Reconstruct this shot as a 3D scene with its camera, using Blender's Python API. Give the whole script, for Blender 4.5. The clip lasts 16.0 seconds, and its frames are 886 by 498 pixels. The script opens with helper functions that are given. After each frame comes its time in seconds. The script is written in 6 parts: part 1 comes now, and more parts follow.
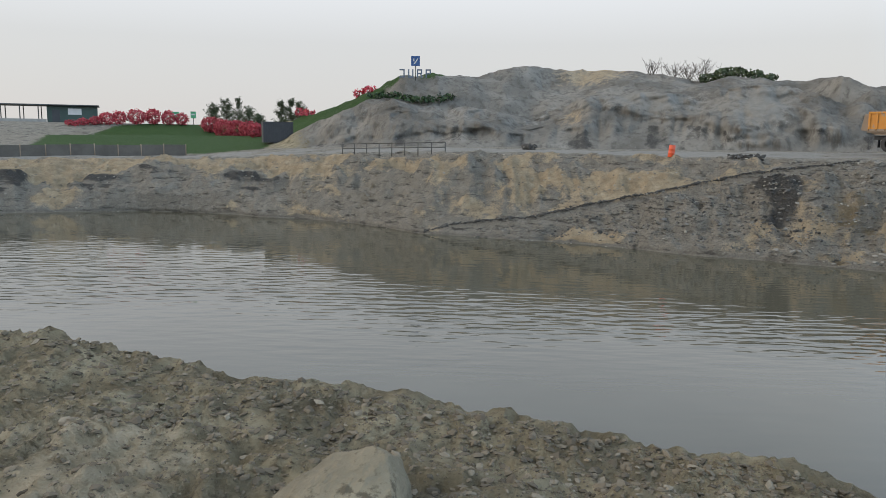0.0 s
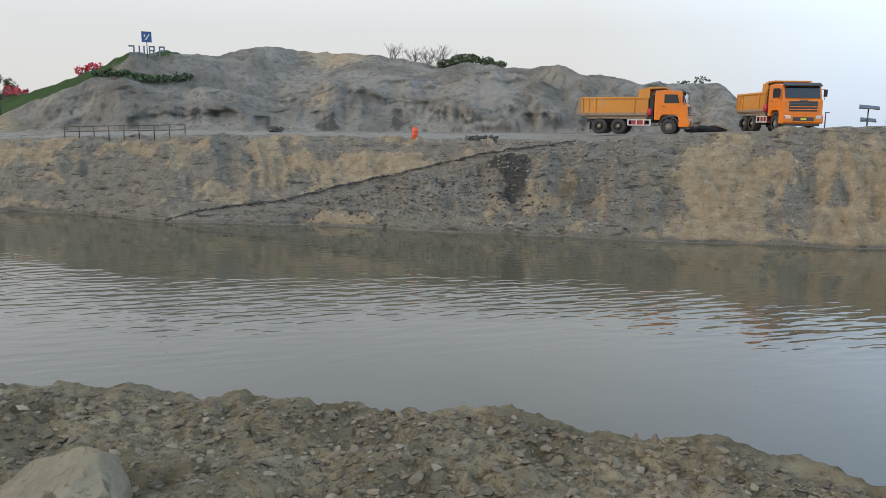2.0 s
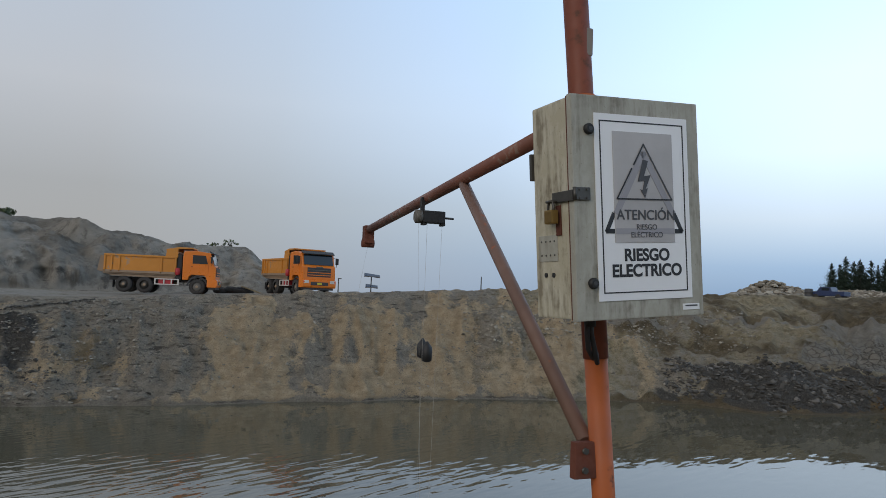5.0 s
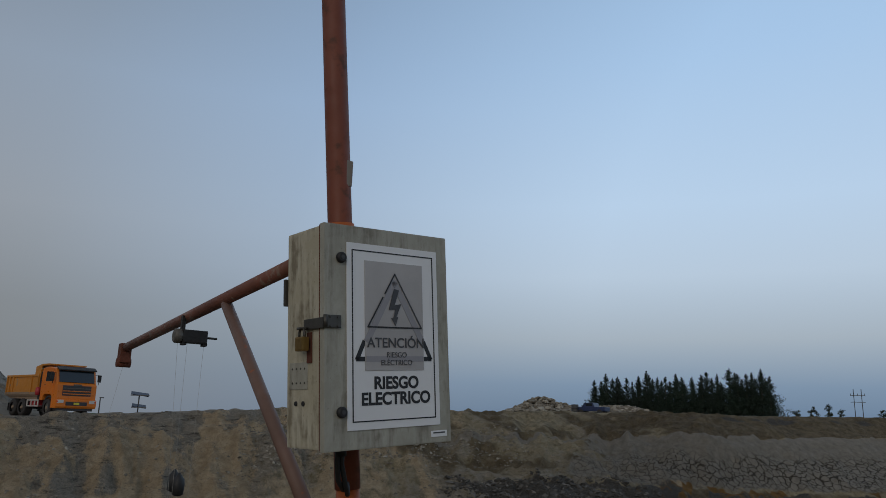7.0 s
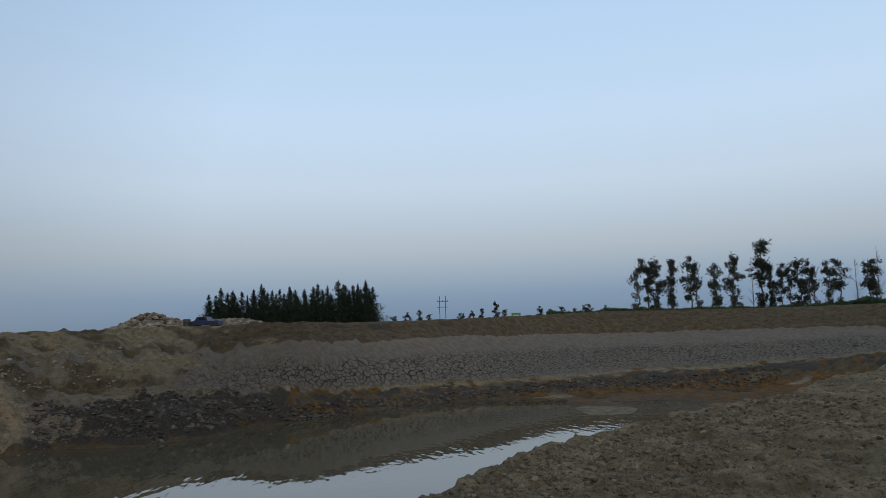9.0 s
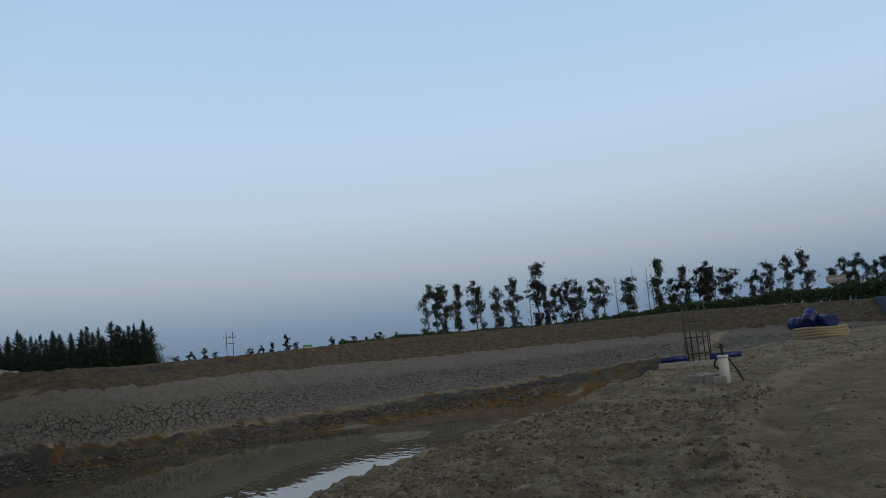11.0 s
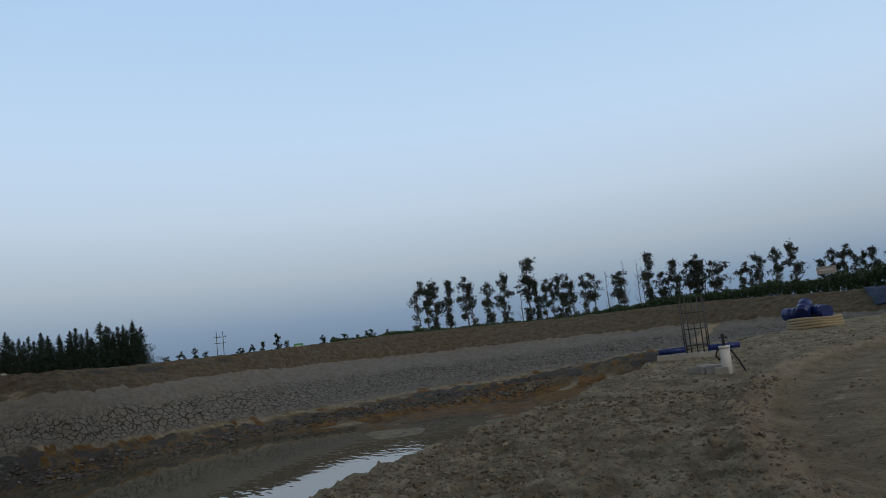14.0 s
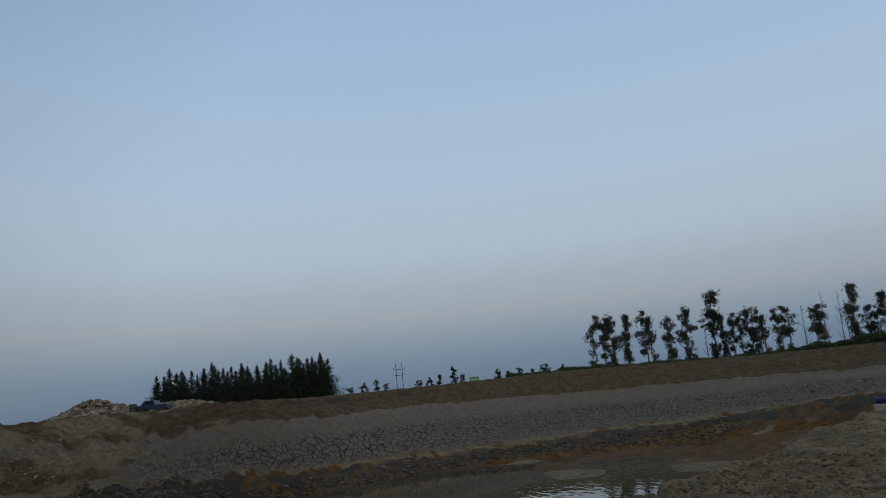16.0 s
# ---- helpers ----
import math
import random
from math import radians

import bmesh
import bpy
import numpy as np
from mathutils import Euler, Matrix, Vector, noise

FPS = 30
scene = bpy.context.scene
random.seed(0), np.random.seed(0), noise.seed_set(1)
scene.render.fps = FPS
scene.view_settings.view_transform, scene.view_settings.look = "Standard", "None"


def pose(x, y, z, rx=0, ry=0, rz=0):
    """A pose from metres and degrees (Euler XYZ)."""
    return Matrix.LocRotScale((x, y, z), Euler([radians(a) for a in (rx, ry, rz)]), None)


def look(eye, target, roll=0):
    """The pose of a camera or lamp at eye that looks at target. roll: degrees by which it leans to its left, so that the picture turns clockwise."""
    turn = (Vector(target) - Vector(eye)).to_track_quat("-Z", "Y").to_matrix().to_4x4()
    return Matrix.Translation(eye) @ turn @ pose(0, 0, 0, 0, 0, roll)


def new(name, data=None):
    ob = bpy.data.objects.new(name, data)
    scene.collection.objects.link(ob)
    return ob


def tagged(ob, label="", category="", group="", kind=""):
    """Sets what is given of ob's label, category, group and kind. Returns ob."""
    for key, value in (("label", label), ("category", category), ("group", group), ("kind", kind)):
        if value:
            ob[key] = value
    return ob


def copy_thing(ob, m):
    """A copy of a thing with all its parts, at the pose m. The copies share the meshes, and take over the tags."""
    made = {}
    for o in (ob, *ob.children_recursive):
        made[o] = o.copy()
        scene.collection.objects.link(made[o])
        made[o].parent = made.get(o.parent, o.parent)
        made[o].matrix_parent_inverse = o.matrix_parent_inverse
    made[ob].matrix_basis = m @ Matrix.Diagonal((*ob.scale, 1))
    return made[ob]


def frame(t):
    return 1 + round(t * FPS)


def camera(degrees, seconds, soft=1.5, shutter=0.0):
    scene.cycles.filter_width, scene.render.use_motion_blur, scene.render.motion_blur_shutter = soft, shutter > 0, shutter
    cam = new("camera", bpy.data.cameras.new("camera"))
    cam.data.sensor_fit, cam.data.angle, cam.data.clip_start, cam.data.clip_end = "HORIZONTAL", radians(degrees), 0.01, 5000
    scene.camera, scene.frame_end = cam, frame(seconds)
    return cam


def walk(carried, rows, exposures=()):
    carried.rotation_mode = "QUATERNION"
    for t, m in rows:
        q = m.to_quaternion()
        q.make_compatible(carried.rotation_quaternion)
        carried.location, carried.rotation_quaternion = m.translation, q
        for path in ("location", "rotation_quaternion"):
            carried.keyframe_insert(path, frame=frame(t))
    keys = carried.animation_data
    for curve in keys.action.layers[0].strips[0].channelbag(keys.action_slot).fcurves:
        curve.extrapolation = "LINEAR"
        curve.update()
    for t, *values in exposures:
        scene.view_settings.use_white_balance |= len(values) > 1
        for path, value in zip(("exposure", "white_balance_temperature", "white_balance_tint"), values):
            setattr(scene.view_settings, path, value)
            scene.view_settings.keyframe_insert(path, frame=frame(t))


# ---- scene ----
cam = camera(61.6, 16.0, soft=0.7)
ROWS = [
    (0, -0, -0, 1.6, 0.58, -8.45, -0.54),
    (0.5, 0.054, 0.025, 1.587, -6.2, -8.32, -0.55),
    (1, 0.091, 0.03, 1.569, -11.66, -8.52, -0.51),
    (1.5, 0.143, 0.025, 1.544, -15.75, -8.98, -0.49),
    (2, 0.152, 0.004, 1.538, -18.35, -9.53, -0.56),
    (2.5, 0.158, -0.025, 1.528, -21.99, -9.8, -1.21),
    (3, 0.229, -0.01, 1.501, -28.9, -9.14, -2.74),
    (3.5, 0.334, -0.022, 1.523, -37.54, -6.06, -3.84),
    (4, 0.393, -0.042, 1.558, -45.67, -2.28, -3.7),
    (6.5, 0.415, -0.095, 1.662, -61.6, 12.14, -1.26),
    (7, 0.447, -0.147, 1.654, -69.33, 13.05, -1.57),
    (7.5, 0.505, -0.171, 1.612, -76.66, 8.65, -1.55),
    (8, 0.527, -0.188, 1.582, -84.15, 5.81, -0.95),
    (8.5, 0.56, -0.194, 1.581, -91.45, 5.35, 0.1),
    (9, 0.643, -0.267, 1.582, -97.95, 6.47, 1.6),
    (9.5, 0.708, -0.32, 1.6, -102.04, 7.4, 2.71),
    (10, 0.765, -0.33, 1.601, -105.05, 7.74, 3.38),
    (12.5, 1.344, -0.37, 1.474, -122.95, 7.35, 7.47),
    (13, 1.346, -0.34, 1.467, -121.4, 7.31, 6.71),
    (13.5, 1.323, -0.307, 1.466, -118.26, 7.28, 6.13),
    (14, 1.331, -0.283, 1.534, -114.44, 7.49, 6.15),
    (14.5, 1.326, -0.287, 1.634, -110.95, 8.05, 6.63),
    (15, 1.324, -0.287, 1.7, -107.76, 9.56, 6.92),
    (15.5, 1.407, -0.255, 1.807, -104.94, 11.37, 6.68),
    (16, 1.494, -0.203, 1.737, -101.15, 11.34, 4.95),
]
EXPOSURES = [(0.0, 0.17, 6500, 10), (1.5, 0.21, 6500, 10), (2.5, 0.3, 6500, 10), (3.5, 0.12, 6500, 10), (4.2, -0.12, 6450, 10), (5.2, -0.72, 6250, 10), (6.3, -1.05, 5950, 10), (7.0, -1.5, 6350, 10), (7.5, -1.35, 6600, 10), (8.0, -1.18, 6700, 10), (8.5, -1.13, 6850, 10), (9.0, -1.32, 6500, 10), (10.0, -1.52, 6450, 10), (12.5, -1.38, 6350, 10), (14.5, -1.38, 6400, 10), (15.0, -1.43, 6450, 10), (15.5, -1.55, 6500, 10), (16.0, -1.74, 6550, 10)]
walk(cam, [(t, pose(x, y, z, 90 + pitch, roll, yaw)) for t, x, y, z, yaw, pitch, roll in ROWS], EXPOSURES)

# ---- light ----
SUN_AZ, SUN_EL = -95.0, 3.0   # the low sun behind haze: bearing clockwise from +y, and height
world = bpy.data.worlds.new("dusk_sky")
scene.world = world
world.use_nodes = True


def dusk_sky(nt):
    """Hazy dusk: pale grey towards the sunset side, clear blue with a blue-grey haze belt on the far side."""
    def ramped(fac, stops):
        n = nt.nodes.new("ShaderNodeValToRGB")
        while len(n.color_ramp.elements) < len(stops):
            n.color_ramp.elements.new(0.5)
        for e, (p, c) in zip(n.color_ramp.elements, stops):
            e.position, e.color = p, (*c, 1)
        nt.links.new(fac, n.inputs[0])
        return n.outputs[0]
    sky = nt.nodes.new("ShaderNodeTexSky")
    sky.sky_type, sky.sun_disc = "NISHITA", False
    sky.sun_elevation, sky.sun_rotation = radians(SUN_EL), radians(SUN_AZ)
    way = nt.nodes.new("ShaderNodeTexCoord").outputs["Generated"]
    up = nt.nodes.new("ShaderNodeSeparateXYZ")
    nt.links.new(way, up.inputs[0])
    dot = nt.nodes.new("ShaderNodeVectorMath")
    dot.operation = "DOT_PRODUCT"
    far = radians(118)
    dot.inputs[1].default_value = (math.sin(far), math.cos(far), 0)
    nt.links.new(way, dot.inputs[0])
    side = ramped(dot.outputs["Value"], [(0.0, (0.03,) * 3), (0.2, (0.12,) * 3), (0.47, (0.34,) * 3), (0.62, (0.66,) * 3), (0.78, (1, 1, 1))])
    warm = ramped(up.outputs[2], [(0.0, (0.585, 0.575, 0.565)), (0.12, (0.585, 0.59, 0.60)), (0.24, (0.78, 0.80, 0.84)), (0.4, (0.74, 0.84, 0.98)), (0.6, (0.5, 0.56, 0.64)), (1.0, (0.46, 0.46, 0.46))])
    veil = nt.nodes.new("ShaderNodeMix")
    veil.data_type, veil.blend_type = "RGBA", "MULTIPLY"
    veil.inputs[0].default_value = 1.0
    nt.links.new(warm, veil.inputs[6])
    nt.links.new(ramped(dot.outputs["Value"], [(0.0, (1, 1, 1)), (0.2, (0.98, 1.04, 1.1)), (0.5, (0.95, 1.15, 1.4))]), veil.inputs[7])
    cool = ramped(up.outputs[2], [(0.0, (0.341, 0.55, 0.825)), (0.05, (0.528, 0.77, 1.089)), (0.11, (1.03, 1.21, 1.4)), (0.19, (1.342, 1.628, 1.947)), (0.28, (1.364, 1.76, 2.222)), (0.45, (1.122, 1.606, 2.222)), (0.58, (0.968, 1.452, 2.09)), (0.76, (0.55, 0.62, 0.72)), (1.0, (0.45, 0.45, 0.45))])
    both = nt.nodes.new("ShaderNodeMix")
    both.data_type = "RGBA"
    nt.links.new(side, both.inputs[0])
    nt.links.new(veil.outputs[2], both.inputs[6])
    nt.links.new(cool, both.inputs[7])
    add = nt.nodes.new("ShaderNodeMix")
    add.data_type = "RGBA"
    add.inputs[0].default_value = 0.02
    nt.links.new(both.outputs[2], add.inputs[6])
    nt.links.new(sky.outputs[0], add.inputs[7])
    nt.links.new(add.outputs[2], nt.nodes["Background"].inputs[0])
    nt.nodes["Background"].inputs[1].default_value = 1.0


dusk_sky(world.node_tree)
sun = new("sun", bpy.data.lights.new("sun", "SUN"))
sun.data.energy, sun.data.angle, sun.data.color = 1.4, radians(40), (1.0, 0.92, 0.83)
sun.matrix_basis = look((0, 0, 0), (-math.sin(radians(SUN_AZ)), -math.cos(radians(SUN_AZ)), -math.tan(radians(24))))


# ---- materials ----
def material(name):
    m = bpy.data.materials.new(name)
    m.use_nodes = True
    return m, m.node_tree, m.node_tree.nodes["Principled BSDF"]


def node(nt, kind, **inputs):
    n = nt.nodes.new(kind)
    for k, v in inputs.items():
        n.inputs[k.replace("_", " ")].default_value = v
    return n


def noise_node(nt, scale, detail=6.0, rough=0.6, coords=None):
    n = node(nt, "ShaderNodeTexNoise", Scale=scale, Detail=detail, Roughness=rough)
    if coords:
        nt.links.new(coords, n.inputs["Vector"])
    return n


def ramp(nt, fac, stops):
    n = nt.nodes.new("ShaderNodeValToRGB")
    while len(n.color_ramp.elements) < len(stops):
        n.color_ramp.elements.new(0.5)
    for e, (p, c) in zip(n.color_ramp.elements, stops):
        e.position, e.color = p, (*c, 1) if len(c) == 3 else c
    nt.links.new(fac, n.inputs[0])
    return n.outputs[0]


def mix(nt, fac, a, b, blend="MIX"):
    n = nt.nodes.new("ShaderNodeMix")
    n.data_type, n.blend_type = "RGBA", blend
    for sock, v in ((0, fac), (6, a), (7, b)):
        if isinstance(v, bpy.types.NodeSocket):
            nt.links.new(v, n.inputs[sock])
        elif sock == 0:
            n.inputs[0].default_value = v
        else:
            n.inputs[sock].default_value = (*v, 1)
    return n.outputs[2]


def calc(nt, op, a, b=0.0, clamp=False):
    n = nt.nodes.new("ShaderNodeMath")
    n.operation, n.use_clamp = op, clamp
    for i, v in enumerate((a, b)):
        if isinstance(v, bpy.types.NodeSocket):
            nt.links.new(v, n.inputs[i])
        else:
            n.inputs[i].default_value = v
    return n.outputs[0]


def bump(nt, bsdf, height, strength=0.5, distance=0.02):
    n = node(nt, "ShaderNodeBump", Strength=strength, Distance=distance)
    nt.links.new(height, n.inputs["Height"])
    nt.links.new(n.outputs[0], bsdf.inputs["Normal"])


def plain(name, colour, rough=0.6, metal=0.0, grain=30.0, vary=0.25, wear=None, wear_at=0.6, bumpy=0.1, dist=0.004):
    """Paint, metal, plastic or wood: a base colour with fine grain, broad stains and wear of another colour."""
    m, nt, b = material(name)
    co = nt.nodes.new("ShaderNodeTexCoord").outputs["Object"]
    fine, broad = noise_node(nt, grain, coords=co), noise_node(nt, grain / 12, coords=co)
    dark = tuple(c * (1 - vary) for c in colour)
    lite = tuple(min(1, c * (1 + vary * 0.6)) for c in colour)
    col = ramp(nt, broad.outputs[0], [(0.3, dark), (0.55, colour), (0.75, lite)])
    if wear:
        f = ramp(nt, calc(nt, "ADD", calc(nt, "MULTIPLY", fine.outputs[0], 0.5), calc(nt, "MULTIPLY", broad.outputs[0], 0.5)), [(wear_at, (0, 0, 0)), (wear_at + 0.06, (1, 1, 1))])
        col = mix(nt, f, col, wear)
    nt.links.new(col, b.inputs["Base Color"])
    nt.links.new(ramp(nt, fine.outputs[0], [(0.3, (max(0, rough - 0.12),) * 3), (0.7, (min(1, rough + 0.12),) * 3)]), b.inputs["Roughness"])
    b.inputs["Metallic"].default_value = metal
    bump(nt, b, fine.outputs[0], bumpy, dist)
    return m


def attr(nt, name):
    n = nt.nodes.new("ShaderNodeAttribute")
    n.attribute_name = name
    return n.outputs["Fac"]


def soil_material():
    m, nt, b = material("soil")
    co = nt.nodes.new("ShaderNodeNewGeometry").outputs["Position"]
    big, mid, fine = noise_node(nt, 0.25, 5, coords=co), noise_node(nt, 1.7, 8, 0.65, co), noise_node(nt, 14, 8, 0.7, co)
    grit = noise_node(nt, 70, 4, 0.7, co)
    level = nt.nodes.new("ShaderNodeMapping")
    level.inputs["Scale"].default_value = (0.55, 0.55, 3.2)
    nt.links.new(co, level.inputs[0])
    seam, speck = noise_node(nt, 1.5, 9, 0.72, level.outputs[0]), noise_node(nt, 5.0, 8, 0.75, co)
    seams = ramp(nt, seam.outputs[0], [(0.38, (1, 1, 1)), (0.46, (0, 0, 0))])
    flecks = ramp(nt, speck.outputs[0], [(0.57, (0, 0, 0)), (0.66, (0.8, 0.8, 0.8))])
    # bare brown-grey soil of the near bank
    near = ramp(nt, mid.outputs[0], [(0.3, (0.155, 0.13, 0.08)), (0.5, (0.345, 0.293, 0.19)), (0.66, (0.53, 0.455, 0.305))])
    # low fine noise darkens most soils: painted shade in the gaps between clods
    near = mix(nt, ramp(nt, fine.outputs[0], [(0.34, (0.8, 0.8, 0.8)), (0.5, (0, 0, 0))]), near, (0.115, 0.092, 0.055))
    near = mix(nt, flecks, near, (0.40, 0.345, 0.25))
    near = mix(nt, ramp(nt, grit.outputs[0], [(0.6, (0, 0, 0)), (0.7, (0.7, 0.7, 0.7))]), near, (0.33, 0.275, 0.195))
    grey = ramp(nt, mid.outputs[0], [(0.28, (0.215, 0.19, 0.152)), (0.5, (0.305, 0.273, 0.22)), (0.72, (0.395, 0.355, 0.29))])
    grey = mix(nt, ramp(nt, fine.outputs[0], [(0.36, (0.75, 0.75, 0.75)), (0.52, (0, 0, 0))]), grey, (0.115, 0.104, 0.086))
    grey = mix(nt, seams, grey, (0.09, 0.081, 0.067))
    grey = mix(nt, flecks, grey, (0.42, 0.39, 0.335))
    ochre = ramp(nt, mid.outputs[0], [(0.28, (0.32, 0.245, 0.155)), (0.5, (0.46, 0.36, 0.235)), (0.72, (0.58, 0.47, 0.32))])
    ochre = mix(nt, ramp(nt, fine.outputs[0], [(0.34, (0.7, 0.7, 0.7)), (0.5, (0, 0, 0))]), ochre, (0.19, 0.145, 0.085))
    ochre = mix(nt, calc(nt, "MULTIPLY", seams, 0.4), ochre, (0.21, 0.17, 0.115))
    drawn = nt.nodes.new("ShaderNodeMapping")
    drawn.inputs["Scale"].default_value = (1, 1, 0.22)
    nt.links.new(co, drawn.inputs[0])
    runs = ramp(nt, noise_node(nt, 1.6, 8, 0.65, drawn.outputs[0]).outputs[0], [(0.36, (0.75, 0.75, 0.75)), (0.5, (0, 0, 0))])
    clay = ramp(nt, big.outputs[0], [(0.34, (0.175, 0.162, 0.138)), (0.5, (0.25, 0.232, 0.2)), (0.66, (0.335, 0.312, 0.27))])
    clay = mix(nt, ramp(nt, mid.outputs[0], [(0.34, (0.6, 0.6, 0.6)), (0.48, (0, 0, 0))]), clay, (0.15, 0.138, 0.116))
    clay = mix(nt, runs, clay, (0.125, 0.115, 0.098))
    clay = mix(nt, calc(nt, "MULTIPLY", flecks, 0.35), clay, (0.4, 0.375, 0.325))
    brown = ramp(nt, mid.outputs[0], [(0.3, (0.08, 0.063, 0.038)), (0.5, (0.15, 0.119, 0.073)), (0.7, (0.24, 0.194, 0.124))])
    brown = mix(nt, ramp(nt, fine.outputs[0], [(0.36, (0.85, 0.85, 0.85)), (0.5, (0, 0, 0))]), brown, (0.055, 0.041, 0.025))
    brown = mix(nt, calc(nt, "MULTIPLY", flecks, 0.6), brown, (0.31, 0.245, 0.15))
    dark = ramp(nt, fine.outputs[0], [(0.3, (0.03, 0.029, 0.027)), (0.52, (0.085, 0.08, 0.072)), (0.72, (0.20, 0.188, 0.165))])
    rust = ramp(nt, mid.outputs[0], [(0.32, (0.05, 0.033, 0.017)), (0.5, (0.185, 0.103, 0.033)), (0.7, (0.28, 0.165, 0.06))])
    road = ramp(nt, mid.outputs[0], [(0.3, (0.26, 0.245, 0.215)), (0.7, (0.36, 0.34, 0.3))])
    track = ramp(nt, mid.outputs[0], [(0.32, (0.19, 0.152, 0.085)), (0.5, (0.31, 0.25, 0.148)), (0.68, (0.42, 0.345, 0.21))])
    track = mix(nt, ramp(nt, fine.outputs[0], [(0.36, (0.8, 0.8, 0.8)), (0.5, (0, 0, 0))]), track, (0.12, 0.094, 0.055))
    strip_haze = ramp(nt, mid.outputs[0], [(0.3, (0.46, 0.39, 0.27)), (0.7, (0.62, 0.53, 0.38))])
    grass = ramp(nt, fine.outputs[0], [(0.3, (0.025, 0.05, 0.015)), (0.55, (0.05, 0.095, 0.025)), (0.75, (0.09, 0.13, 0.045))])
    # dried mud in plates with open cracks
    warp = node(nt, "ShaderNodeVectorMath")
    warp.operation = "MULTIPLY_ADD"
    nt.links.new(mid.outputs[1], warp.inputs[0])
    warp.inputs[1].default_value = (0.5, 0.5, 0.5)
    nt.links.new(co, warp.inputs[2])
    vor = node(nt, "ShaderNodeTexVoronoi", Scale=2.0)
    vor.feature = "DISTANCE_TO_EDGE"
    nt.links.new(warp.outputs[0], vor.inputs["Vector"])
    crack = ramp(nt, vor.outputs["Distance"], [(0.03, (1, 1, 1)), (0.085, (0, 0, 0))])
    mud = ramp(nt, mid.outputs[0], [(0.3, (0.20, 0.182, 0.15)), (0.7, (0.315, 0.29, 0.245))])
    cracked = calc(nt, "MULTIPLY", crack, attr(nt, "crack"))
    mud = mix(nt, calc(nt, "MULTIPLY", flecks, 0.4), mud, (0.37, 0.34, 0.29))
    mud = mix(nt, cracked, mud, (0.08, 0.07, 0.056))
    rag = calc(nt, "MULTIPLY", calc(nt, "SUBTRACT", fine.outputs[0], 0.5), 1.2)
    rag = calc(nt, "ADD", rag, calc(nt, "MULTIPLY", calc(nt, "SUBTRACT", mid.outputs[0], 0.5), 1.4))

    def zone(name):
        return ramp(nt, calc(nt, "ADD", attr(nt, name), calc(nt, "MULTIPLY", rag, 0.7)), [(0.40, (0, 0, 0)), (0.60, (1, 1, 1))])
    col = near
    for name, layer in (("grey", grey), ("clay", clay), ("ochre", ochre), ("brown", brown), ("mud", mud), ("rust", rust), ("dark", dark), ("road", road), ("track", track), ("grass", grass)):
        col = mix(nt, zone(name), col, layer)
    tread = calc(nt, "SINE", calc(nt, "ADD", calc(nt, "MULTIPLY", attr(nt, "arc"), 2 * math.pi / 0.19), calc(nt, "MULTIPLY", fine.outputs[0], 3.0)))
    # pale tyre strips; the same layer also carries a painted patch of haze
    worn = calc(nt, "MULTIPLY", zone("strip_haze"), calc(nt, "ADD", calc(nt, "MULTIPLY", tread, 0.3), calc(nt, "ADD", calc(nt, "MULTIPLY", mid.outputs[0], 0.9), 0.2)), True)
    col = mix(nt, worn, col, strip_haze)
    wet = attr(nt, "wet")
    col = mix(nt, calc(nt, "MULTIPLY", wet, 0.4), col, (0.05, 0.042, 0.032))
    nt.links.new(col, b.inputs["Base Color"])
    nt.links.new(calc(nt, "SUBTRACT", 0.95, calc(nt, "MULTIPLY", wet, 0.2)), b.inputs["Roughness"])
    b.inputs["Specular IOR Level"].default_value = 0.25
    hgt = calc(nt, "ADD", calc(nt, "MULTIPLY", fine.outputs[0], 1.0), calc(nt, "ADD", calc(nt, "MULTIPLY", grit.outputs[0], 0.4), calc(nt, "MULTIPLY", speck.outputs[0], 1.1)))
    hgt = calc(nt, "SUBTRACT", hgt, calc(nt, "MULTIPLY", cracked, 2.0))
    far_lumps = calc(nt, "ADD", calc(nt, "MULTIPLY", mid.outputs[0], 2.2), calc(nt, "ADD", calc(nt, "MULTIPLY", speck.outputs[0], 1.8), calc(nt, "MULTIPLY", seam.outputs[0], 2.2)))
    hgt = calc(nt, "ADD", hgt, calc(nt, "MULTIPLY", far_lumps, attr(nt, "rugged")))
    hgt = calc(nt, "ADD", hgt, calc(nt, "MULTIPLY", tread, calc(nt, "MULTIPLY", attr(nt, "tread"), 0.4)))
    bump(nt, b, hgt, 1.0, 0.09)
    return m


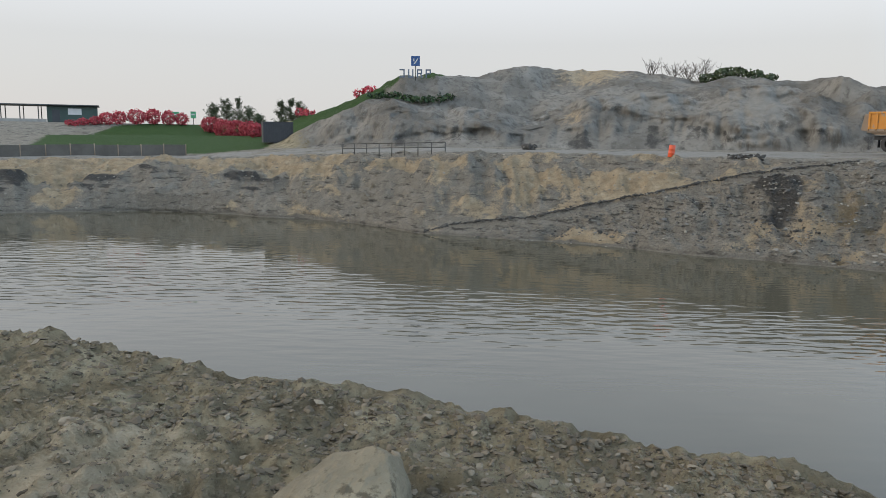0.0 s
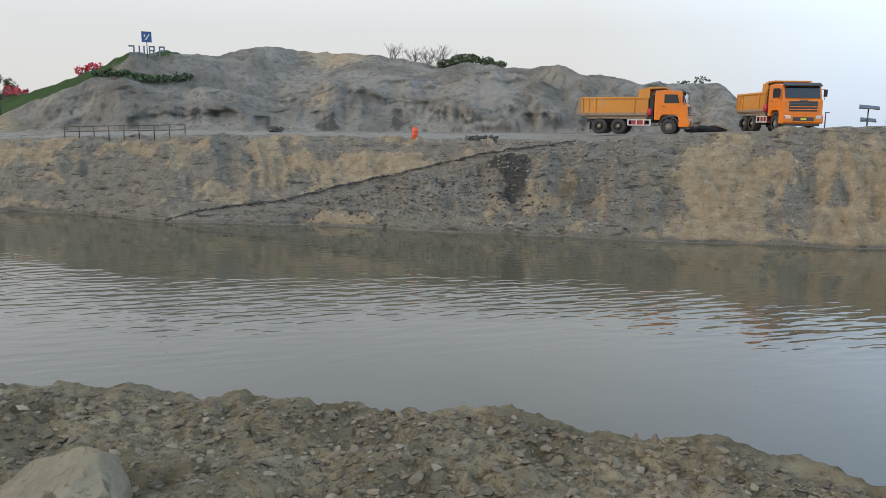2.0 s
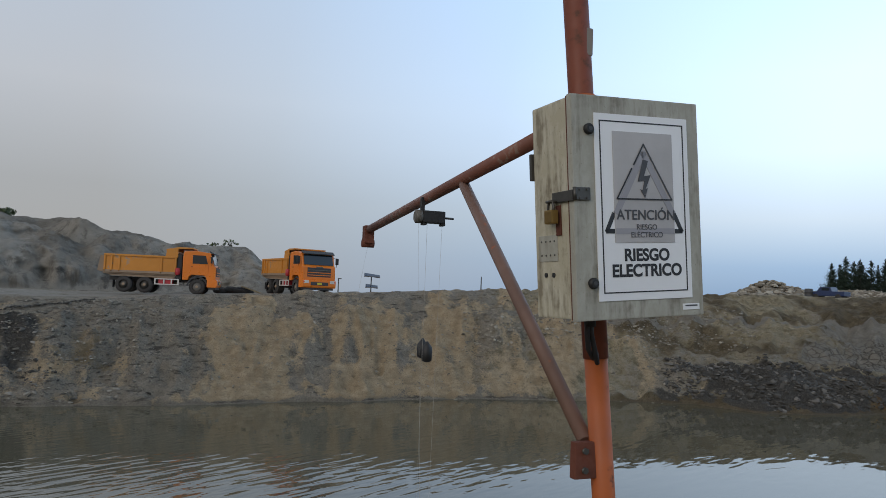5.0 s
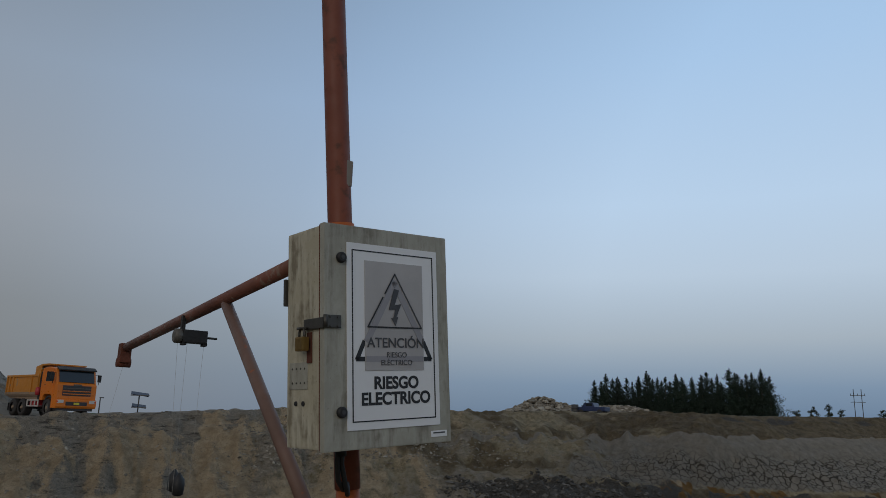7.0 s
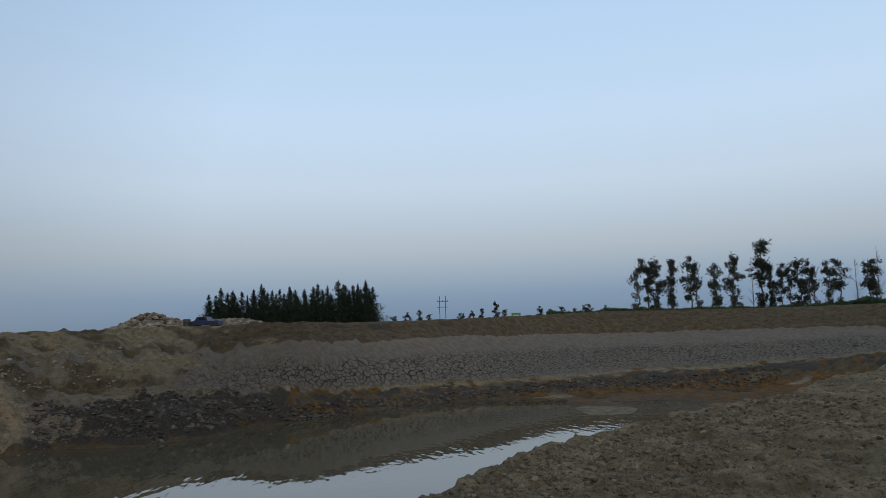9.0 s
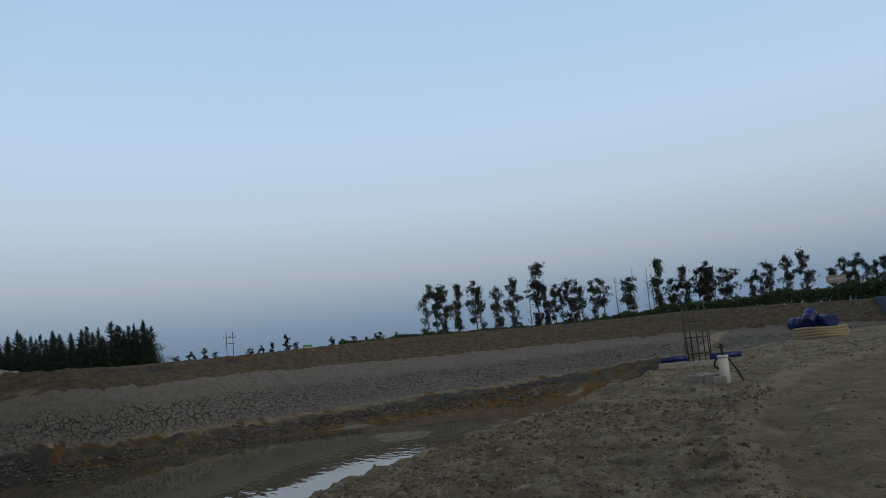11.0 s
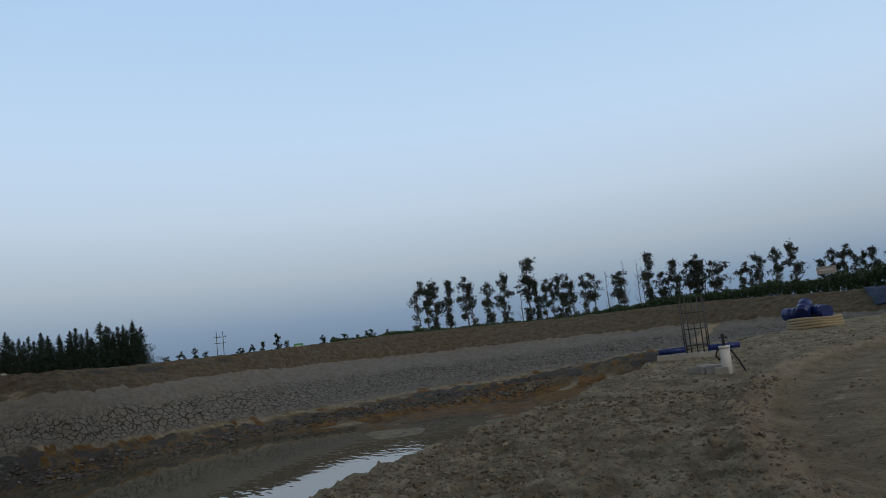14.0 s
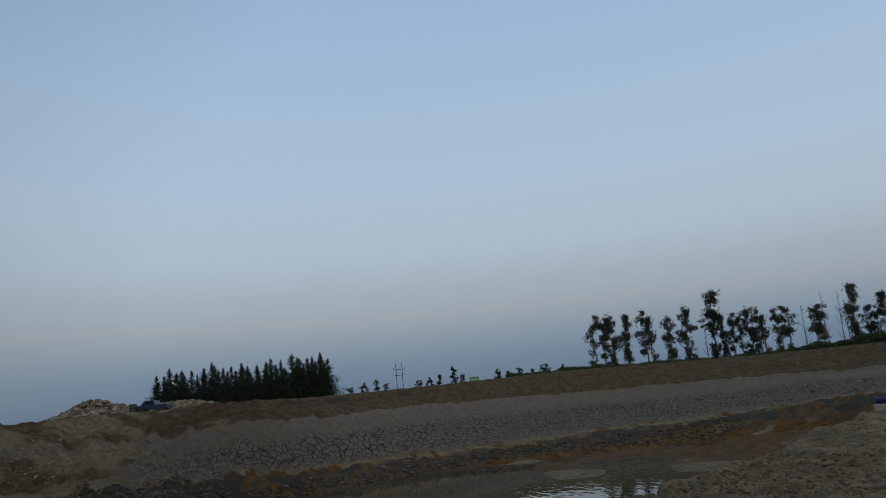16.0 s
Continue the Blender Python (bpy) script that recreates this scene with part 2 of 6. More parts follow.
def water_material():
    m, nt, b = material("pond_water")
    co = nt.nodes.new("ShaderNodeNewGeometry").outputs["Position"]
    stretch = nt.nodes.new("ShaderNodeMapping")
    stretch.inputs["Rotation"].default_value = (0, 0, radians(12))
    stretch.inputs["Scale"].default_value = (0.5, 1.5, 1)
    nt.links.new(co, stretch.inputs[0])
    ripple = noise_node(nt, 1.75, 1, 0.4, stretch.outputs[0])
    small = noise_node(nt, 4.0, 2, 0.5, stretch.outputs[0])
    patch = ramp(nt, noise_node(nt, 0.09, 2, 0.5, co).outputs[0], [(0.42, (0.12,) * 3), (0.62, (0.4,) * 3)])
    h = calc(nt, "MULTIPLY", calc(nt, "ADD", ripple.outputs[0], calc(nt, "MULTIPLY", small.outputs[0], 0.10)), calc(nt, "ADD", patch, attr(nt, "gust")))
    murk = noise_node(nt, 0.15, 3, 0.5, co)
    nt.links.new(ramp(nt, murk.outputs[0], [(0.35, (0.08, 0.072, 0.046)), (0.65, (0.105, 0.096, 0.066))]), b.inputs["Base Color"])
    b.inputs["Roughness"].default_value = 0.03
    b.inputs["IOR"].default_value = 1.45
    bump(nt, b, h, 0.6, 0.05)
    return m


SOIL, WATER = soil_material(), water_material()


# ---- helpers for meshes ----
def mesh_object(name, verts, faces, mat, parent=None, smooth=False):
    me = bpy.data.meshes.new(name)
    me.from_pydata(verts, [], faces)
    me.materials.append(mat)
    if smooth:
        me.polygons.foreach_set("use_smooth", [True] * len(me.polygons))
    ob = new(name, me)
    ob.parent = parent
    return ob


def part(name, bm, mat, parent=None, label="", smooth=False):
    me = bpy.data.meshes.new(name)
    bmesh.ops.recalc_face_normals(bm, faces=bm.faces)
    bm.to_mesh(me)
    bm.free()
    me.materials.append(mat)
    if smooth:
        me.polygons.foreach_set("use_smooth", [True] * len(me.polygons))
    ob = new(name, me)
    ob.parent = parent
    if label:
        tagged(ob, label)
    return ob


def empty(name, m, label, category, group=""):
    ob = new(name)
    ob.empty_display_size = 0.2
    ob.matrix_basis = m
    return tagged(ob, label, category, group)


def box(size, at=(0, 0, 0), bevel=0.0, bm=None, rot=None, segs=2):
    """A box with bevelled edges, centred at at, added to bm."""
    out = bm or bmesh.new()
    tmp = bmesh.new()
    bmesh.ops.create_cube(tmp, size=1, matrix=Matrix.Diagonal((*size, 1)))
    if bevel:
        bmesh.ops.bevel(tmp, geom=tmp.edges[:], offset=bevel, segments=segs, profile=0.7, affect="EDGES")
    m = Matrix.Translation(at) @ (rot or Matrix())
    merge(out, tmp, m)
    return out


def merge(out, tmp, m):
    bmesh.ops.transform(tmp, matrix=m, verts=tmp.verts)
    made = [out.verts.new(v.co) for v in tmp.verts]
    tmp.verts.index_update()
    for f in tmp.faces:
        nf = out.faces.new([made[v.index] for v in f.verts])
        nf.smooth = f.smooth
    tmp.free()


def tube(points, radius, sides=12, bm=None, caps=True, taper=None):
    """A round bar along points."""
    out = bm or bmesh.new()
    pts = [Vector(p) for p in points]
    rings = []
    up = None
    for i, p in enumerate(pts):
        d = (pts[min(i + 1, len(pts) - 1)] - pts[max(i - 1, 0)]).normalized()
        if up is None:
            up = d.orthogonal().normalized()
        up = (up - d * up.dot(d)).normalized()
        side = d.cross(up)
        r = float(taper[i] if taper else radius)
        rings.append([out.verts.new(p + r * (math.cos(a) * up + math.sin(a) * side)) for a in (2 * math.pi * k / sides for k in range(sides))])
    for a, b in zip(rings, rings[1:]):
        for k in range(sides):
            out.faces.new((a[k], a[(k + 1) % sides], b[(k + 1) % sides], b[k])).smooth = True
    if caps:
        out.faces.new(rings[0][::-1])
        out.faces.new(rings[-1])
    return out


def prism(outline, depth, at=None, bevel=0.0, bm=None):
    """An outline in x, z drawn out along y, centred on y = 0."""
    out = bm or bmesh.new()
    tmp = bmesh.new()
    a = [tmp.verts.new((x, -depth / 2, z)) for x, z in outline]
    b = [tmp.verts.new((x, depth / 2, z)) for x, z in outline]
    tmp.faces.new(a)
    tmp.faces.new(b[::-1])
    n = len(a)
    for k in range(n):
        tmp.faces.new((a[k], b[k], b[(k + 1) % n], a[(k + 1) % n]))
    bmesh.ops.recalc_face_normals(tmp, faces=tmp.faces)
    if bevel:
        bmesh.ops.bevel(tmp, geom=tmp.edges[:], offset=bevel, segments=2, profile=0.7, affect="EDGES")
    merge(out, tmp, at or Matrix())
    return out


# ---- terrain ----
def hashed(ix, iy, iz, seed):
    n = (ix * 374761393 + iy * 668265263 + iz * 2147483647 + seed * 974634777) & 0xFFFFFFFF
    n = ((n ^ (n >> 13)) * 1274126177) & 0xFFFFFFFF
    return ((n ^ (n >> 16)) & 0xFFFF) / 65535.0


def value_noise(x, y, z, seed=0):
    fx, fy, fz = np.floor(x), np.floor(y), np.floor(z)
    ix, iy, iz = fx.astype(np.int64), fy.astype(np.int64), fz.astype(np.int64)
    u, v, w = x - fx, y - fy, z - fz
    u, v, w = u * u * (3 - 2 * u), v * v * (3 - 2 * v), w * w * (3 - 2 * w)
    total = 0.0
    for a in (0, 1):
        for b in (0, 1):
            for c in (0, 1):
                total = total + hashed(ix + a, iy + b, iz + c, seed) * (u if a else 1 - u) * (v if b else 1 - v) * (w if c else 1 - w)
    return total * 2 - 1


def fbm(x, y, scale, octaves=4, seed=0, z=None, gain=0.5, ridged=False):
    z = np.zeros_like(x) if z is None else z
    total, amp, f = 0.0, 1.0, 1.0 / scale
    for k in range(octaves):
        n = value_noise(x * f + 17.3 * k, y * f + 5.1 * k, z * f, seed + k)
        total = total + amp * ((1 - 2 * np.abs(n)) if ridged else n)
        amp, f = amp * gain, f * 2.03
    return total


def smooth(a, b, x):
    t = np.clip((x - a) / (b - a), 0, 1)
    return t * t * (3 - 2 * t)


POND, EYE = -4.0, 1.6
# lines of the land, each as bearing (degrees clockwise from +y), distance from the origin, height
EDGE = [(-90, 15.2, 0), (-50, 10.45, 0), (-32, 6.93, 0), (-25, 5.98, 0), (-17, 5.03, 0), (-9, 4.66, -0.05), (2, 4.27, -0.05), (10, 4.08, -0.05), (18, 3.94, 0), (26, 3.89, 0), (34, 3.8, 0), (43, 3.7, 0), (50, 3.7, 0), (60, 3.7, 0), (70, 3.8, 0), (80, 4.8, 0), (90, 7.0, 0), (97, 8.01, 0), (105, 10.08, 0.05), (111, 12.06, 0.1), (117, 14.88, 0.15), (122, 17.67, 0.2), (127, 23.0, 0.3), (132, 31.0, 0.45), (137, 38.0, 0.55), (142, 43.0, 0.6), (150, 47.0, 0.8), (165, 50.0, 0.8), (270, 16.0, 0)]
SHORE = [(-90, 58, POND), (-50, 62, POND), (-31, 61.5, POND), (-22, 59.5, POND), (-11.5, 52.6, POND), (-2.4, 44, POND), (7, 40.8, POND), (17, 39, POND), (25, 37.8, POND), (35, 37.8, POND), (44.5, 38.8, POND), (54, 41, POND), (60, 42.2, POND), (68, 44.5, POND), (73, 46, POND), (77.3, 44.2, POND), (81.5, 47, POND), (89, 54, POND), (97, 61.5, POND), (106, 65, POND), (113, 68, POND + 0.05), (120, 72, POND + 0.2), (128, 68, POND + 1.0), (134, 58, -1.2), (142, 54, 0.1), (150, 54, 0.7), (165, 58, 0.8), (270, 58, POND)]
SCARP = [(-90, 61, -2.5), (-31, 64, -2.6), (-11.5, 54.4, -2.7), (-2.4, 45.6, -2.9), (17, 40.6, -2.9), (25, 39.4, -2.9), (44.5, 40.6, -2.8), (60, 44, -2.8), (70, 47, -2.7), (74, 48, -2.5), (77.3, 48, -2.3), (84, 51.5, -2.5), (89, 57.5, -2.9), (98, 65.5, -3.25), (106, 69, -3.2), (115, 75, -2.75), (122, 76, -2.2), (128, 73, -1.3), (134, 64, -0.7), (142, 57, 0.3), (150, 56, 0.7), (165, 60, 0.8), (270, 61, -2.5)]
BENCH = [(-90, 68, -0.9), (-31, 68, -1.5), (-11.5, 58, -0.8), (-2.4, 49, -0.6), (17, 44.5, -0.9), (25, 42.6, -0.9), (36, 44, -0.3), (45, 44.5, 0.0), (54, 47, 0.2), (60, 49.5, 0.2), (68, 53, 0.2), (78, 60, 0.15), (88, 75, 0.4), (99, 95, 0.75), (115, 98, 0.6), (131, 88, 0.7), (138, 78, 0.55), (144, 70, 0.4), (150, 62, 0.75), (155, 58, 0.9), (165, 62, 0.9), (270, 68, -0.9)]
RIM = [(-90, 74, -0.5), (-31, 72, -0.49), (-19, 68, -0.38), (-8, 58, 0.25), (4, 50, 0.64), (12, 48, 0.55), (21, 46.5, 0.53), (27, 46, 0.5), (32, 46.5, 0.75), (36, 47, 1.0), (45, 48, 1.4), (55, 51, 2.0), (68, 59, 2.4), (75, 66.5, 2.55), (85, 80.5, 3.1), (91, 88.5, 3.05), (98, 100, 3.35), (111, 106, 3.95), (123, 104, 3.6), (132, 95, 3.55), (144, 75, 2.5), (154, 60, 1.85), (165, 64, 1.8), (270, 74, -0.5)]
BASE = [(-90, 82, -0.3), (-31, 80, -0.3), (-19, 77, -0.2), (-12, 70, 0.6), (-4, 62, 0.97), (6, 60, 0.92), (16, 60, 0.91), (24, 61, 0.95), (30, 63, 0.95), (36, 65, 1.1), (45, 66, 1.4), (55, 62, 2.0), (68, 68, 2.4), (75, 75, 2.55), (85, 89, 3.1), (98, 108, 3.35), (111, 114, 3.95), (123, 112, 3.6), (132, 102, 3.55), (144, 82, 2.5), (154, 67, 1.85), (165, 70, 1.8), (270, 82, -0.3)]
CREST = [(-90, 95, 1.3), (-31, 95, 1.6), (-16, 93, 1.7), (-13, 80, 1.6), (-12, 74, 1.9), (-8.4, 69, 3.5), (-6.7, 68, 4.7), (-1.6, 67, 4.55), (2.7, 66, 3.85), (6, 66, 3.6), (10.6, 66, 5.1), (17, 66, 5.9), (20, 66, 6.05), (25, 67, 5.45), (27.5, 67, 4.7), (29, 68, 5.6), (34.5, 70, 5.0), (38.6, 72, 4.9), (40.5, 73, 3.4), (43.5, 74, 1.4), (55, 72, 1.9), (68, 76, 2.3), (85, 98, 3.0), (98, 118, 3.2), (111, 124, 3.8), (132, 112, 3.4), (144, 90, 2.4), (165, 80, 1.8), (270, 95, 1.3)]
RIDGE = [(-90, 106, 3.2), (-31, 106, 3.2), (-16, 104, 3.1), (-13, 90, 3.1), (-10, 82, 4.5), (-6, 78, 6.1), (-3.6, 76, 7.35), (-0.4, 78, 8.0), (2.6, 79, 8.0), (4.7, 80, 8.85), (8.5, 82, 8.55), (12, 82, 8.7), (14, 82, 8.55), (17.4, 80, 7.4), (20.4, 78, 7.7), (24.7, 76, 6.7), (27, 72, 7.1), (29.7, 72, 6.15), (34.5, 75, 5.6), (38.6, 77, 5.45), (40, 76, 3.8), (43, 82, 1.2), (55, 86, 1.6), (68, 95, 2.0), (85, 115, 2.6), (98, 135, 2.9), (111, 140, 3.5), (132, 130, 3.2), (144, 110, 2.2), (165, 100, 1.6), (270, 106, 3.2)]


def along(line, az):
    a = np.array(line)
    r, z = np.interp(az, a[:, 0], a[:, 1]), np.interp(az, a[:, 0], a[:, 2])
    if line in (BENCH, RIM, BASE, CREST, RIDGE):
        k = 1 - 0.2 * smooth(78, 90, az) * (1 - smooth(98, 110, az))
        r, z = r * k, EYE + (z - EYE) * k
    return r, z


def land_grid():
    az = np.concatenate([np.arange(-36, 160, 0.16), np.arange(160, 270, 3.0), np.arange(270, 324, 3.0)])
    q = np.where(az > 270, az - 360, az)
    er, ez = along(EDGE, q)
    sr, sz = along(SHORE, q)
    cr, cz = along(SCARP, q)
    br, bz = along(BENCH, q)
    rr, rz = along(RIM, q)
    hr, hz = along(BASE, q)
    fr, fz = along(CREST, q)
    gr, gz = along(RIDGE, q)
    floor_in, floor_out = np.minimum(sz, POND) - 1.0, np.minimum(sz, POND) - 0.7
    closed = smooth(128, 140, q) * (1 - smooth(250, 262, q))
    floor_in, floor_out = floor_in * (1 - closed) + np.minimum(ez, sz) * closed, floor_out * (1 - closed) + sz * closed
    flats = smooth(104, 109, q) * (1 - smooth(126, 134, q))
    r5, z5 = (sr - 5 * (1 - closed) - 1.5) * (1 - flats) + 55.0 * flats, floor_out * (1 - flats) + (POND + 0.13) * flats
    drop = 2.0 + 0.12 * er
    lines = [(er * 0 + 0.02, ez * 0), (er, ez), (er + 0.35, ez - 0.35 * (1 - closed)), (er + drop + 1.5, (POND - 0.1) * (1 - closed) + closed * ez), (er + drop + 4, floor_in), (r5, z5), (sr, sz), (cr, cz), (br, bz), (rr, rz), (hr, hz), (fr, fz), (fr * 0.62 + gr * 0.38, fz - 0.25), (gr - 1.5, gz - 0.3), (gr, gz), (gr + 14, gz * 0.45 + 0.5), (gr * 0 + 170, gz * 0 + 0.8), (gr * 0 + 400, gz * 0), (gr * 0 + 4000, gz * 0 - 6)]
    counts = [190, 8, 14, 4, 6, 14, 20, 52, 36, 20, 44, 10, 28, 5, 8, 8, 8, 10]
    # a digger's upright cut along the hill's foot, buried where loose spoil has slid down in fans
    cut = smooth(-6, 0, q) * (1 - smooth(38, 41, q)) * np.clip(0.75 + 1.2 * fbm(q, q * 0, 5.0, 3, 48), 0, 1) * (1 - np.exp(-((q - 22.3) / 3.2) ** 4))
    rs, zs, kind = [], [], []
    for k, n in enumerate(counts):
        (r0, z0), (r1, z1) = lines[k], lines[k + 1]
        for i in range(n):
            t = i / n
            if k == 0:
                t = t * (0.35 + 0.65 * t)
            rs.append(r0 + (r1 - r0) * t)
            rise = t if k != 8 else t ** 0.85
            if k == 10:
                step = t / 0.1 * 0.34 if t < 0.1 else 0.34 + 0.66 * ((t - 0.1) / 0.9) ** 0.82
                rise = t ** 0.85 * (1 - cut) + step * cut
            zs.append(z0 + (z1 - z0) * rise)
            kind.append(k + t)
    rs.append(lines[-1][0])
    zs.append(lines[-1][1])
    kind.append(len(counts))
    R, Z = np.array(rs), np.array(zs)
    A = np.radians(az)[None, :]
    X, Y = R * np.sin(A), R * np.cos(A)
    K = np.array(kind)[:, None] + 0 * R
    Q = q[None, :] + 0 * R
    return X, Y, Z, R, K, Q, sr[None, :], rr[None, :]


def ground():
    X, Y, Z, R, K, Q, SR, RR = land_grid()
    S = np.clip((R - SR) / (RR - SR), 0, 1)
    # uneven outlines in plan
    climb = np.exp(-((S - np.clip((Q + 2.4) / 31.0, 0, 1)) / 0.14) ** 2) * smooth(-8, -3, Q) * (1 - smooth(29, 34, Q))
    swirl = smooth(4, 12, R) * (1 - smooth(150, 300, R)) * (1 - climb)
    X = X + fbm(X, Y, 6, 3, 11) * 0.5 * swirl
    Y = Y + fbm(X, Y, 6, 3, 12) * 0.5 * swirl
    rough_edge = np.exp(-((K - 1.3) / 0.8) ** 2)
    X = X + fbm(X, Y, 0.9, 4, 21) * 0.16 * rough_edge
    Y = Y + fbm(X, Y, 0.9, 4, 22) * 0.16 * rough_edge
    near = 1 - smooth(0.9, 2.2, K)
    bank = smooth(6, 6.15, K) * (1 - smooth(8.9, 9.2, K))
    hill = smooth(10, 10.4, K) * (1 - smooth(15.2, 16, K)) * smooth(-14, -8, Q) * (1 - smooth(40, 44, Q))
    slope = smooth(9.93, 10.0, K) * (1 - smooth(15.2, 16, K)) * smooth(-14, -8, Q) * (1 - smooth(40, 44, Q))
    flat = smooth(9, 9.2, K) * (1 - smooth(9.8, 10.2, K))
    # a worn track with two ruts that curves away on the near side
    tyre = np.hypot(X + 28.14, Y + 33.58) - 43.0
    lane = np.hypot(X + 11.36, Y + 27.05) - 27.75 + 0.15 * fbm(X, Y, 3.0, 2, 36)
    on_track = smooth(-9, -7.5, lane) * (1 - smooth(-0.7, 0.1, lane)) * near * smooth(108, 120, Q)
    rut = np.exp(-(tyre / 0.26) ** 2) + 0.8 * np.exp(-((tyre + 2.2) / 0.26) ** 2) + 0.6 * np.exp(-((tyre + 0.7) / 0.2) ** 2)
    calm = 1 - 0.75 * on_track
    Z = Z + near * calm * (fbm(X, Y, 1.6, 4, 31) * 0.05 + fbm(X, Y, 0.35, 4, 32) * 0.042 + fbm(X, Y, 0.13, 3, 33, ridged=True) * 0.02 + np.maximum(0, fbm(X, Y, 0.2, 3, 34)) * 0.03)
    Z = Z - on_track * (rut * 0.045 - 0.012) + 0
    Z = Z + near * smooth(108, 120, Q) * (np.exp(-((lane - 0.1) / 0.4) ** 2) * (0.09 + 0.05 * fbm(X, Y, 0.7, 3, 35)) - 0.07 * np.exp(-((lane + 0.75) / 0.3) ** 2))
    # eroded far bank: gullies that run down the slope, ledges and lumps
    az_m = np.radians(Q) * 50.0
    ramp_f = np.clip((Q + 2.4) / 31.0, 0, 1)
    even = 1 - 0.97 * np.exp(-((S - ramp_f) / 0.09) ** 2) * smooth(-6, -1, Q) * (1 - smooth(28, 33, Q))
    gully = fbm(az_m, S * 2.0, 1.7, 4, 41, ridged=True)
    Z = Z + even * bank * np.sin(np.pi * np.clip(S, 0, 1)) * (gully * 0.36 + fbm(X, Y, 3.0, 5, 42) * 0.34) * (1 - 0.7 * smooth(85, 95, Q)) + even * bank * (fbm(X, Y, 0.9, 3, 43) * 0.16 + fbm(X, Y, 1.2, 3, 45, ridged=True) * 0.15) * (1 - 0.6 * smooth(85, 95, Q))
    f = np.clip((Q + 2.4) / 31.0, 0, 1)
    diag = np.exp(-((S - f) / 0.013) ** 2) * smooth(-3, 1, Q) * (1 - smooth(27.5, 30, Q)) * bank
    Z = Z + diag * (0.08 + 0.06 * fbm(X, Y, 0.6, 3, 44)) - 0.2 * smooth(0, 0.035, f - S) * (1 - smooth(0.035, 0.3, f - S)) * bank * smooth(-1, 4, Q) * (1 - smooth(26, 29, Q))
    # level seams that stand out of the bank in small ledges
    ledge = fbm(az_m, Z * 5.5, 2.2, 4, 46)
    Z = Z + even * bank * smooth(0.02, 0.1, S) * ledge * 0.11 * (1 - 0.5 * smooth(85, 95, Q))
    # hill: scooped face with vertical grooves, uneven crest
    groove = fbm(az_m, Z * 0.25, 1.5, 4, 51, ridged=True)
    push = slope * smooth(9.98, 10.12, K) * (1 - smooth(11.2, 12.2, K)) * (groove * (0.35 + 0.25 * (1 - smooth(10.1, 10.3, K))) + fbm(az_m, Z * 2.5, 3.4, 4, 47) * 0.4 + fbm(X, Y, 7.5, 4, 52, Z) * 1.7 + fbm(X, Y, 1.3, 3, 59, Z, ridged=True) * 0.25)
    U = np.hypot(X, Y)
    X, Y = X + X / U * push, Y + Y / U * push
    Z = Z + hill * (fbm(X, Y, 7, 4, 53) * 0.42 + fbm(X, Y, 1.8, 4, 54) * 0.12 + fbm(X, Y, 3.4, 4, 57, ridged=True) * 0.2) * smooth(10.1, 10.6, K)
    Z = Z + flat * fbm(X, Y, 2.0, 4, 55) * 0.06 + smooth(15.5, 16.5, K) * fbm(X, Y, 40, 3, 56) * 0.3
    Z = Z + 0.13 * fbm(X * 0.6, Y, 3.0, 3, 58) * smooth(5.0, 5.3, K) * (1 - smooth(6, 6.3, K)) * smooth(104, 109, Q)
    for px, py in ((52.5, -23.9), (62.0, -34.0)):
        u, w = (X * px + Y * py) / math.hypot(px, py) - math.hypot(px, py), (X * py - Y * px) / math.hypot(px, py)
        Z = Z - 0.42 * np.exp(-(u / 3.8) ** 2 - (w / 2.2) ** 2 + 0.5 * fbm(X, Y, 1.5, 2, 66))
    n_r, n_a = X.shape
    verts = np.stack([X, Y, Z], -1).reshape(-1, 3)
    i = np.arange(n_r - 1)[:, None] * n_a
    j = np.arange(n_a)[None, :]
    j2 = (j + 1) % n_a
    quads = np.stack([i + j, i + n_a + j, i + n_a + j2, i + j2], -1).reshape(-1, 4)[:, ::-1]
    X[0], Y[0], Z[0] = -0.005, -0.004, Z[0].mean()
    verts = np.stack([X, Y, Z], -1).reshape(-1, 3)
    me = bpy.data.meshes.new("ground")
    me.vertices.add(len(verts))
    me.vertices.foreach_set("co", verts.ravel())
    me.loops.add(quads.size)
    me.loops.foreach_set("vertex_index", quads.ravel())
    me.polygons.add(len(quads))
    me.polygons.foreach_set("loop_start", np.arange(len(quads)) * 4)
    me.polygons.foreach_set("loop_total", np.full(len(quads), 4))
    me.polygons.foreach_set("use_smooth", np.ones(len(quads), bool))
    me.update(calc_edges=True)
    me.validate()
    # kinds of soil; the dark and pale zones also hold painted shade and haze
    n1, n2 = fbm(X, Y, 5, 4, 61), fbm(X, Y, 2.2, 4, 62)
    streak = fbm(az_m, S * 2.5, 3.0, 4, 63)
    right = smooth(86, 95, Q)
    z = {"clay": np.clip(slope * 1.2, 0, 1)}
    z["grey"] = np.clip(bank * (0.95 + 0.3 * n1) * (1 - 0.5 * smooth(48, 60, Q)) + hill * 1.2 + flat + smooth(5.5, 5.8, K) * (1 - smooth(6.1, 6.3, K)) * (1 - smooth(58, 70, Q)) + smooth(9.9, 10.1, K) * (1 - smooth(-16, -12, Q)), 0, 1) * (1 - 0.5 * right * bank) + 0.9 * smooth(11, 12, K) * (1 - smooth(16, 16.5, K)) * smooth(44, 50, Q)
    below = smooth(-0.01, 0.02, f - S) * smooth(-2, 2, Q) * (1 - smooth(22, 36, Q + 7 * n1 + 4 * n2))
    drip = fbm(az_m, S * 1.3, 1.5, 3, 64)
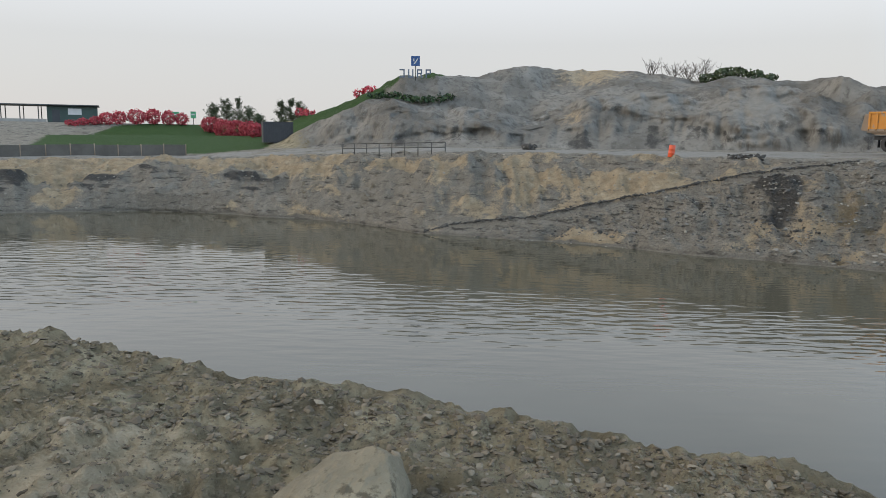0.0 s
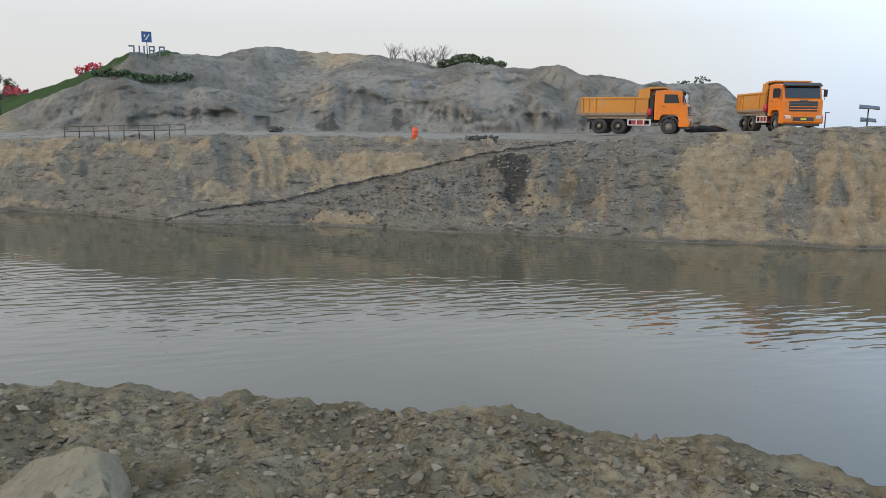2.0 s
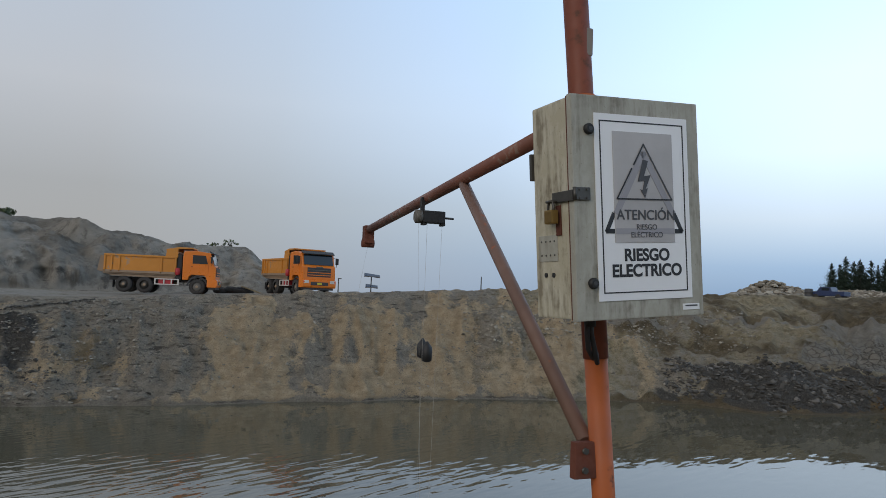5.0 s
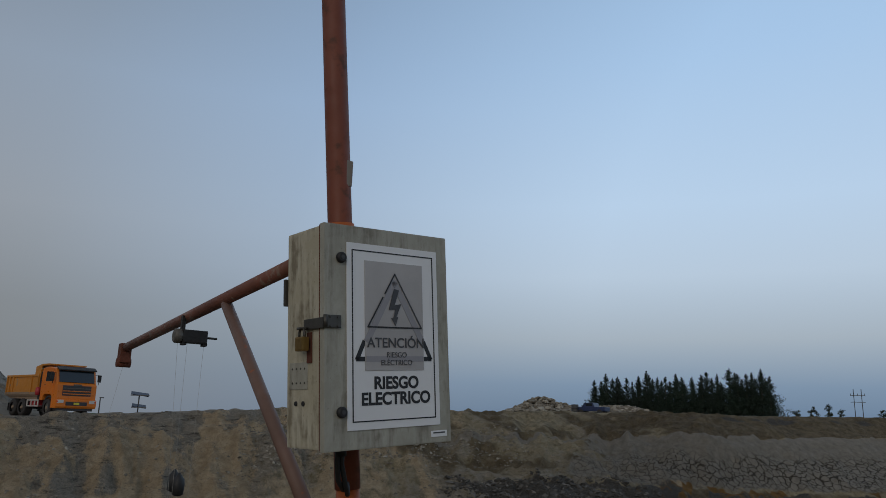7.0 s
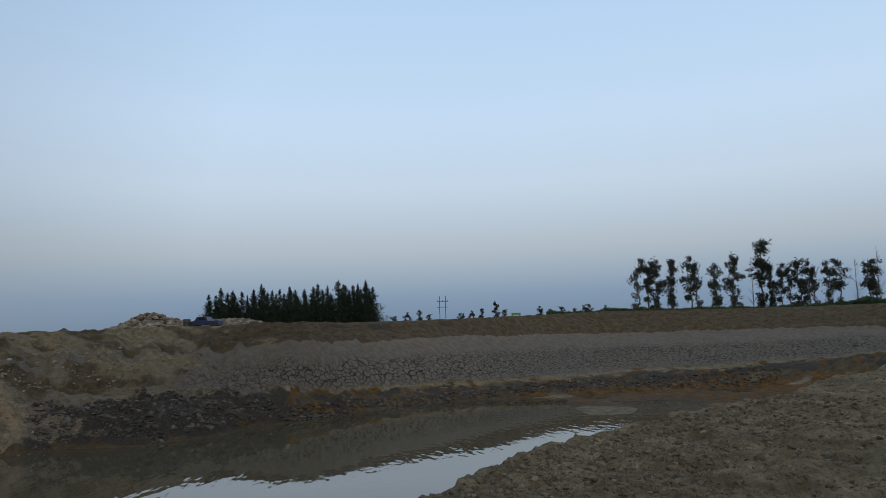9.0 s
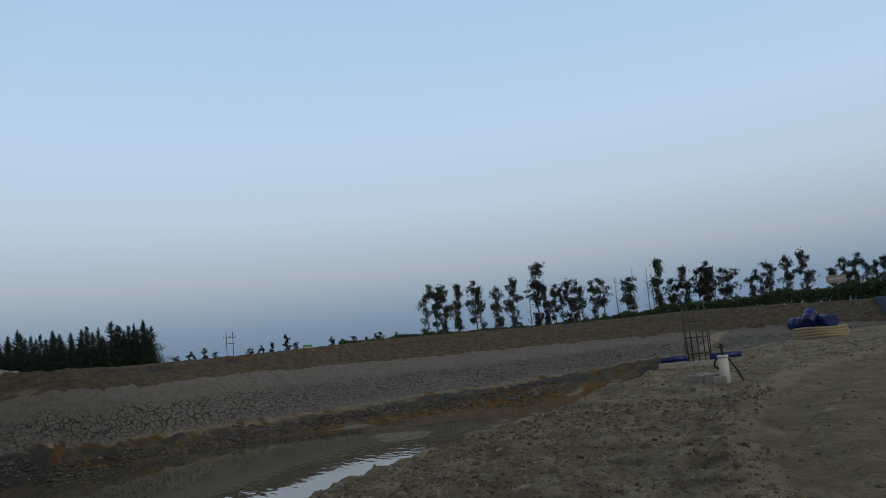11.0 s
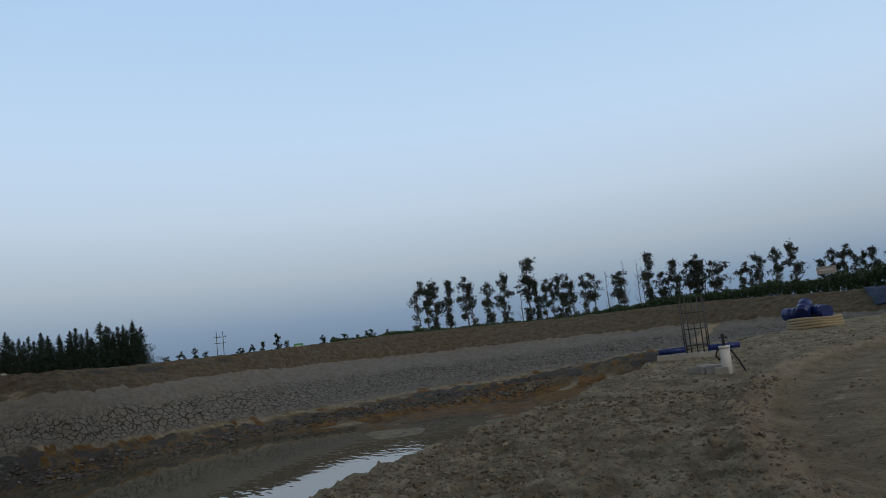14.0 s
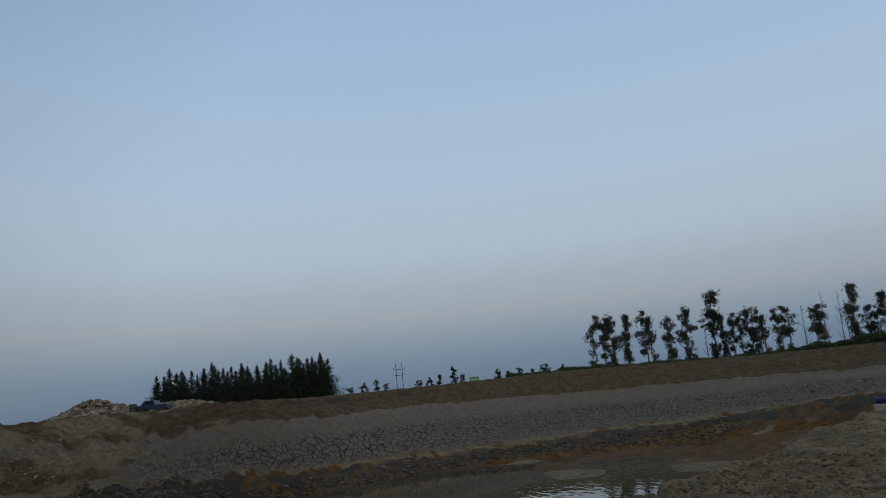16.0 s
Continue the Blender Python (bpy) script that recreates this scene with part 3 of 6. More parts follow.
    och = bank * (0.35 + 0.26 * streak + 0.6 * drip * smooth(26, 38, Q) + 0.28 * n2 + 0.34 * fbm(az_m, S * 10, 1.2, 4, 67)) + bank * right * smooth(8.1, 8.4, K) * 0.5 + bank * 0.14 * smooth(50, 62, Q) * (1 - smooth(86, 94, Q))
    och = och * (1 - 0.75 * below) + bank * 0.2 * np.exp(-((Q - 52) / 20) ** 2) * (1 - smooth(0.55, 0.85, S)) - bank * 0.2 * smooth(0.7, 0.9, S) * (1 - right)
    och = och + bank * (0.6 * np.exp(-((Q - 13) / 6) ** 2 - ((S - 0.66) / 0.12) ** 2) + 1.0 * np.exp(-((Q - 10) / 3.2) ** 2 - ((S - 0.05) / 0.09) ** 2))
    och = och + bank * 0.35 * smooth(-34, -30, Q) * (1 - smooth(-10, -2, Q)) * smooth(0.45, 0.6, S)
    och = och + 0.55 * hill * np.exp(-((Q - 11) / 3.5) ** 2) * smooth(12.2, 12.8, K) + 0.12 * hill * np.maximum(0, n1)
    och = och + bank * (1 - smooth(-14, -5, Q)) * (0.7 * smooth(0.42, 0.54, S + 0.1 * n1) * (0.85 + 0.5 * n2) - 0.3 * (1 - smooth(0.3, 0.45, S)))
    och = och + bank * (0.2 * smooth(-8, 0, Q) * (1 - smooth(14, 22, Q)) * (1 - below) + 0.1 * smooth(24, 44, Q + 9 * n1 + 4 * n2) * (1 - smooth(66, 76, Q)) * (1 - smooth(0.6, 0.9, S)))
    z["ochre"] = np.clip(och * (1 - 0.85 * right) * (1 - 0.5 * smooth(54, 70, Q + 4 * n1)), 0, 1)
    z["brown"] = np.clip(0.95 * smooth(5.6, 5.8, K) * (1 - smooth(6.1, 6.3, K)) * smooth(58, 72, Q) * (1 - smooth(102, 106, Q)) + 0.3 * bank * np.exp(-((Q - 27.5) / 4.0) ** 2) * (1 - smooth(0.55, 0.8, S)) * (0.8 + n2) + bank * smooth(80, 90, Q) * smooth(8.0, 8.1, K + 0.05 * n2) * 1.2 + bank * smooth(56, 72, Q) * (1 - smooth(88, 96, Q)) * (0.55 + 0.6 * n1 + 0.5 * n2) * smooth(7.0, 7.6, K) + bank * smooth(68, 76, Q) * (1 - smooth(6.95, 7.12, K + 0.08 * n2)) * (0.7 + 0.25 * smooth(82, 88, Q) + 0.4 * n2), 0, 1)
    # thin dark line along the ramp edge: shade of its undercut, put into colour
    edge_shade = np.exp(-((S - f) / 0.012) ** 2) * smooth(-3, 1, Q) * (1 - smooth(27.5, 30, Q)) * bank
    drk = 0.24 * below * bank * (0.75 + 0.9 * n2 + 0.8 * ledge) + 0.42 * edge_shade + (0.12 + 1.0 * n2) * bank * np.exp(-((Q - 23) / 1.7 - 0.6 * n1) ** 2) * smooth(0.1, 0.3, S) * (1 - smooth(0.6, 0.8, S))
    drk = drk + bank * (1.7 * np.exp(-((Q - 76.5) / 6.5) ** 4) + 0.45) * (1 - smooth(0.14, 0.26, S)) * smooth(66, 71, Q) * (0.6 + 0.9 * n2) * (1 - 0.4 * smooth(86, 92, Q))
    drk = drk + 0.45 * bank * (1 - smooth(-14, -4, Q)) * smooth(0.12, 0.25, S) * (1 - smooth(0.38, 0.5, S + 0.1 * n2)) * (0.6 + 0.7 * n1 + 1.2 * ledge)
    drk = drk + 0.8 * bank * np.exp(-((S - 0.9) / 0.05) ** 2) * smooth(82, 88, Q) * (1 - smooth(97, 104, Q)) * (0.4 + n2)
    drk = drk * (1 - 0.95 * np.exp(-((Q - 10) / 3.2) ** 2 - ((S - 0.05) / 0.09) ** 2))
    drk = drk + bank * smooth(80, 87, Q) * smooth(6.35, 6.75, K + 0.3 * n2) * (1 - smooth(6.98, 7.06, K + 0.06 * n1)) * (0.48 + 0.22 * n2 + 1.3 * fbm(X, Y, 0.6, 4, 70))
    z["dark"] = np.clip(drk, 0, 1)
    crackzone = bank * smooth(74, 88, Q + n1 * 4) * smooth(7.0, 7.25, K) * (1 - smooth(7.9, 8.05, K))
    z["mud"] = np.clip(crackzone * 1.2 + bank * np.exp(-((K - 8.03) / 0.06) ** 2) * smooth(55, 60, Q), 0, 1)
    z["crack"] = np.clip(crackzone * (1 - 0.85 * smooth(7.55, 7.75, K)), 0, 1)
    rst = bank * smooth(74, 84, Q) * (1 - smooth(7.02, 7.2, K)) * (0.36 + 0.6 * n2 + 0.9 * fbm(X, Y, 0.7, 3, 71)) + smooth(103, 107, Q + n2 * 3) * smooth(4.9, 5.2, K) * (1 - smooth(6.1, 6.5, K + 0.4 * n2)) * (1.05 + 0.7 * n2)
    z["rust"] = np.clip(rst, 0, 1)
    z["road"] = np.clip(flat * smooth(9.15, 9.35, K) * (1 - smooth(9.75, 9.95, K)) * (0.75 + 0.5 * n2), 0, 1)
    z["strip_haze"] = np.clip(on_track * (1.15 * np.exp(-(tyre / 0.17) ** 2) + 0.8 * np.exp(-((tyre + 1.7) / 0.25) ** 2) + 0.75 * np.exp(-((tyre + 3.4) / 0.7) ** 2) + 0.4 * np.exp(-((tyre - 1.0) / 0.15) ** 2)), 0, 1)
    z["ochre"] = np.clip(z["ochre"] + 0.75 * bank * np.exp(-((Q + 12) / 12) ** 2) * (1 - smooth(-4, -1, Q)) * np.exp(-((S - 0.78) / 0.12) ** 2) * (0.6 + n2), 0, 1)
    z["tread"] = np.clip(on_track * (np.exp(-((tyre + 0.35) / 0.45) ** 2) + np.exp(-((tyre + 1.9) / 0.35) ** 2)), 0, 1)
    z["arc"] = np.arctan2(Y + 33.58, X + 28.14) * 43.0
    z["rugged"] = np.clip(bank * (1 - 0.75 * right) + 0.55 * hill, 0, 1)
    beside = near * smooth(108, 120, Q)
    z["ochre"] = np.clip(z["ochre"] + beside * 0.8 * np.exp(-((lane + 0.1) / 0.4) ** 2), 0, 1)
    z["dark"] = np.clip(z["dark"] + beside * 0.75 * np.exp(-((lane + 0.85) / 0.4) ** 2), 0, 1)
    z["track"] = np.clip(on_track * 1.1, 0, 1)
    lawn = smooth(9.9, 10.2, K) * (1 - smooth(14.0, 14.6, K)) * (1 - smooth(-15, -12.5, Q)) * smooth(-31.5, -29, Q - (K - 10) * 2.2)
    cap = smooth(0, 0.6, K - 11.2 - 1.5 * smooth(-9, -4, Q)) * (1 - smooth(14.0, 14.6, K)) * smooth(-14, -12, Q) * (1 - smooth(-1.5, 1.0, Q + n1)) * (0.6 + 0.6 * n1 + 0.35)
    z["grass"] = np.clip(lawn * 1.2 + cap + smooth(16, 16.6, K) * 0.8, 0, 1)
    z["wet"] = np.clip((1 - smooth(POND + 0.02, POND + 0.25 + 0.1 * n2, Z)), 0, 1)
    spur = np.exp(-((Q - (132.4 + (K - 7.2) * 1.8)) / 0.5) ** 2) * smooth(7.1, 7.3, K) * (1 - smooth(8.7, 9.0, K))
    z["ochre"], z["mud"], z["crack"] = np.clip(z["ochre"] + 0.8 * spur, 0, 1), z["mud"] * (1 - spur), z["crack"] * (1 - spur)
    face = hill * smooth(10.05, 10.2, K) * (1 - smooth(10.6, 11.0, K))
    fan = hill * np.exp(-((Q - 22.3) / (0.3 + 3.0 * np.clip(11.0 - K, 0, 1))) ** 2) * (1 - smooth(10.8, 11.1, K))
    foot = slope * smooth(9.98, 10.01, K) * (1 - smooth(10.1, 10.22, K + 0.06 * n2)) * (1 - fan)
    z["dark"] = np.clip(z["dark"] + foot * (0.2 + 0.55 * fbm(az_m, Z * 0.4, 1.1, 4, 49)) + face * (1 - fan) * np.maximum(0, 0.1 + fbm(az_m, Z * 0.3, 0.9, 3, 68)) * 0.3 + hill * smooth(12, 12.5, K) * 0.3 * np.maximum(0, n1), 0, 1)
    z["road"] = np.clip(z["road"] + 0.6 * fan + 0.3 * hill * smooth(10.3, 10.6, K) * (1 - smooth(11.0, 11.4, K)) + 0.4 * hill * np.maximum(0, fbm(az_m, K * 4, 4.0, 3, 69)), 0, 1)
    # pale haze painted into the soil colour at the near bank's left
    z["strip_haze"] = np.clip(z["strip_haze"] + 0.72 * near * np.exp(-((Q + 28) / 12) ** 2 - ((R - 3.5) / 1.3) ** 2), 0, 1)
    z["ochre"] = np.clip(z["ochre"] + 0.5 * face * np.exp(-((Q - 9.0) / 1.6) ** 2), 0, 1)
    for name, v in z.items():
        a = me.attributes.new(name, "FLOAT", "POINT")
        a.data.foreach_set("value", np.ascontiguousarray((v + 0 * X).ravel(), dtype=np.float32))
    me.materials.append(SOIL)
    return tagged(new("ground", me), "eroded grey and ochre earth of an excavated pit with a trodden bank", "ground", kind="structure")


GROUND = ground()


def height_finder():
    """Looks up the land's height at x, y by a ray from above."""
    from mathutils.bvhtree import BVHTree
    me = GROUND.data
    tree = BVHTree.FromPolygons([v.co for v in me.vertices], [tuple(p.vertices) for p in me.polygons])

    def at(x, y):
        hit = tree.ray_cast(Vector((x, y, 60)), Vector((0, 0, -1)))
        return hit[0].z if hit[0] else 0.0
    return at


land = height_finder()


def polar(az, r):
    return r * math.sin(radians(az)), r * math.cos(radians(az))


def on_land(az, r, sink=0.0):
    x, y = polar(az, r)
    return x, y, land(x, y) - sink


def pond():
    az = np.arange(-90, 150, 2.0)
    rs = np.linspace(4.5, 95, 80)
    v = [(*polar(a, r), POND) for r in rs for a in az]
    n = len(az)
    faces = [(i * n + j, i * n + j + 1, (i + 1) * n + j + 1, (i + 1) * n + j) for i in range(len(rs) - 1) for j in range(n - 1)]
    sheet = mesh_object("water", v, faces, WATER)
    gust = sheet.data.attributes.new("gust", "FLOAT", "POINT")
    for k, (x, y, _) in enumerate(v):
        a = math.degrees(math.atan2(x, y))
        lane = math.exp(-((math.hypot(x, y) - 23.5 - 0.28 * max(0, 2 - a)) / (2.8 + 0.14 * max(0, 2 - a))) ** 2) * (1 - float(smooth(50, 62, a)))
        pool = math.exp(-((x - 51.5) ** 2 + (y + 23.6) ** 2) / 14) + math.exp(-((x - 61) ** 2 + (y + 34) ** 2) / 20)
        gust.data[k].value = 1.6 * lane + 0.8 * pool
    return tagged(sheet, "murky grey-brown pond water with small ripples", "water", kind="structure")


pond()


# ---- things: paints and stuffs ----
POST_TOP = plain("weathered_red_brown_paint", (0.20, 0.052, 0.025), 0.6, 0.0, 22, 0.35, (0.11, 0.04, 0.022), 0.55, 0.35, 0.002)
ORANGE_RUST = plain("orange_rusted_paint", (0.43, 0.105, 0.022), 0.55, 0.0, 22, 0.35, (0.10, 0.035, 0.018), 0.55, 0.35, 0.002)
ARM_PAINT = plain("faded_red_oxide_paint", (0.21, 0.082, 0.055), 0.6, 0.0, 25, 0.4, (0.27, 0.19, 0.15), 0.54, 0.3, 0.002)
STRUT_PAINT = plain("worn_strut_paint", (0.20, 0.115, 0.085), 0.6, 0.0, 18, 0.35, (0.40, 0.11, 0.035), 0.56, 0.3, 0.002)
def enamel(name, base, mould, pale):
    """Old enamel with blotches, mould that runs down, chalky patches and fine scratches."""
    m, nt, b = material(name)
    co = nt.nodes.new("ShaderNodeTexCoord").outputs["Object"]
    drawn = nt.nodes.new("ShaderNodeMapping")
    drawn.inputs["Scale"].default_value = (1, 1, 0.16)
    nt.links.new(co, drawn.inputs[0])
    blot, run, speck = noise_node(nt, 9, 8, 0.65, co), noise_node(nt, 26, 6, 0.65, drawn.outputs[0]), noise_node(nt, 110, 4, 0.7, co)
    col = mix(nt, ramp(nt, blot.outputs[0], [(0.42, (0, 0, 0)), (0.66, (1, 1, 1))]), base, pale)
    col = mix(nt, ramp(nt, calc(nt, "MULTIPLY", run.outputs[0], blot.outputs[0]), [(0.24, (0, 0, 0)), (0.36, (0.85, 0.85, 0.85))]), col, mould)
    col = mix(nt, ramp(nt, speck.outputs[0], [(0.62, (0, 0, 0)), (0.72, (0.7, 0.7, 0.7))]), col, mould)
    nt.links.new(col, b.inputs["Base Color"])
    b.inputs["Roughness"].default_value = 0.62
    bump(nt, b, speck.outputs[0], 0.25, 0.001)
    return m


BOX_PAINT = enamel("weathered_beige_enamel", (0.44, 0.40, 0.29), (0.17, 0.135, 0.08), (0.58, 0.55, 0.44))
BOX_DOOR = enamel("weathered_grey_enamel", (0.33, 0.32, 0.265), (0.17, 0.155, 0.115), (0.45, 0.44, 0.38))
STICKER = plain("white_vinyl", (0.78, 0.79, 0.80), 0.45, 0, 25, 0.05)
FADED = plain("faded_grey_label", (0.43, 0.415, 0.41), 0.5, 0, 60, 0.16)
GHOST = plain("faded_grey_print", (0.30, 0.295, 0.315), 0.5, 0, 60, 0.1)
INK = plain("black_print", (0.015, 0.015, 0.017), 0.5, 0, 60, 0.2)
INK_WORN = plain("worn_dark_print", (0.06, 0.06, 0.065), 0.5, 0, 90, 0.3, (0.3, 0.29, 0.29), 0.6)
BLACK = plain("black_rubber", (0.018, 0.018, 0.019), 0.6, 0, 40, 0.3)
MESH_PATCH = plain("grey_mortar", (0.25, 0.22, 0.19), 0.9, 0, 40, 0.2)
STEEL = plain("dull_dark_steel", (0.10, 0.095, 0.085), 0.5, 0.7, 40, 0.3, (0.14, 0.06, 0.03), 0.6)
BRASS = plain("tarnished_brass", (0.30, 0.19, 0.06), 0.45, 0.8, 60, 0.3)
RUST = plain("rust", (0.13, 0.04, 0.022), 0.85, 0, 60, 0.4)
TRUCK = plain("orange_truck_paint", (0.74, 0.20, 0.018), 0.35, 0, 5, 0.12, (0.36, 0.22, 0.11), 0.63)
TRUCK_BED = plain("dusty_orange_truck_paint", (0.58, 0.235, 0.03), 0.55, 0, 4, 0.22, (0.33, 0.25, 0.17), 0.55)
DUSTY = plain("dusty_brown_steel", (0.30, 0.22, 0.15), 0.75, 0, 6, 0.3)
TYRE = plain("dusty_tyre_rubber", (0.045, 0.042, 0.04), 0.85, 0, 12, 0.4, (0.14, 0.13, 0.115), 0.6)
RIM_STEEL = plain("dusty_wheel_steel", (0.15, 0.14, 0.125), 0.6, 0.3, 12, 0.3)
WHITE = plain("dirty_white_paint", (0.62, 0.60, 0.56), 0.5, 0, 8, 0.2, (0.3, 0.27, 0.22), 0.64)
RED = plain("red_paint", (0.42, 0.03, 0.04), 0.45, 0, 10, 0.2)
GREY_PLASTIC = plain("dark_grey_plastic", (0.05, 0.05, 0.052), 0.55, 0, 20, 0.2)
BLUE = plain("blue_plastic", (0.012, 0.03, 0.16), 0.35, 0, 6, 0.3, (0.10, 0.11, 0.16), 0.68)
TARP = plain("blue_grey_liner", (0.022, 0.042, 0.085), 0.85, 0, 3, 0.3, (0.12, 0.12, 0.12), 0.66)
CONCRETE = plain("pale_concrete", (0.36, 0.34, 0.30), 0.85, 0, 20, 0.2)
ROPE = plain("tan_hose", (0.38, 0.30, 0.18), 0.7, 0, 20, 0.25)
PVC = plain("white_pvc", (0.66, 0.65, 0.61), 0.45, 0, 12, 0.12, (0.3, 0.26, 0.2), 0.64)
GREEN_WALL = plain("dark_green_cladding", (0.045, 0.075, 0.06), 0.6, 0, 4, 0.25)
ROOF = plain("dark_roof_sheet", (0.06, 0.065, 0.065), 0.6, 0, 3, 0.2)
MESH_GREY = plain("grey_shade_cloth", (0.13, 0.115, 0.095), 0.9, 0, 6, 0.3)
ORANGE_PLASTIC = plain("orange_plastic", (0.72, 0.10, 0.03), 0.45, 0, 6, 0.15)
BARK = plain("grey_bark", (0.13, 0.11, 0.09), 0.9, 0, 8, 0.4)
TWIG = plain("bare_grey_twigs", (0.16, 0.14, 0.12), 0.9, 0, 8, 0.3)
YELLOW = plain("yellow_sign_paint", (0.65, 0.6, 0.05), 0.5, 0, 10, 0.1)
SIGN_GREEN = plain("green_sign_paint", (0.09, 0.36, 0.16), 0.5, 0, 10, 0.1)
SLATE = plain("slate_letter_paint", (0.13, 0.155, 0.2), 0.5, 0, 10, 0.15)
SIGN_BLUE = plain("blue_sign_paint", (0.03, 0.09, 0.24), 0.5, 0, 10, 0.15)
ROCK = plain("buff_sandstone", (0.26, 0.222, 0.15), 0.9, 0, 22, 0.5, (0.12, 0.1, 0.066), 0.52, 0.9, 0.02)


def glass_material():
    m, nt, b = material("dark_windscreen")
    b.inputs["Base Color"].default_value = (0.02, 0.025, 0.03, 1)
    b.inputs["Roughness"].default_value = 0.06
    return m


def panel_material():
    m, nt, b = material("solar_cells")
    b.inputs["Base Color"].default_value = (0.015, 0.02, 0.045, 1)
    b.inputs["Roughness"].default_value = 0.25
    return m


def leaf_material(name, dark, lite, rough=0.65):
    m, nt, b = material(name)
    geo = nt.nodes.new("ShaderNodeNewGeometry")
    col = ramp(nt, geo.outputs["Random Per Island"], [(0.0, dark), (1.0, lite)])
    info = nt.nodes.new("ShaderNodeObjectInfo")
    hue = node(nt, "ShaderNodeHueSaturation")
    nt.links.new(calc(nt, "ADD", calc(nt, "MULTIPLY", info.outputs["Random"], 0.5), 0.75), hue.inputs["Value"])
    nt.links.new(col, hue.inputs["Color"])
    nt.links.new(hue.outputs[0], b.inputs["Base Color"])
    b.inputs["Roughness"].default_value = rough
    return m


def pebble_material(name, stops):
    m, nt, b = material(name)
    geo = nt.nodes.new("ShaderNodeNewGeometry")
    fine = noise_node(nt, 40, 5, 0.7, geo.outputs["Position"])
    col = ramp(nt, geo.outputs["Random Per Island"], stops)
    nt.links.new(mix(nt, calc(nt, "MULTIPLY", fine.outputs[0], 0.5), col, (0.12, 0.105, 0.08)), b.inputs["Base Color"])
    b.inputs["Roughness"].default_value = 0.9
    bump(nt, b, fine.outputs[0], 0.6, 0.01)
    return m


GLASS, SOLAR = glass_material(), panel_material()
PEBBLE = pebble_material("soil_clods", [(0.0, (0.09, 0.07, 0.045)), (0.6, (0.17, 0.135, 0.088)), (0.93, (0.23, 0.185, 0.125)), (1.0, (0.34, 0.29, 0.21))])
DARK_STONE = pebble_material("dark_spoil", [(0.0, (0.02, 0.02, 0.02)), (0.7, (0.07, 0.068, 0.065)), (1.0, (0.2, 0.19, 0.175))])
MID_STONE = pebble_material("grey_blocks", [(0.0, (0.07, 0.066, 0.058)), (0.6, (0.19, 0.178, 0.152)), (1.0, (0.36, 0.335, 0.285))])
BANK_STONE = pebble_material("bank_stones", [(0.0, (0.16, 0.14, 0.11)), (0.6, (0.28, 0.25, 0.20)), (1.0, (0.5, 0.46, 0.38))])
PINE = leaf_material("conifer_needles", (0.006, 0.018, 0.010), (0.022, 0.042, 0.024))
EUC = leaf_material("eucalyptus_leaves", (0.008, 0.018, 0.010), (0.032, 0.045, 0.026))
HEDGE = leaf_material("hedge_leaves", (0.012, 0.03, 0.010), (0.05, 0.095, 0.028))
BLOOM = leaf_material("red_blossom", (0.35, 0.03, 0.05), (0.72, 0.10, 0.12))
SHRUB = leaf_material("shrub_leaves", (0.03, 0.05, 0.02), (0.09, 0.11, 0.05))


def text_part(words, size, at, mat, parent, name="lettering", rot=(90, 0, 0), bold=0.0, wide=1.0):
    cu = bpy.data.curves.new(name, "FONT")
    cu.body, cu.size, cu.align_x, cu.align_y, cu.extrude, cu.offset = words, size, "CENTER", "CENTER", 0.0004, bold
    tmp = bpy.data.objects.new(name, cu)
    scene.collection.objects.link(tmp)
    me = bpy.data.meshes.new_from_object(tmp.evaluated_get(bpy.context.evaluated_depsgraph_get()))
    bpy.data.objects.remove(tmp)
    me.materials.append(mat)
    ob = new(name, me)
    ob.parent = parent
    ob.matrix_basis = pose(*at, *rot) @ Matrix.Diagonal((wide, 1, 1, 1))
    return ob


# ---- the hoist post with the electrical box ----
POST_A, POST_B = Vector((2.489, 1.064, 2.962)), Vector((2.686, 0.955, 0.765))


def post_at(z):
    return POST_A + (POST_B - POST_A) * ((POST_A.z - z) / (POST_A.z - POST_B.z))


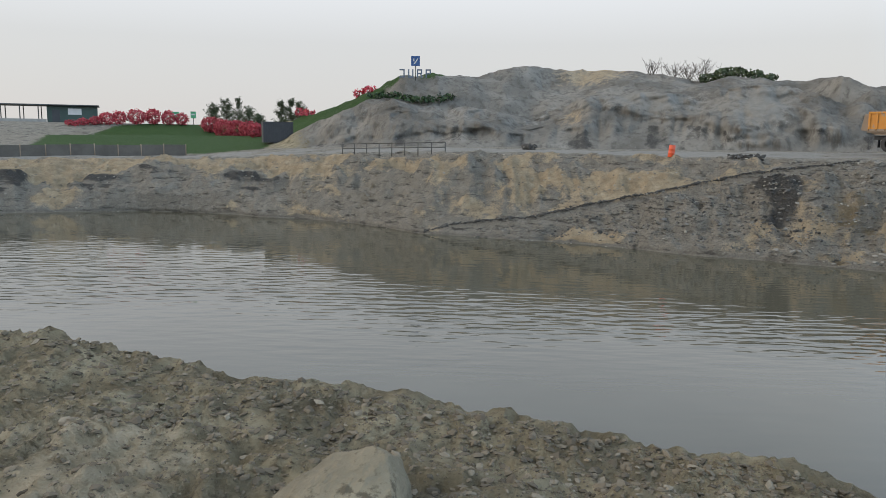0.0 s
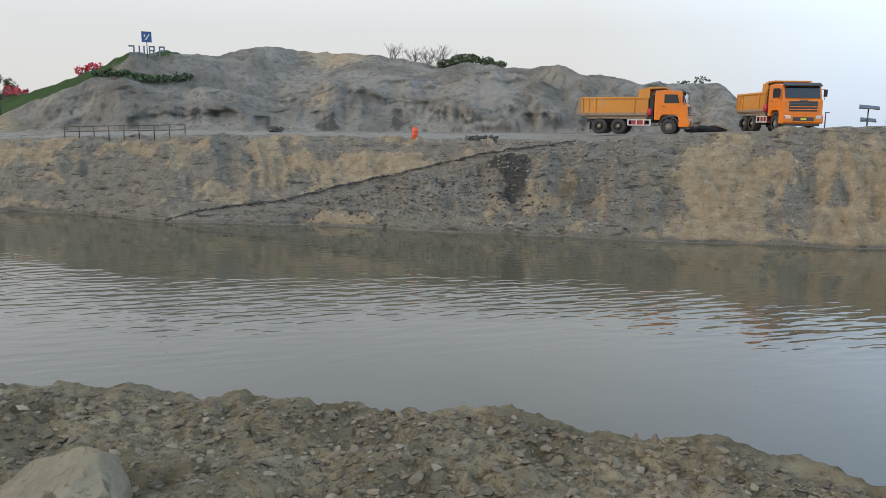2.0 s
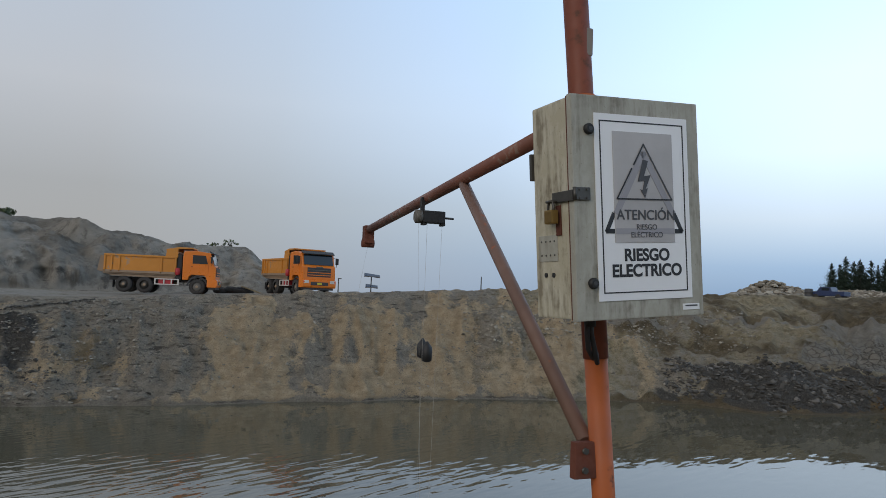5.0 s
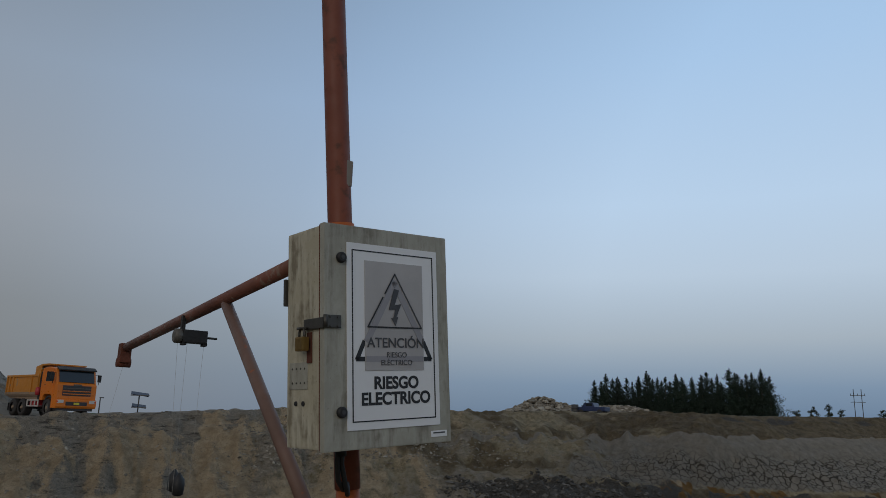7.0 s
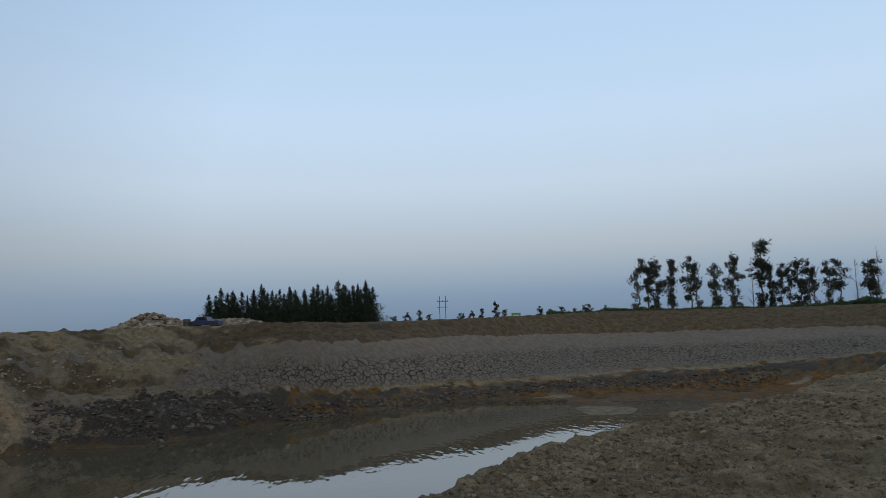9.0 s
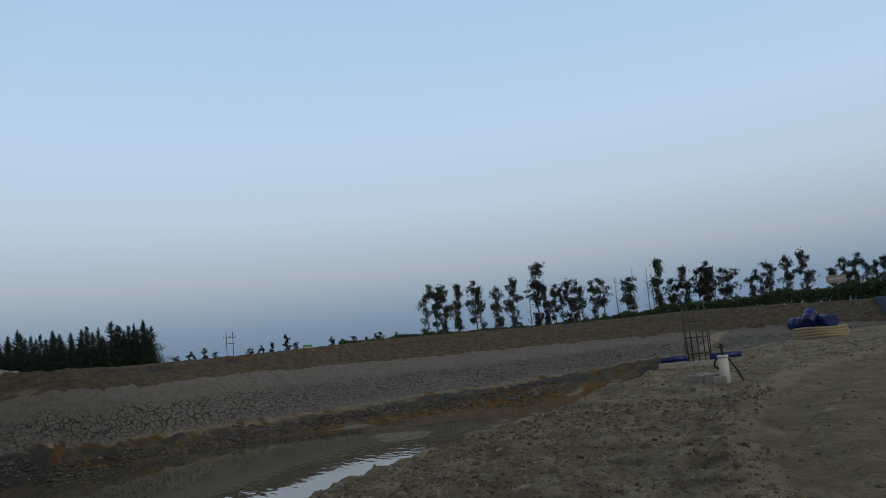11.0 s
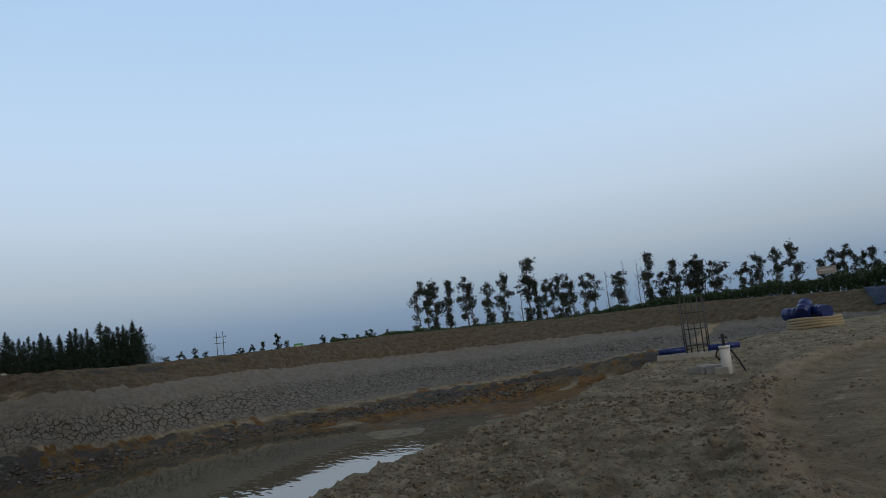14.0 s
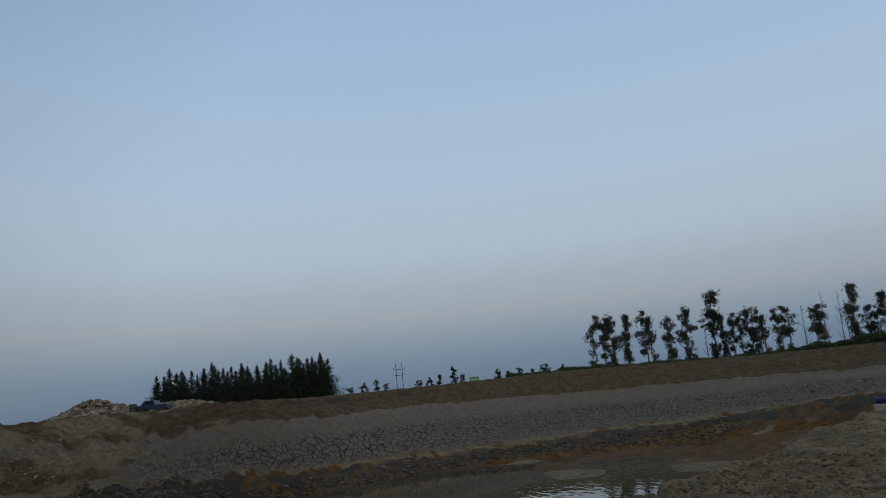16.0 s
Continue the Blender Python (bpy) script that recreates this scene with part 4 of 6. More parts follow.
def hoist():
    foot = post_at(-0.3)
    root = empty("hoist_post", Matrix.Translation(foot), "leaning orange steel post with a long hoist arm over the water", "post")

    def rel(v):
        return Vector(v) - foot
    part("post", tube([rel(post_at(z)) for z in (-0.35, 0.3, 0.9, 1.44)], 0.037, 24), ORANGE_RUST, root, "orange painted lower post")
    part("upper_post", tube([rel(post_at(z)) for z in (1.44, 2.2, 3.0, 3.9)], 0.0405, 24), POST_TOP, root, "weathered red-brown upper post")
    part("paint_patch", box((0.03, 0.02, 0.09), rel(post_at(2.45)) + Vector((0.0, -0.034, 0)), 0.006, rot=Matrix.Rotation(radians(-28.8), 4, "Z")), MESH_PATCH, root, "grey mortar patch")
    tip, start = Vector((4.43, 3.68, 2.08)), post_at(ARM_Z)
    joint = start.lerp(tip, 0.35)
    part("arm", tube([rel(start), rel(tip)], 0.029, 20), ARM_PAINT, root)
    gus = post_at(1.12)
    side = (tip - start)
    side.z = 0
    side.normalize()
    out = Vector((-0.876, 0.482, 0))
    part("strut", tube([rel(gus + out * 0.045 + side * 0.03 + Vector((0, 0, 0.05))), rel(joint - Vector((0, 0, 0.03)))], 0.026, 20), STRUT_PAINT, root, "faded strut with worn paint")
    turn = Matrix.Rotation(math.atan2(side.y, side.x), 4, "Z")
    flat = Matrix.Rotation(radians(-28.8), 4, "Z")
    bm = box((0.10, 0.03, 0.115), rel(gus + out * 0.06), 0.004, rot=flat)
    br = part("bracket", bm, RUST, root, "rusty bolted bracket")
    for dz in (-0.03, 0.03):
        a = rel(gus + out * 0.075 + Vector((0, 0, dz)))
        n = flat @ Vector((0, 1, 0))
        part("bolt", tube([a - n * 0.024, a + n * 0.024], 0.011, 6), STEEL, br)
    part("collar", tube([rel(start + (POST_B - POST_A).normalized() * k) for k in (-0.06, 0.06)], 0.047, 24), ORANGE_RUST, root)
    bm = box((0.10, 0.07, 0.13), rel(tip + Vector((0, 0, -0.035))), 0.006, rot=turn)
    part("pulley_housing", bm, RUST, root)
    part("pulley", tube([rel(tip + Vector((0, 0, -0.10))) + (turn @ Vector((0, k, 0))) for k in (-0.045, 0.045)], 0.03, 14), RUST, root)
    # winch motor hung under the arm
    m0 = start.lerp(tip, 0.53)
    c = rel(m0) + Vector((0, 0, -0.105))
    across = turn @ Vector((0, -1, 0))
    winch = part("winch", box((0.066, 0.125, 0.066), c + across * 0.03, 0.006, rot=turn), BLACK, root, "black electric winch under the arm")
    part("gear_case", tube([c - across * q for q in (0.03, 0.036, 0.065, 0.072)], 0.036, 18, taper=[0.03, 0.037, 0.037, 0.028]), RIM_STEEL, winch, "grey gear case")
    part("drum", tube([c - across * q for q in (-0.01, 0.03)], 0.03, 14), RUST, winch)
    for q in (-0.02, 0.085):
        part("foot", box((0.05, 0.022, 0.014), c + across * q + Vector((0, 0, -0.038)), 0.003, rot=turn), BLACK, winch)
    part("mount", box((0.03, 0.02, 0.10), rel(m0) + Vector((0, 0, -0.05)) - across * 0.03, 0.003, rot=turn), BLACK, winch)
    part("shaft", tube([c + across * 0.09, c + across * 0.15], 0.006, 8), STEEL, winch)
    # thin lines down to the water and the weight that hangs on one of them
    drop = Vector((0, 0, POND - 0.2 - foot.z))
    for k, (a, lean) in enumerate(((c - across * 0.05, 0.35), (c + across * 0.0, 0.03), (c + across * 0.085, -0.05))):
        end = Vector((a.x, a.y, drop.z)) - side * lean * 3
        part("line", tube([a, end], 0.0006, 5), CONCRETE, root)
    a = rel(tip) + Vector((0, 0, -0.12))
    part("line", tube([a, a + Vector((-0.1, 0, -0.45)), a + Vector((-0.14, 0.0, -0.6))], 0.0006, 5), CONCRETE, root)
    w = Vector((c.x, c.y, 1.31 - foot.z)) - out * 0.03
    for q, tilt in ((Vector((0, 0, 0)), 0.0), (side * 0.09 + Vector((0, 0, 0.012)), 0.3)):
        sh = [w + q + Vector((0.02 * tilt * z, 0, z)) for z in (-0.05, -0.042, 0.0, 0.03, 0.045, 0.06)]
        part("weight", tube(sh, 0.04, 16, taper=[0.013, 0.027, 0.03, 0.027, 0.014, 0.005]), BLACK, root)
    return root


ARM_Z = 2.22


def electrical_box():
    W, H, D = 0.449, 0.628, 0.205
    m = Matrix.Translation((2.246, 0.867, 1.563)) @ pose(0, 0, 0, 0, -4.2, -28.8)
    root = empty("electrical_box", m, "weathered beige steel electrical box with a padlock and warning label", "electrical box")
    part("body", box((W - 0.004, D - 0.022, H - 0.01), (W / 2, D / 2 + 0.011, H / 2), 0.006), BOX_PAINT, root)
    door = part("door", box((W, 0.022, H), (W / 2, 0.011, H / 2), 0.004), BOX_DOOR, root, "grey weathered door")
    for z in (0.12, 0.53):
        part("hinge", box((0.010, 0.018, 0.035), (W + 0.001, 0.016, z), 0.002), BOX_DOOR, door)
    part("gasket", box((W - 0.002, 0.006, H - 0.006), (W / 2, 0.0245, H / 2), 0.001), RUST, root, "rusty door seam")
    for z in (0.531, 0.103):
        k = part("plug", tube([(0.055, 0.004, z), (0.055, -0.008, z), (0.055, -0.013, z)], 0.0155, 20, taper=[0.0155, 0.0155, 0.011]), BLACK, door, "black rubber plug")
        part("plug_dimple", tube([(0.055, -0.012, z), (0.055, -0.0145, z)], 0.006, 12), GREY_PLASTIC, k)
    hasp = part("hasp", box((0.046, 0.005, 0.036), (0.030, -0.0035, 0.350), 0.002), STEEL, root, "dark steel hasp")
    for x, z in ((0.018, 0.362), (0.042, 0.362), (0.018, 0.338), (0.042, 0.338)):
        part("rivet", tube([(x, -0.005, z), (x, -0.009, z)], 0.0035, 8), STEEL, hasp)
    part("hinge_pin", tube([(0.002, -0.005, 0.332), (0.002, -0.005, 0.368)], 0.006, 10), STEEL, hasp)
    part("strap", box((0.005, 0.10, 0.030), (-0.005, 0.046, 0.346), 0.002), STEEL, hasp)
    part("staple", tube([(-0.002, 0.075, 0.335), (-0.026, 0.075, 0.335), (-0.026, 0.095, 0.335), (-0.002, 0.095, 0.335)], 0.004, 8), STEEL, hasp)
    lock = part("padlock", box((0.022, 0.042, 0.040), (-0.020, 0.083, 0.292), 0.005), BRASS, root, "tarnished brass padlock")
    arc = [(-0.020, 0.083 + 0.014 * math.cos(a), 0.318 + 0.018 * math.sin(a)) for a in np.linspace(0, math.pi, 9)]
    part("shackle", tube([(-0.020, 0.097, 0.305)] + arc + [(-0.020, 0.069, 0.305)], 0.0038, 8), STEEL, lock)
    part("rust_plate", box((0.003, 0.026, 0.085), (-0.0005, 0.075, 0.282), 0.001), RUST, root)
    part("patch", box((0.003, 0.1, 0.075), (0.001, 0.135, 0.205), 0.001), BOX_DOOR, root, "pale riveted patch plate")
    for y in (0.10, 0.122, 0.145, 0.168):
        for z in (0.185, 0.225):
            part("rivet", tube([(0.001, y, z), (-0.002, y, z)], 0.003, 6), STEEL, root)
    for y in (0.11, 0.15):
        part("bolt_hole", tube([(0.003, y, 0.128), (-0.0015, y, 0.128)], 0.007, 10), BLACK, root)
    part("back_bracket", box((0.03, 0.012, 0.08), (0.008, D + 0.004, 0.45), 0.002), STEEL, root)
    part("data_plate", box((0.062, 0.002, 0.018), (0.40, -0.0012, 0.026), 0.0005), STICKER, root, "small worn data plate")
    part("print_bar", box((0.045, 0.002, 0.004), (0.40, -0.0022, 0.029)), INK_WORN, root)
    # the warning label in its layers
    lab = part("warning_label", box((0.332, 0.003, 0.526), (0.239, -0.0017, 0.315), 0.001), STICKER, root, "white warning label with black border")
    for sx, sz, x, z in ((0.296, 0.0035, 0.239, 0.557), (0.296, 0.0035, 0.239, 0.075), (0.0035, 0.485, 0.0915, 0.316), (0.0035, 0.485, 0.3865, 0.316)):
        part("border", box((sx, 0.0016, sz), (x, -0.0034, z)), INK, lab)
    card = part("faded_card", box((0.212, 0.002, 0.315), (0.239, -0.0042, 0.372), 0.0005), FADED, lab, "sun-faded grey overlay card")

    def bar(a, b, w, y, mat, parent, name):
        a, b = Vector((a[0], 0, a[1])), Vector((b[0], 0, b[1]))
        d = b - a
        part(name, box((d.length + w * 0.5, 0.0012, w), ((a.x + b.x) / 2, y, (a.z + b.z) / 2), rot=Matrix.Rotation(-math.atan2(d.z, d.x), 4, "Y")), mat, parent)
    # older, larger triangle: strong outside the card, a ghost beneath it
    bar((0.106, 0.247), (0.130, 0.295), 0.013, -0.0036, INK, lab, "triangle_edge")
    bar((0.106, 0.247), (0.134, 0.247), 0.013, -0.0036, INK, lab, "triangle_edge")
    bar((0.372, 0.247), (0.347, 0.295), 0.013, -0.0036, INK, lab, "triangle_edge")
    bar((0.372, 0.247), (0.345, 0.247), 0.013, -0.0036, INK, lab, "triangle_edge")
    bar((0.140, 0.300), (0.239, 0.470), 0.020, -0.0056, GHOST, card, "ghost_edge")
    bar((0.338, 0.300), (0.239, 0.470), 0.020, -0.0056, GHOST, card, "ghost_edge")
    bar((0.140, 0.247), (0.338, 0.247), 0.016, -0.0056, GHOST, card, "ghost_edge")
    bar((0.142, 0.338), (0.196, 0.425), 0.004, -0.0068, INK, card, "triangle_edge")
    bar((0.203, 0.436), (0.240, 0.496), 0.004, -0.0068, INK, card, "triangle_edge")
    bar((0.337, 0.338), (0.240, 0.496), 0.004, -0.0068, INK_WORN, card, "triangle_edge")
    bar((0.142, 0.338), (0.337, 0.338), 0.004, -0.0068, INK, card, "triangle_edge")
    bolt = [(0.236, 0.452), (0.216, 0.388), (0.240, 0.392), (0.232, 0.364), (0.224, 0.366), (0.240, 0.342), (0.250, 0.370), (0.243, 0.368), (0.262, 0.408), (0.238, 0.404), (0.254, 0.448)]
    part("bolt_symbol", prism(bolt, 0.0012, Matrix.Translation((0, -0.0070, 0))), INK_WORN, card)
    text_part("ATENCIÓN", 0.040, (0.243, -0.0066, 0.292), INK_WORN, card, bold=0.0004, wide=1.02)
    text_part("RIESGO", 0.022, (0.243, -0.0066, 0.258), INK_WORN, card)
    text_part("ELÉCTRICO", 0.022, (0.243, -0.0066, 0.236), INK_WORN, card)
    text_part("RIESGO", 0.048, (0.243, -0.0040, 0.178), INK, lab, bold=0.0016, wide=1.0)
    text_part("ELECTRICO", 0.048, (0.243, -0.0040, 0.134), INK, lab, bold=0.0016, wide=1.0)
    # cables that come out below
    for k, x in enumerate((0.155, 0.17)):
        pts = [(x, 0.17, 0.02), (x - 0.005, 0.17, -0.05), (x + 0.005 + 0.01 * k, 0.18, -0.10 - 0.015 * k), (x + 0.035, 0.2, -0.13 - 0.015 * k), (x + 0.06, 0.24, -0.12)]
        part("cable", tube(pts, 0.008, 8), BLACK, root)
    part("cable_gland", tube([(0.162, 0.17, 0.01), (0.162, 0.17, -0.03)], 0.018, 12), BLACK, root)
    return root


hoist()
electrical_box()


# ---- dump trucks ----
def wheel(parent, x, y, width, side, twin=False):
    R = 0.53
    hub = new("wheel")
    hub.parent = parent
    hub.location = (x, y, R)
    prof = [(-width / 2, 0.30), (-width / 2, 0.44), (-width / 2 + 0.03, 0.50), (-width / 2 + 0.07, R), (width / 2 - 0.07, R), (width / 2 - 0.03, 0.50), (width / 2, 0.44), (width / 2, 0.30)]
    bm = bmesh.new()
    n = 32
    rings = []
    for k in range(n):
        a = 2 * math.pi * k / n
        rings.append([bm.verts.new((r * math.cos(a), w, r * math.sin(a))) for w, r in prof])
    for k in range(n):
        p, q = rings[k], rings[(k + 1) % n]
        for i in range(len(prof) - 1):
            bm.faces.new((p[i], p[i + 1], q[i + 1], q[i])).smooth = True
    for k in range(n):
        a = 2 * math.pi * (k + 0.5) / n
        box((0.03, width * 0.8, 0.05), (0, 0, 0), bm=bm, rot=Matrix.Rotation(a, 4, "Y") @ Matrix.Translation((R, 0, 0)))
    part("tyre", bm, TYRE, hub)
    s = side
    bm = tube([(0, s * k, 0) for k in (-width / 2 + 0.02, width * 0.30, width * 0.34, width * 0.16 if twin else width * 0.42, width * 0.42 if not twin else width * 0.3)], 0.3, 24, taper=[0.29, 0.29, 0.25, 0.15, 0.11])
    rim = part("rim", bm, RIM_STEEL, hub)
    part("hub_cap", tube([(0, s * k, 0) for k in (0.0, width * 0.45, width * 0.5)], 0.1, 16, taper=[0.11, 0.1, 0.06]), DUSTY, hub)
    return hub


def dump_truck(m, label):
    t = empty("dump_truck", m, label, "dump truck", "dump trucks on the far bank")
    # frame and running gear; x ahead, origin under the front axle
    for y in (-0.4, 0.4):
        part("chassis_rail", box((7.1, 0.09, 0.26), (-2.35, y, 0.92), 0.01), GREY_PLASTIC, t)
    for x in (0, -3.45, -4.80):
        part("axle", tube([(x, -0.95, 0.53), (x, 0.95, 0.53)], 0.08, 10), GREY_PLASTIC, t)
    for y in (-1, 1):
        wheel(t, 0, y * 1.02, 0.32, y)
        for x in (-3.45, -4.80):
            wheel(t, x, y * 0.95, 0.56, y, True)
    # cab
    cab = [(-1.0, 0.98), (-1.02, 2.55), (-0.95, 2.95), (-0.2, 3.02), (0.80, 2.90), (1.06, 2.05), (1.20, 1.95), (1.22, 1.05), (0.62, 1.0), (0.58, 1.22), (0.32, 1.38), (-0.32, 1.38), (-0.58, 1.22), (-0.62, 0.98)]
    c = part("cab", prism(cab, 2.44, bevel=0.05), TRUCK, t, "orange cab")
    part("windscreen", prism([(0.86, 2.78), (1.08, 2.08), (1.105, 2.09), (0.885, 2.79)], 2.16), GLASS, c, "dark windscreen")
    part("sun_visor", prism([(0.72, 2.96), (1.06, 2.80), (1.08, 2.86), (0.76, 3.04)], 2.36, bevel=0.01), GREY_PLASTIC, c, "black sun visor")
    part("grille", box((0.05, 1.75, 0.62), (1.215, 0, 1.58), 0.02), GREY_PLASTIC, c, "black grille")
    for z in (1.38, 1.55, 1.72):
        part("grille_bar", box((0.06, 1.7, 0.055), (1.235, 0, z), 0.012), TRUCK if z != 1.72 else RIM_STEEL, c)
    part("badge", box((0.03, 0.5, 0.09), (1.245, 0, 1.93), 0.01), RIM_STEEL, c, "plain steel badge")
    bumper = part("bumper", prism([(0.66, 0.52), (1.28, 0.52), (1.34, 0.62), (1.34, 1.0), (1.24, 1.06), (0.66, 1.04)], 2.48, bevel=0.03), TRUCK, t)
    part("bumper_intake", box((0.05, 1.3, 0.22), (1.335, 0, 0.80), 0.015), GREY_PLASTIC, bumper)
    part("lower_skirt", box((0.5, 2.2, 0.22), (0.98, 0, 0.48), 0.03), GREY_PLASTIC, bumper)
    part("number_plate", box((0.02, 0.34, 0.13), (1.365, 0, 0.80), 0.004), YELLOW, bumper)
    for y in (-1, 1):
        h = part("headlight", box((0.10, 0.40, 0.20), (1.30, y * 0.98, 0.92), 0.03), WHITE, bumper, "clear headlight")
        part("indicator", box((0.05, 0.1, 0.1), (1.34, y * 1.16, 0.92), 0.015), ORANGE_PLASTIC, h)
        d = part("door", box((1.22, 0.03, 1.35), (0.10, y * 1.222, 2.02), 0.025), TRUCK, c)
        part("side_window", prism([(-0.36, 2.12), (-0.36, 2.72), (0.50, 2.70), (0.66, 2.12)], 0.02, Matrix.Translation((0.0, y * 1.236, 0)), 0.004), GLASS, d, "dark side window")
        part("door_handle", box((0.16, 0.03, 0.04), (-0.38, y * 1.245, 1.90), 0.008), BLACK, d)
        part("mirror_arm", tube([(0.80, y * 1.22, 2.62), (0.95, y * 1.42, 2.62), (0.95, y * 1.42, 2.0)], 0.018, 8), BLACK, c)
        part("mirror", box((0.12, 0.20, 0.44), (0.93, y * 1.46, 2.40), 0.03), BLACK, c, "black door mirror")
        part("mudguard", tube([(0.66 * math.cos(a), y * 1.06, 0.55 + 0.66 * math.sin(a)) for a in np.linspace(0.05, math.pi - 0.05, 12)], 0.07, 8), GREY_PLASTIC, t)
        part("step", box((0.5, 0.18, 0.06), (0.75 - 1.55, y * 1.12, 0.62), 0.015), GREY_PLASTIC, t)
        g = part("side_guard", box((1.62, 0.04, 0.07), (-2.02, y * 1.15, 0.98), 0.01), WHITE, t, "white side guard with red marks")
        part("guard_rail", box((1.62, 0.04, 0.07), (-2.02, y * 1.15, 0.62), 0.01), WHITE, g)
        for x in (-2.78, -2.2, -1.7, -1.26):
            part("guard_upright", box((0.09, 0.045, 0.42), (x, y * 1.15, 0.80), 0.008), WHITE, g)
        part("fuel_tank", box((0.95, 0.48, 0.48), (-2.1, y * 0.85, 0.80), 0.08), DUSTY if y > 0 else RED, t)
        part("mudflap", box((0.04, 0.5, 0.5), (-5.48, y * 0.95, 0.55), 0.01), BLACK, t)
    part("air_intake", box((0.42, 0.5, 1.75), (-1.28, -0.9, 1.85), 0.05), BLACK, t, "black intake tower behind the cab")
    part("red_canister", tube([(-1.32, -1.2, 1.28), (-1.32, -1.2, 1.34), (-1.32, -1.2, 1.72), (-1.32, -1.2, 1.78)], 0.17, 16, taper=[0.12, 0.17, 0.17, 0.08]), RED, t)
    # tipping body
    lo, hi, x0, x1 = 1.30, 2.55, -6.15, -1.42
    bed = part("tipping_body", box((x1 - x0, 2.32, 0.16), ((x0 + x1) / 2, 0, lo), 0.02), DUSTY, t, "dusty orange tipping body")
    for y in (-1, 1):
        w = part("side_wall", prism([(x0, lo), (x1, lo), (x1, hi), (x0, hi - 0.06)], 0.06, Matrix.Translation((0, y * 1.15, 0)), 0.01), TRUCK_BED, bed)
        part("top_rail", box((x1 - x0, 0.12, 0.13), ((x0 + x1) / 2, y * 1.19, hi - 0.05), 0.02), TRUCK_BED, w)
        part("bottom_rail", box((x1 - x0, 0.12, 0.17), ((x0 + x1) / 2, y * 1.19, lo + 0.09), 0.02), DUSTY, w)
        for x in (x0 + 0.07, x0 + 0.50, x0 + 1.0, x1 - 1.0, x1 - 0.07):
            part("side_rib", box((0.12, 0.12, hi - lo - 0.1), (x, y * 1.19, (lo + hi) / 2), 0.02), TRUCK_BED, w)
        part("lower_skirt", prism([(x0 + 0.05, lo - 0.06), (x1, lo - 0.06), (x1 - 0.2, lo - 0.28), (x0 + 0.5, lo - 0.20)], 0.05, Matrix.Translation((0, y * 1.05, 0)), 0.008), DUSTY, bed)
    part("front_wall", box((0.08, 2.3, 1.6), (x1 + 0.02, 0, lo + 0.8), 0.02), TRUCK_BED, bed)
    part("canopy", prism([(x1 - 0.75, 2.95), (x1 - 0.72, 3.06), (x1 + 0.1, 3.22), (x1 + 1.05, 3.22), (x1 + 1.05, 3.13), (x1 + 0.1, 3.1)], 2.35, bevel=0.02), TRUCK_BED, bed, "orange cab-guard canopy")
    for y in (-1, 1):
        part("canopy_cheek", prism([(x1 - 0.75, hi - 0.1), (x1 + 0.06, hi - 0.1), (x1 + 0.06, 3.15), (x1 - 0.70, 2.98)], 0.06, Matrix.Translation((0, y * 1.15, 0)), 0.01), TRUCK_BED, bed)
    part("tailgate", prism([(x0 - 0.42, lo + 0.10), (x0 + 0.02, lo), (x0 + 0.02, hi - 0.1), (x0 - 0.25, hi - 0.15)], 2.2, bevel=0.02), DUSTY, bed, "dust-caked tailgate")
    load = bmesh.new()
    for k in range(14):
        box((0.8, 1.0, 0.25), (random.uniform(x0 + 0.6, x1 - 0.7), random.uniform(-0.5, 0.5), hi - 0.22), 0.1, load, Matrix.Rotation(random.uniform(-0.3, 0.3), 4, "Y"))
    part("load", load, SOIL, bed, "low load of spoil")
    return t


def truck_pose(az, r, heading):
    x, y, z = on_land(az, r)
    return Matrix.Translation((x, y, z - 0.02)) @ Matrix.Rotation(math.atan2(heading[1], heading[0]), 4, "Z")


truck = dump_truck(truck_pose(35.3, 55.6, (0.733, -0.68)), "orange dump truck with a dusty tipping body, parked side-on")
other = copy_thing(truck, truck_pose(43.35, 53.0, (-0.308, -0.95)))
tagged(other, "orange dump truck facing the pond on the bank road")


# ---- plants ----
def leaf_cloud(points, size, spread, seed, flat=0.35, sizes=None):
    """Small leaf faces, each a bent kite, round the points given."""
    rnd = np.random.RandomState(seed)
    verts, faces = [], []
    for k, p in enumerate(points):
        d = rnd.normal(size=3)
        d /= np.linalg.norm(d) + 1e-9
        e = np.cross(d, rnd.normal(size=3))
        e /= np.linalg.norm(e) + 1e-9
        s = (sizes[k] if sizes else size) * rnd.uniform(0.5, 1.3)
        c = np.array(p) + rnd.normal(size=3) * spread
        i = len(verts)
        verts += [tuple(c - d * s), tuple(c + e * s * flat + np.array((0, 0, s * 0.1))), tuple(c + d * s), tuple(c - e * s * flat)]
        faces.append((i, i + 1, i + 2, i + 3))
    return verts, faces


def limb(bm, a, b, r0, r1, rnd, sides=6):
    a, b = np.array(a, float), np.array(b, float)
    mid = (a + b) / 2 + rnd.normal(size=3) * np.linalg.norm(b - a) * 0.06
    tube([a, mid, b], r0, sides, bm, taper=[r0, (r0 + r1) / 2, r1])


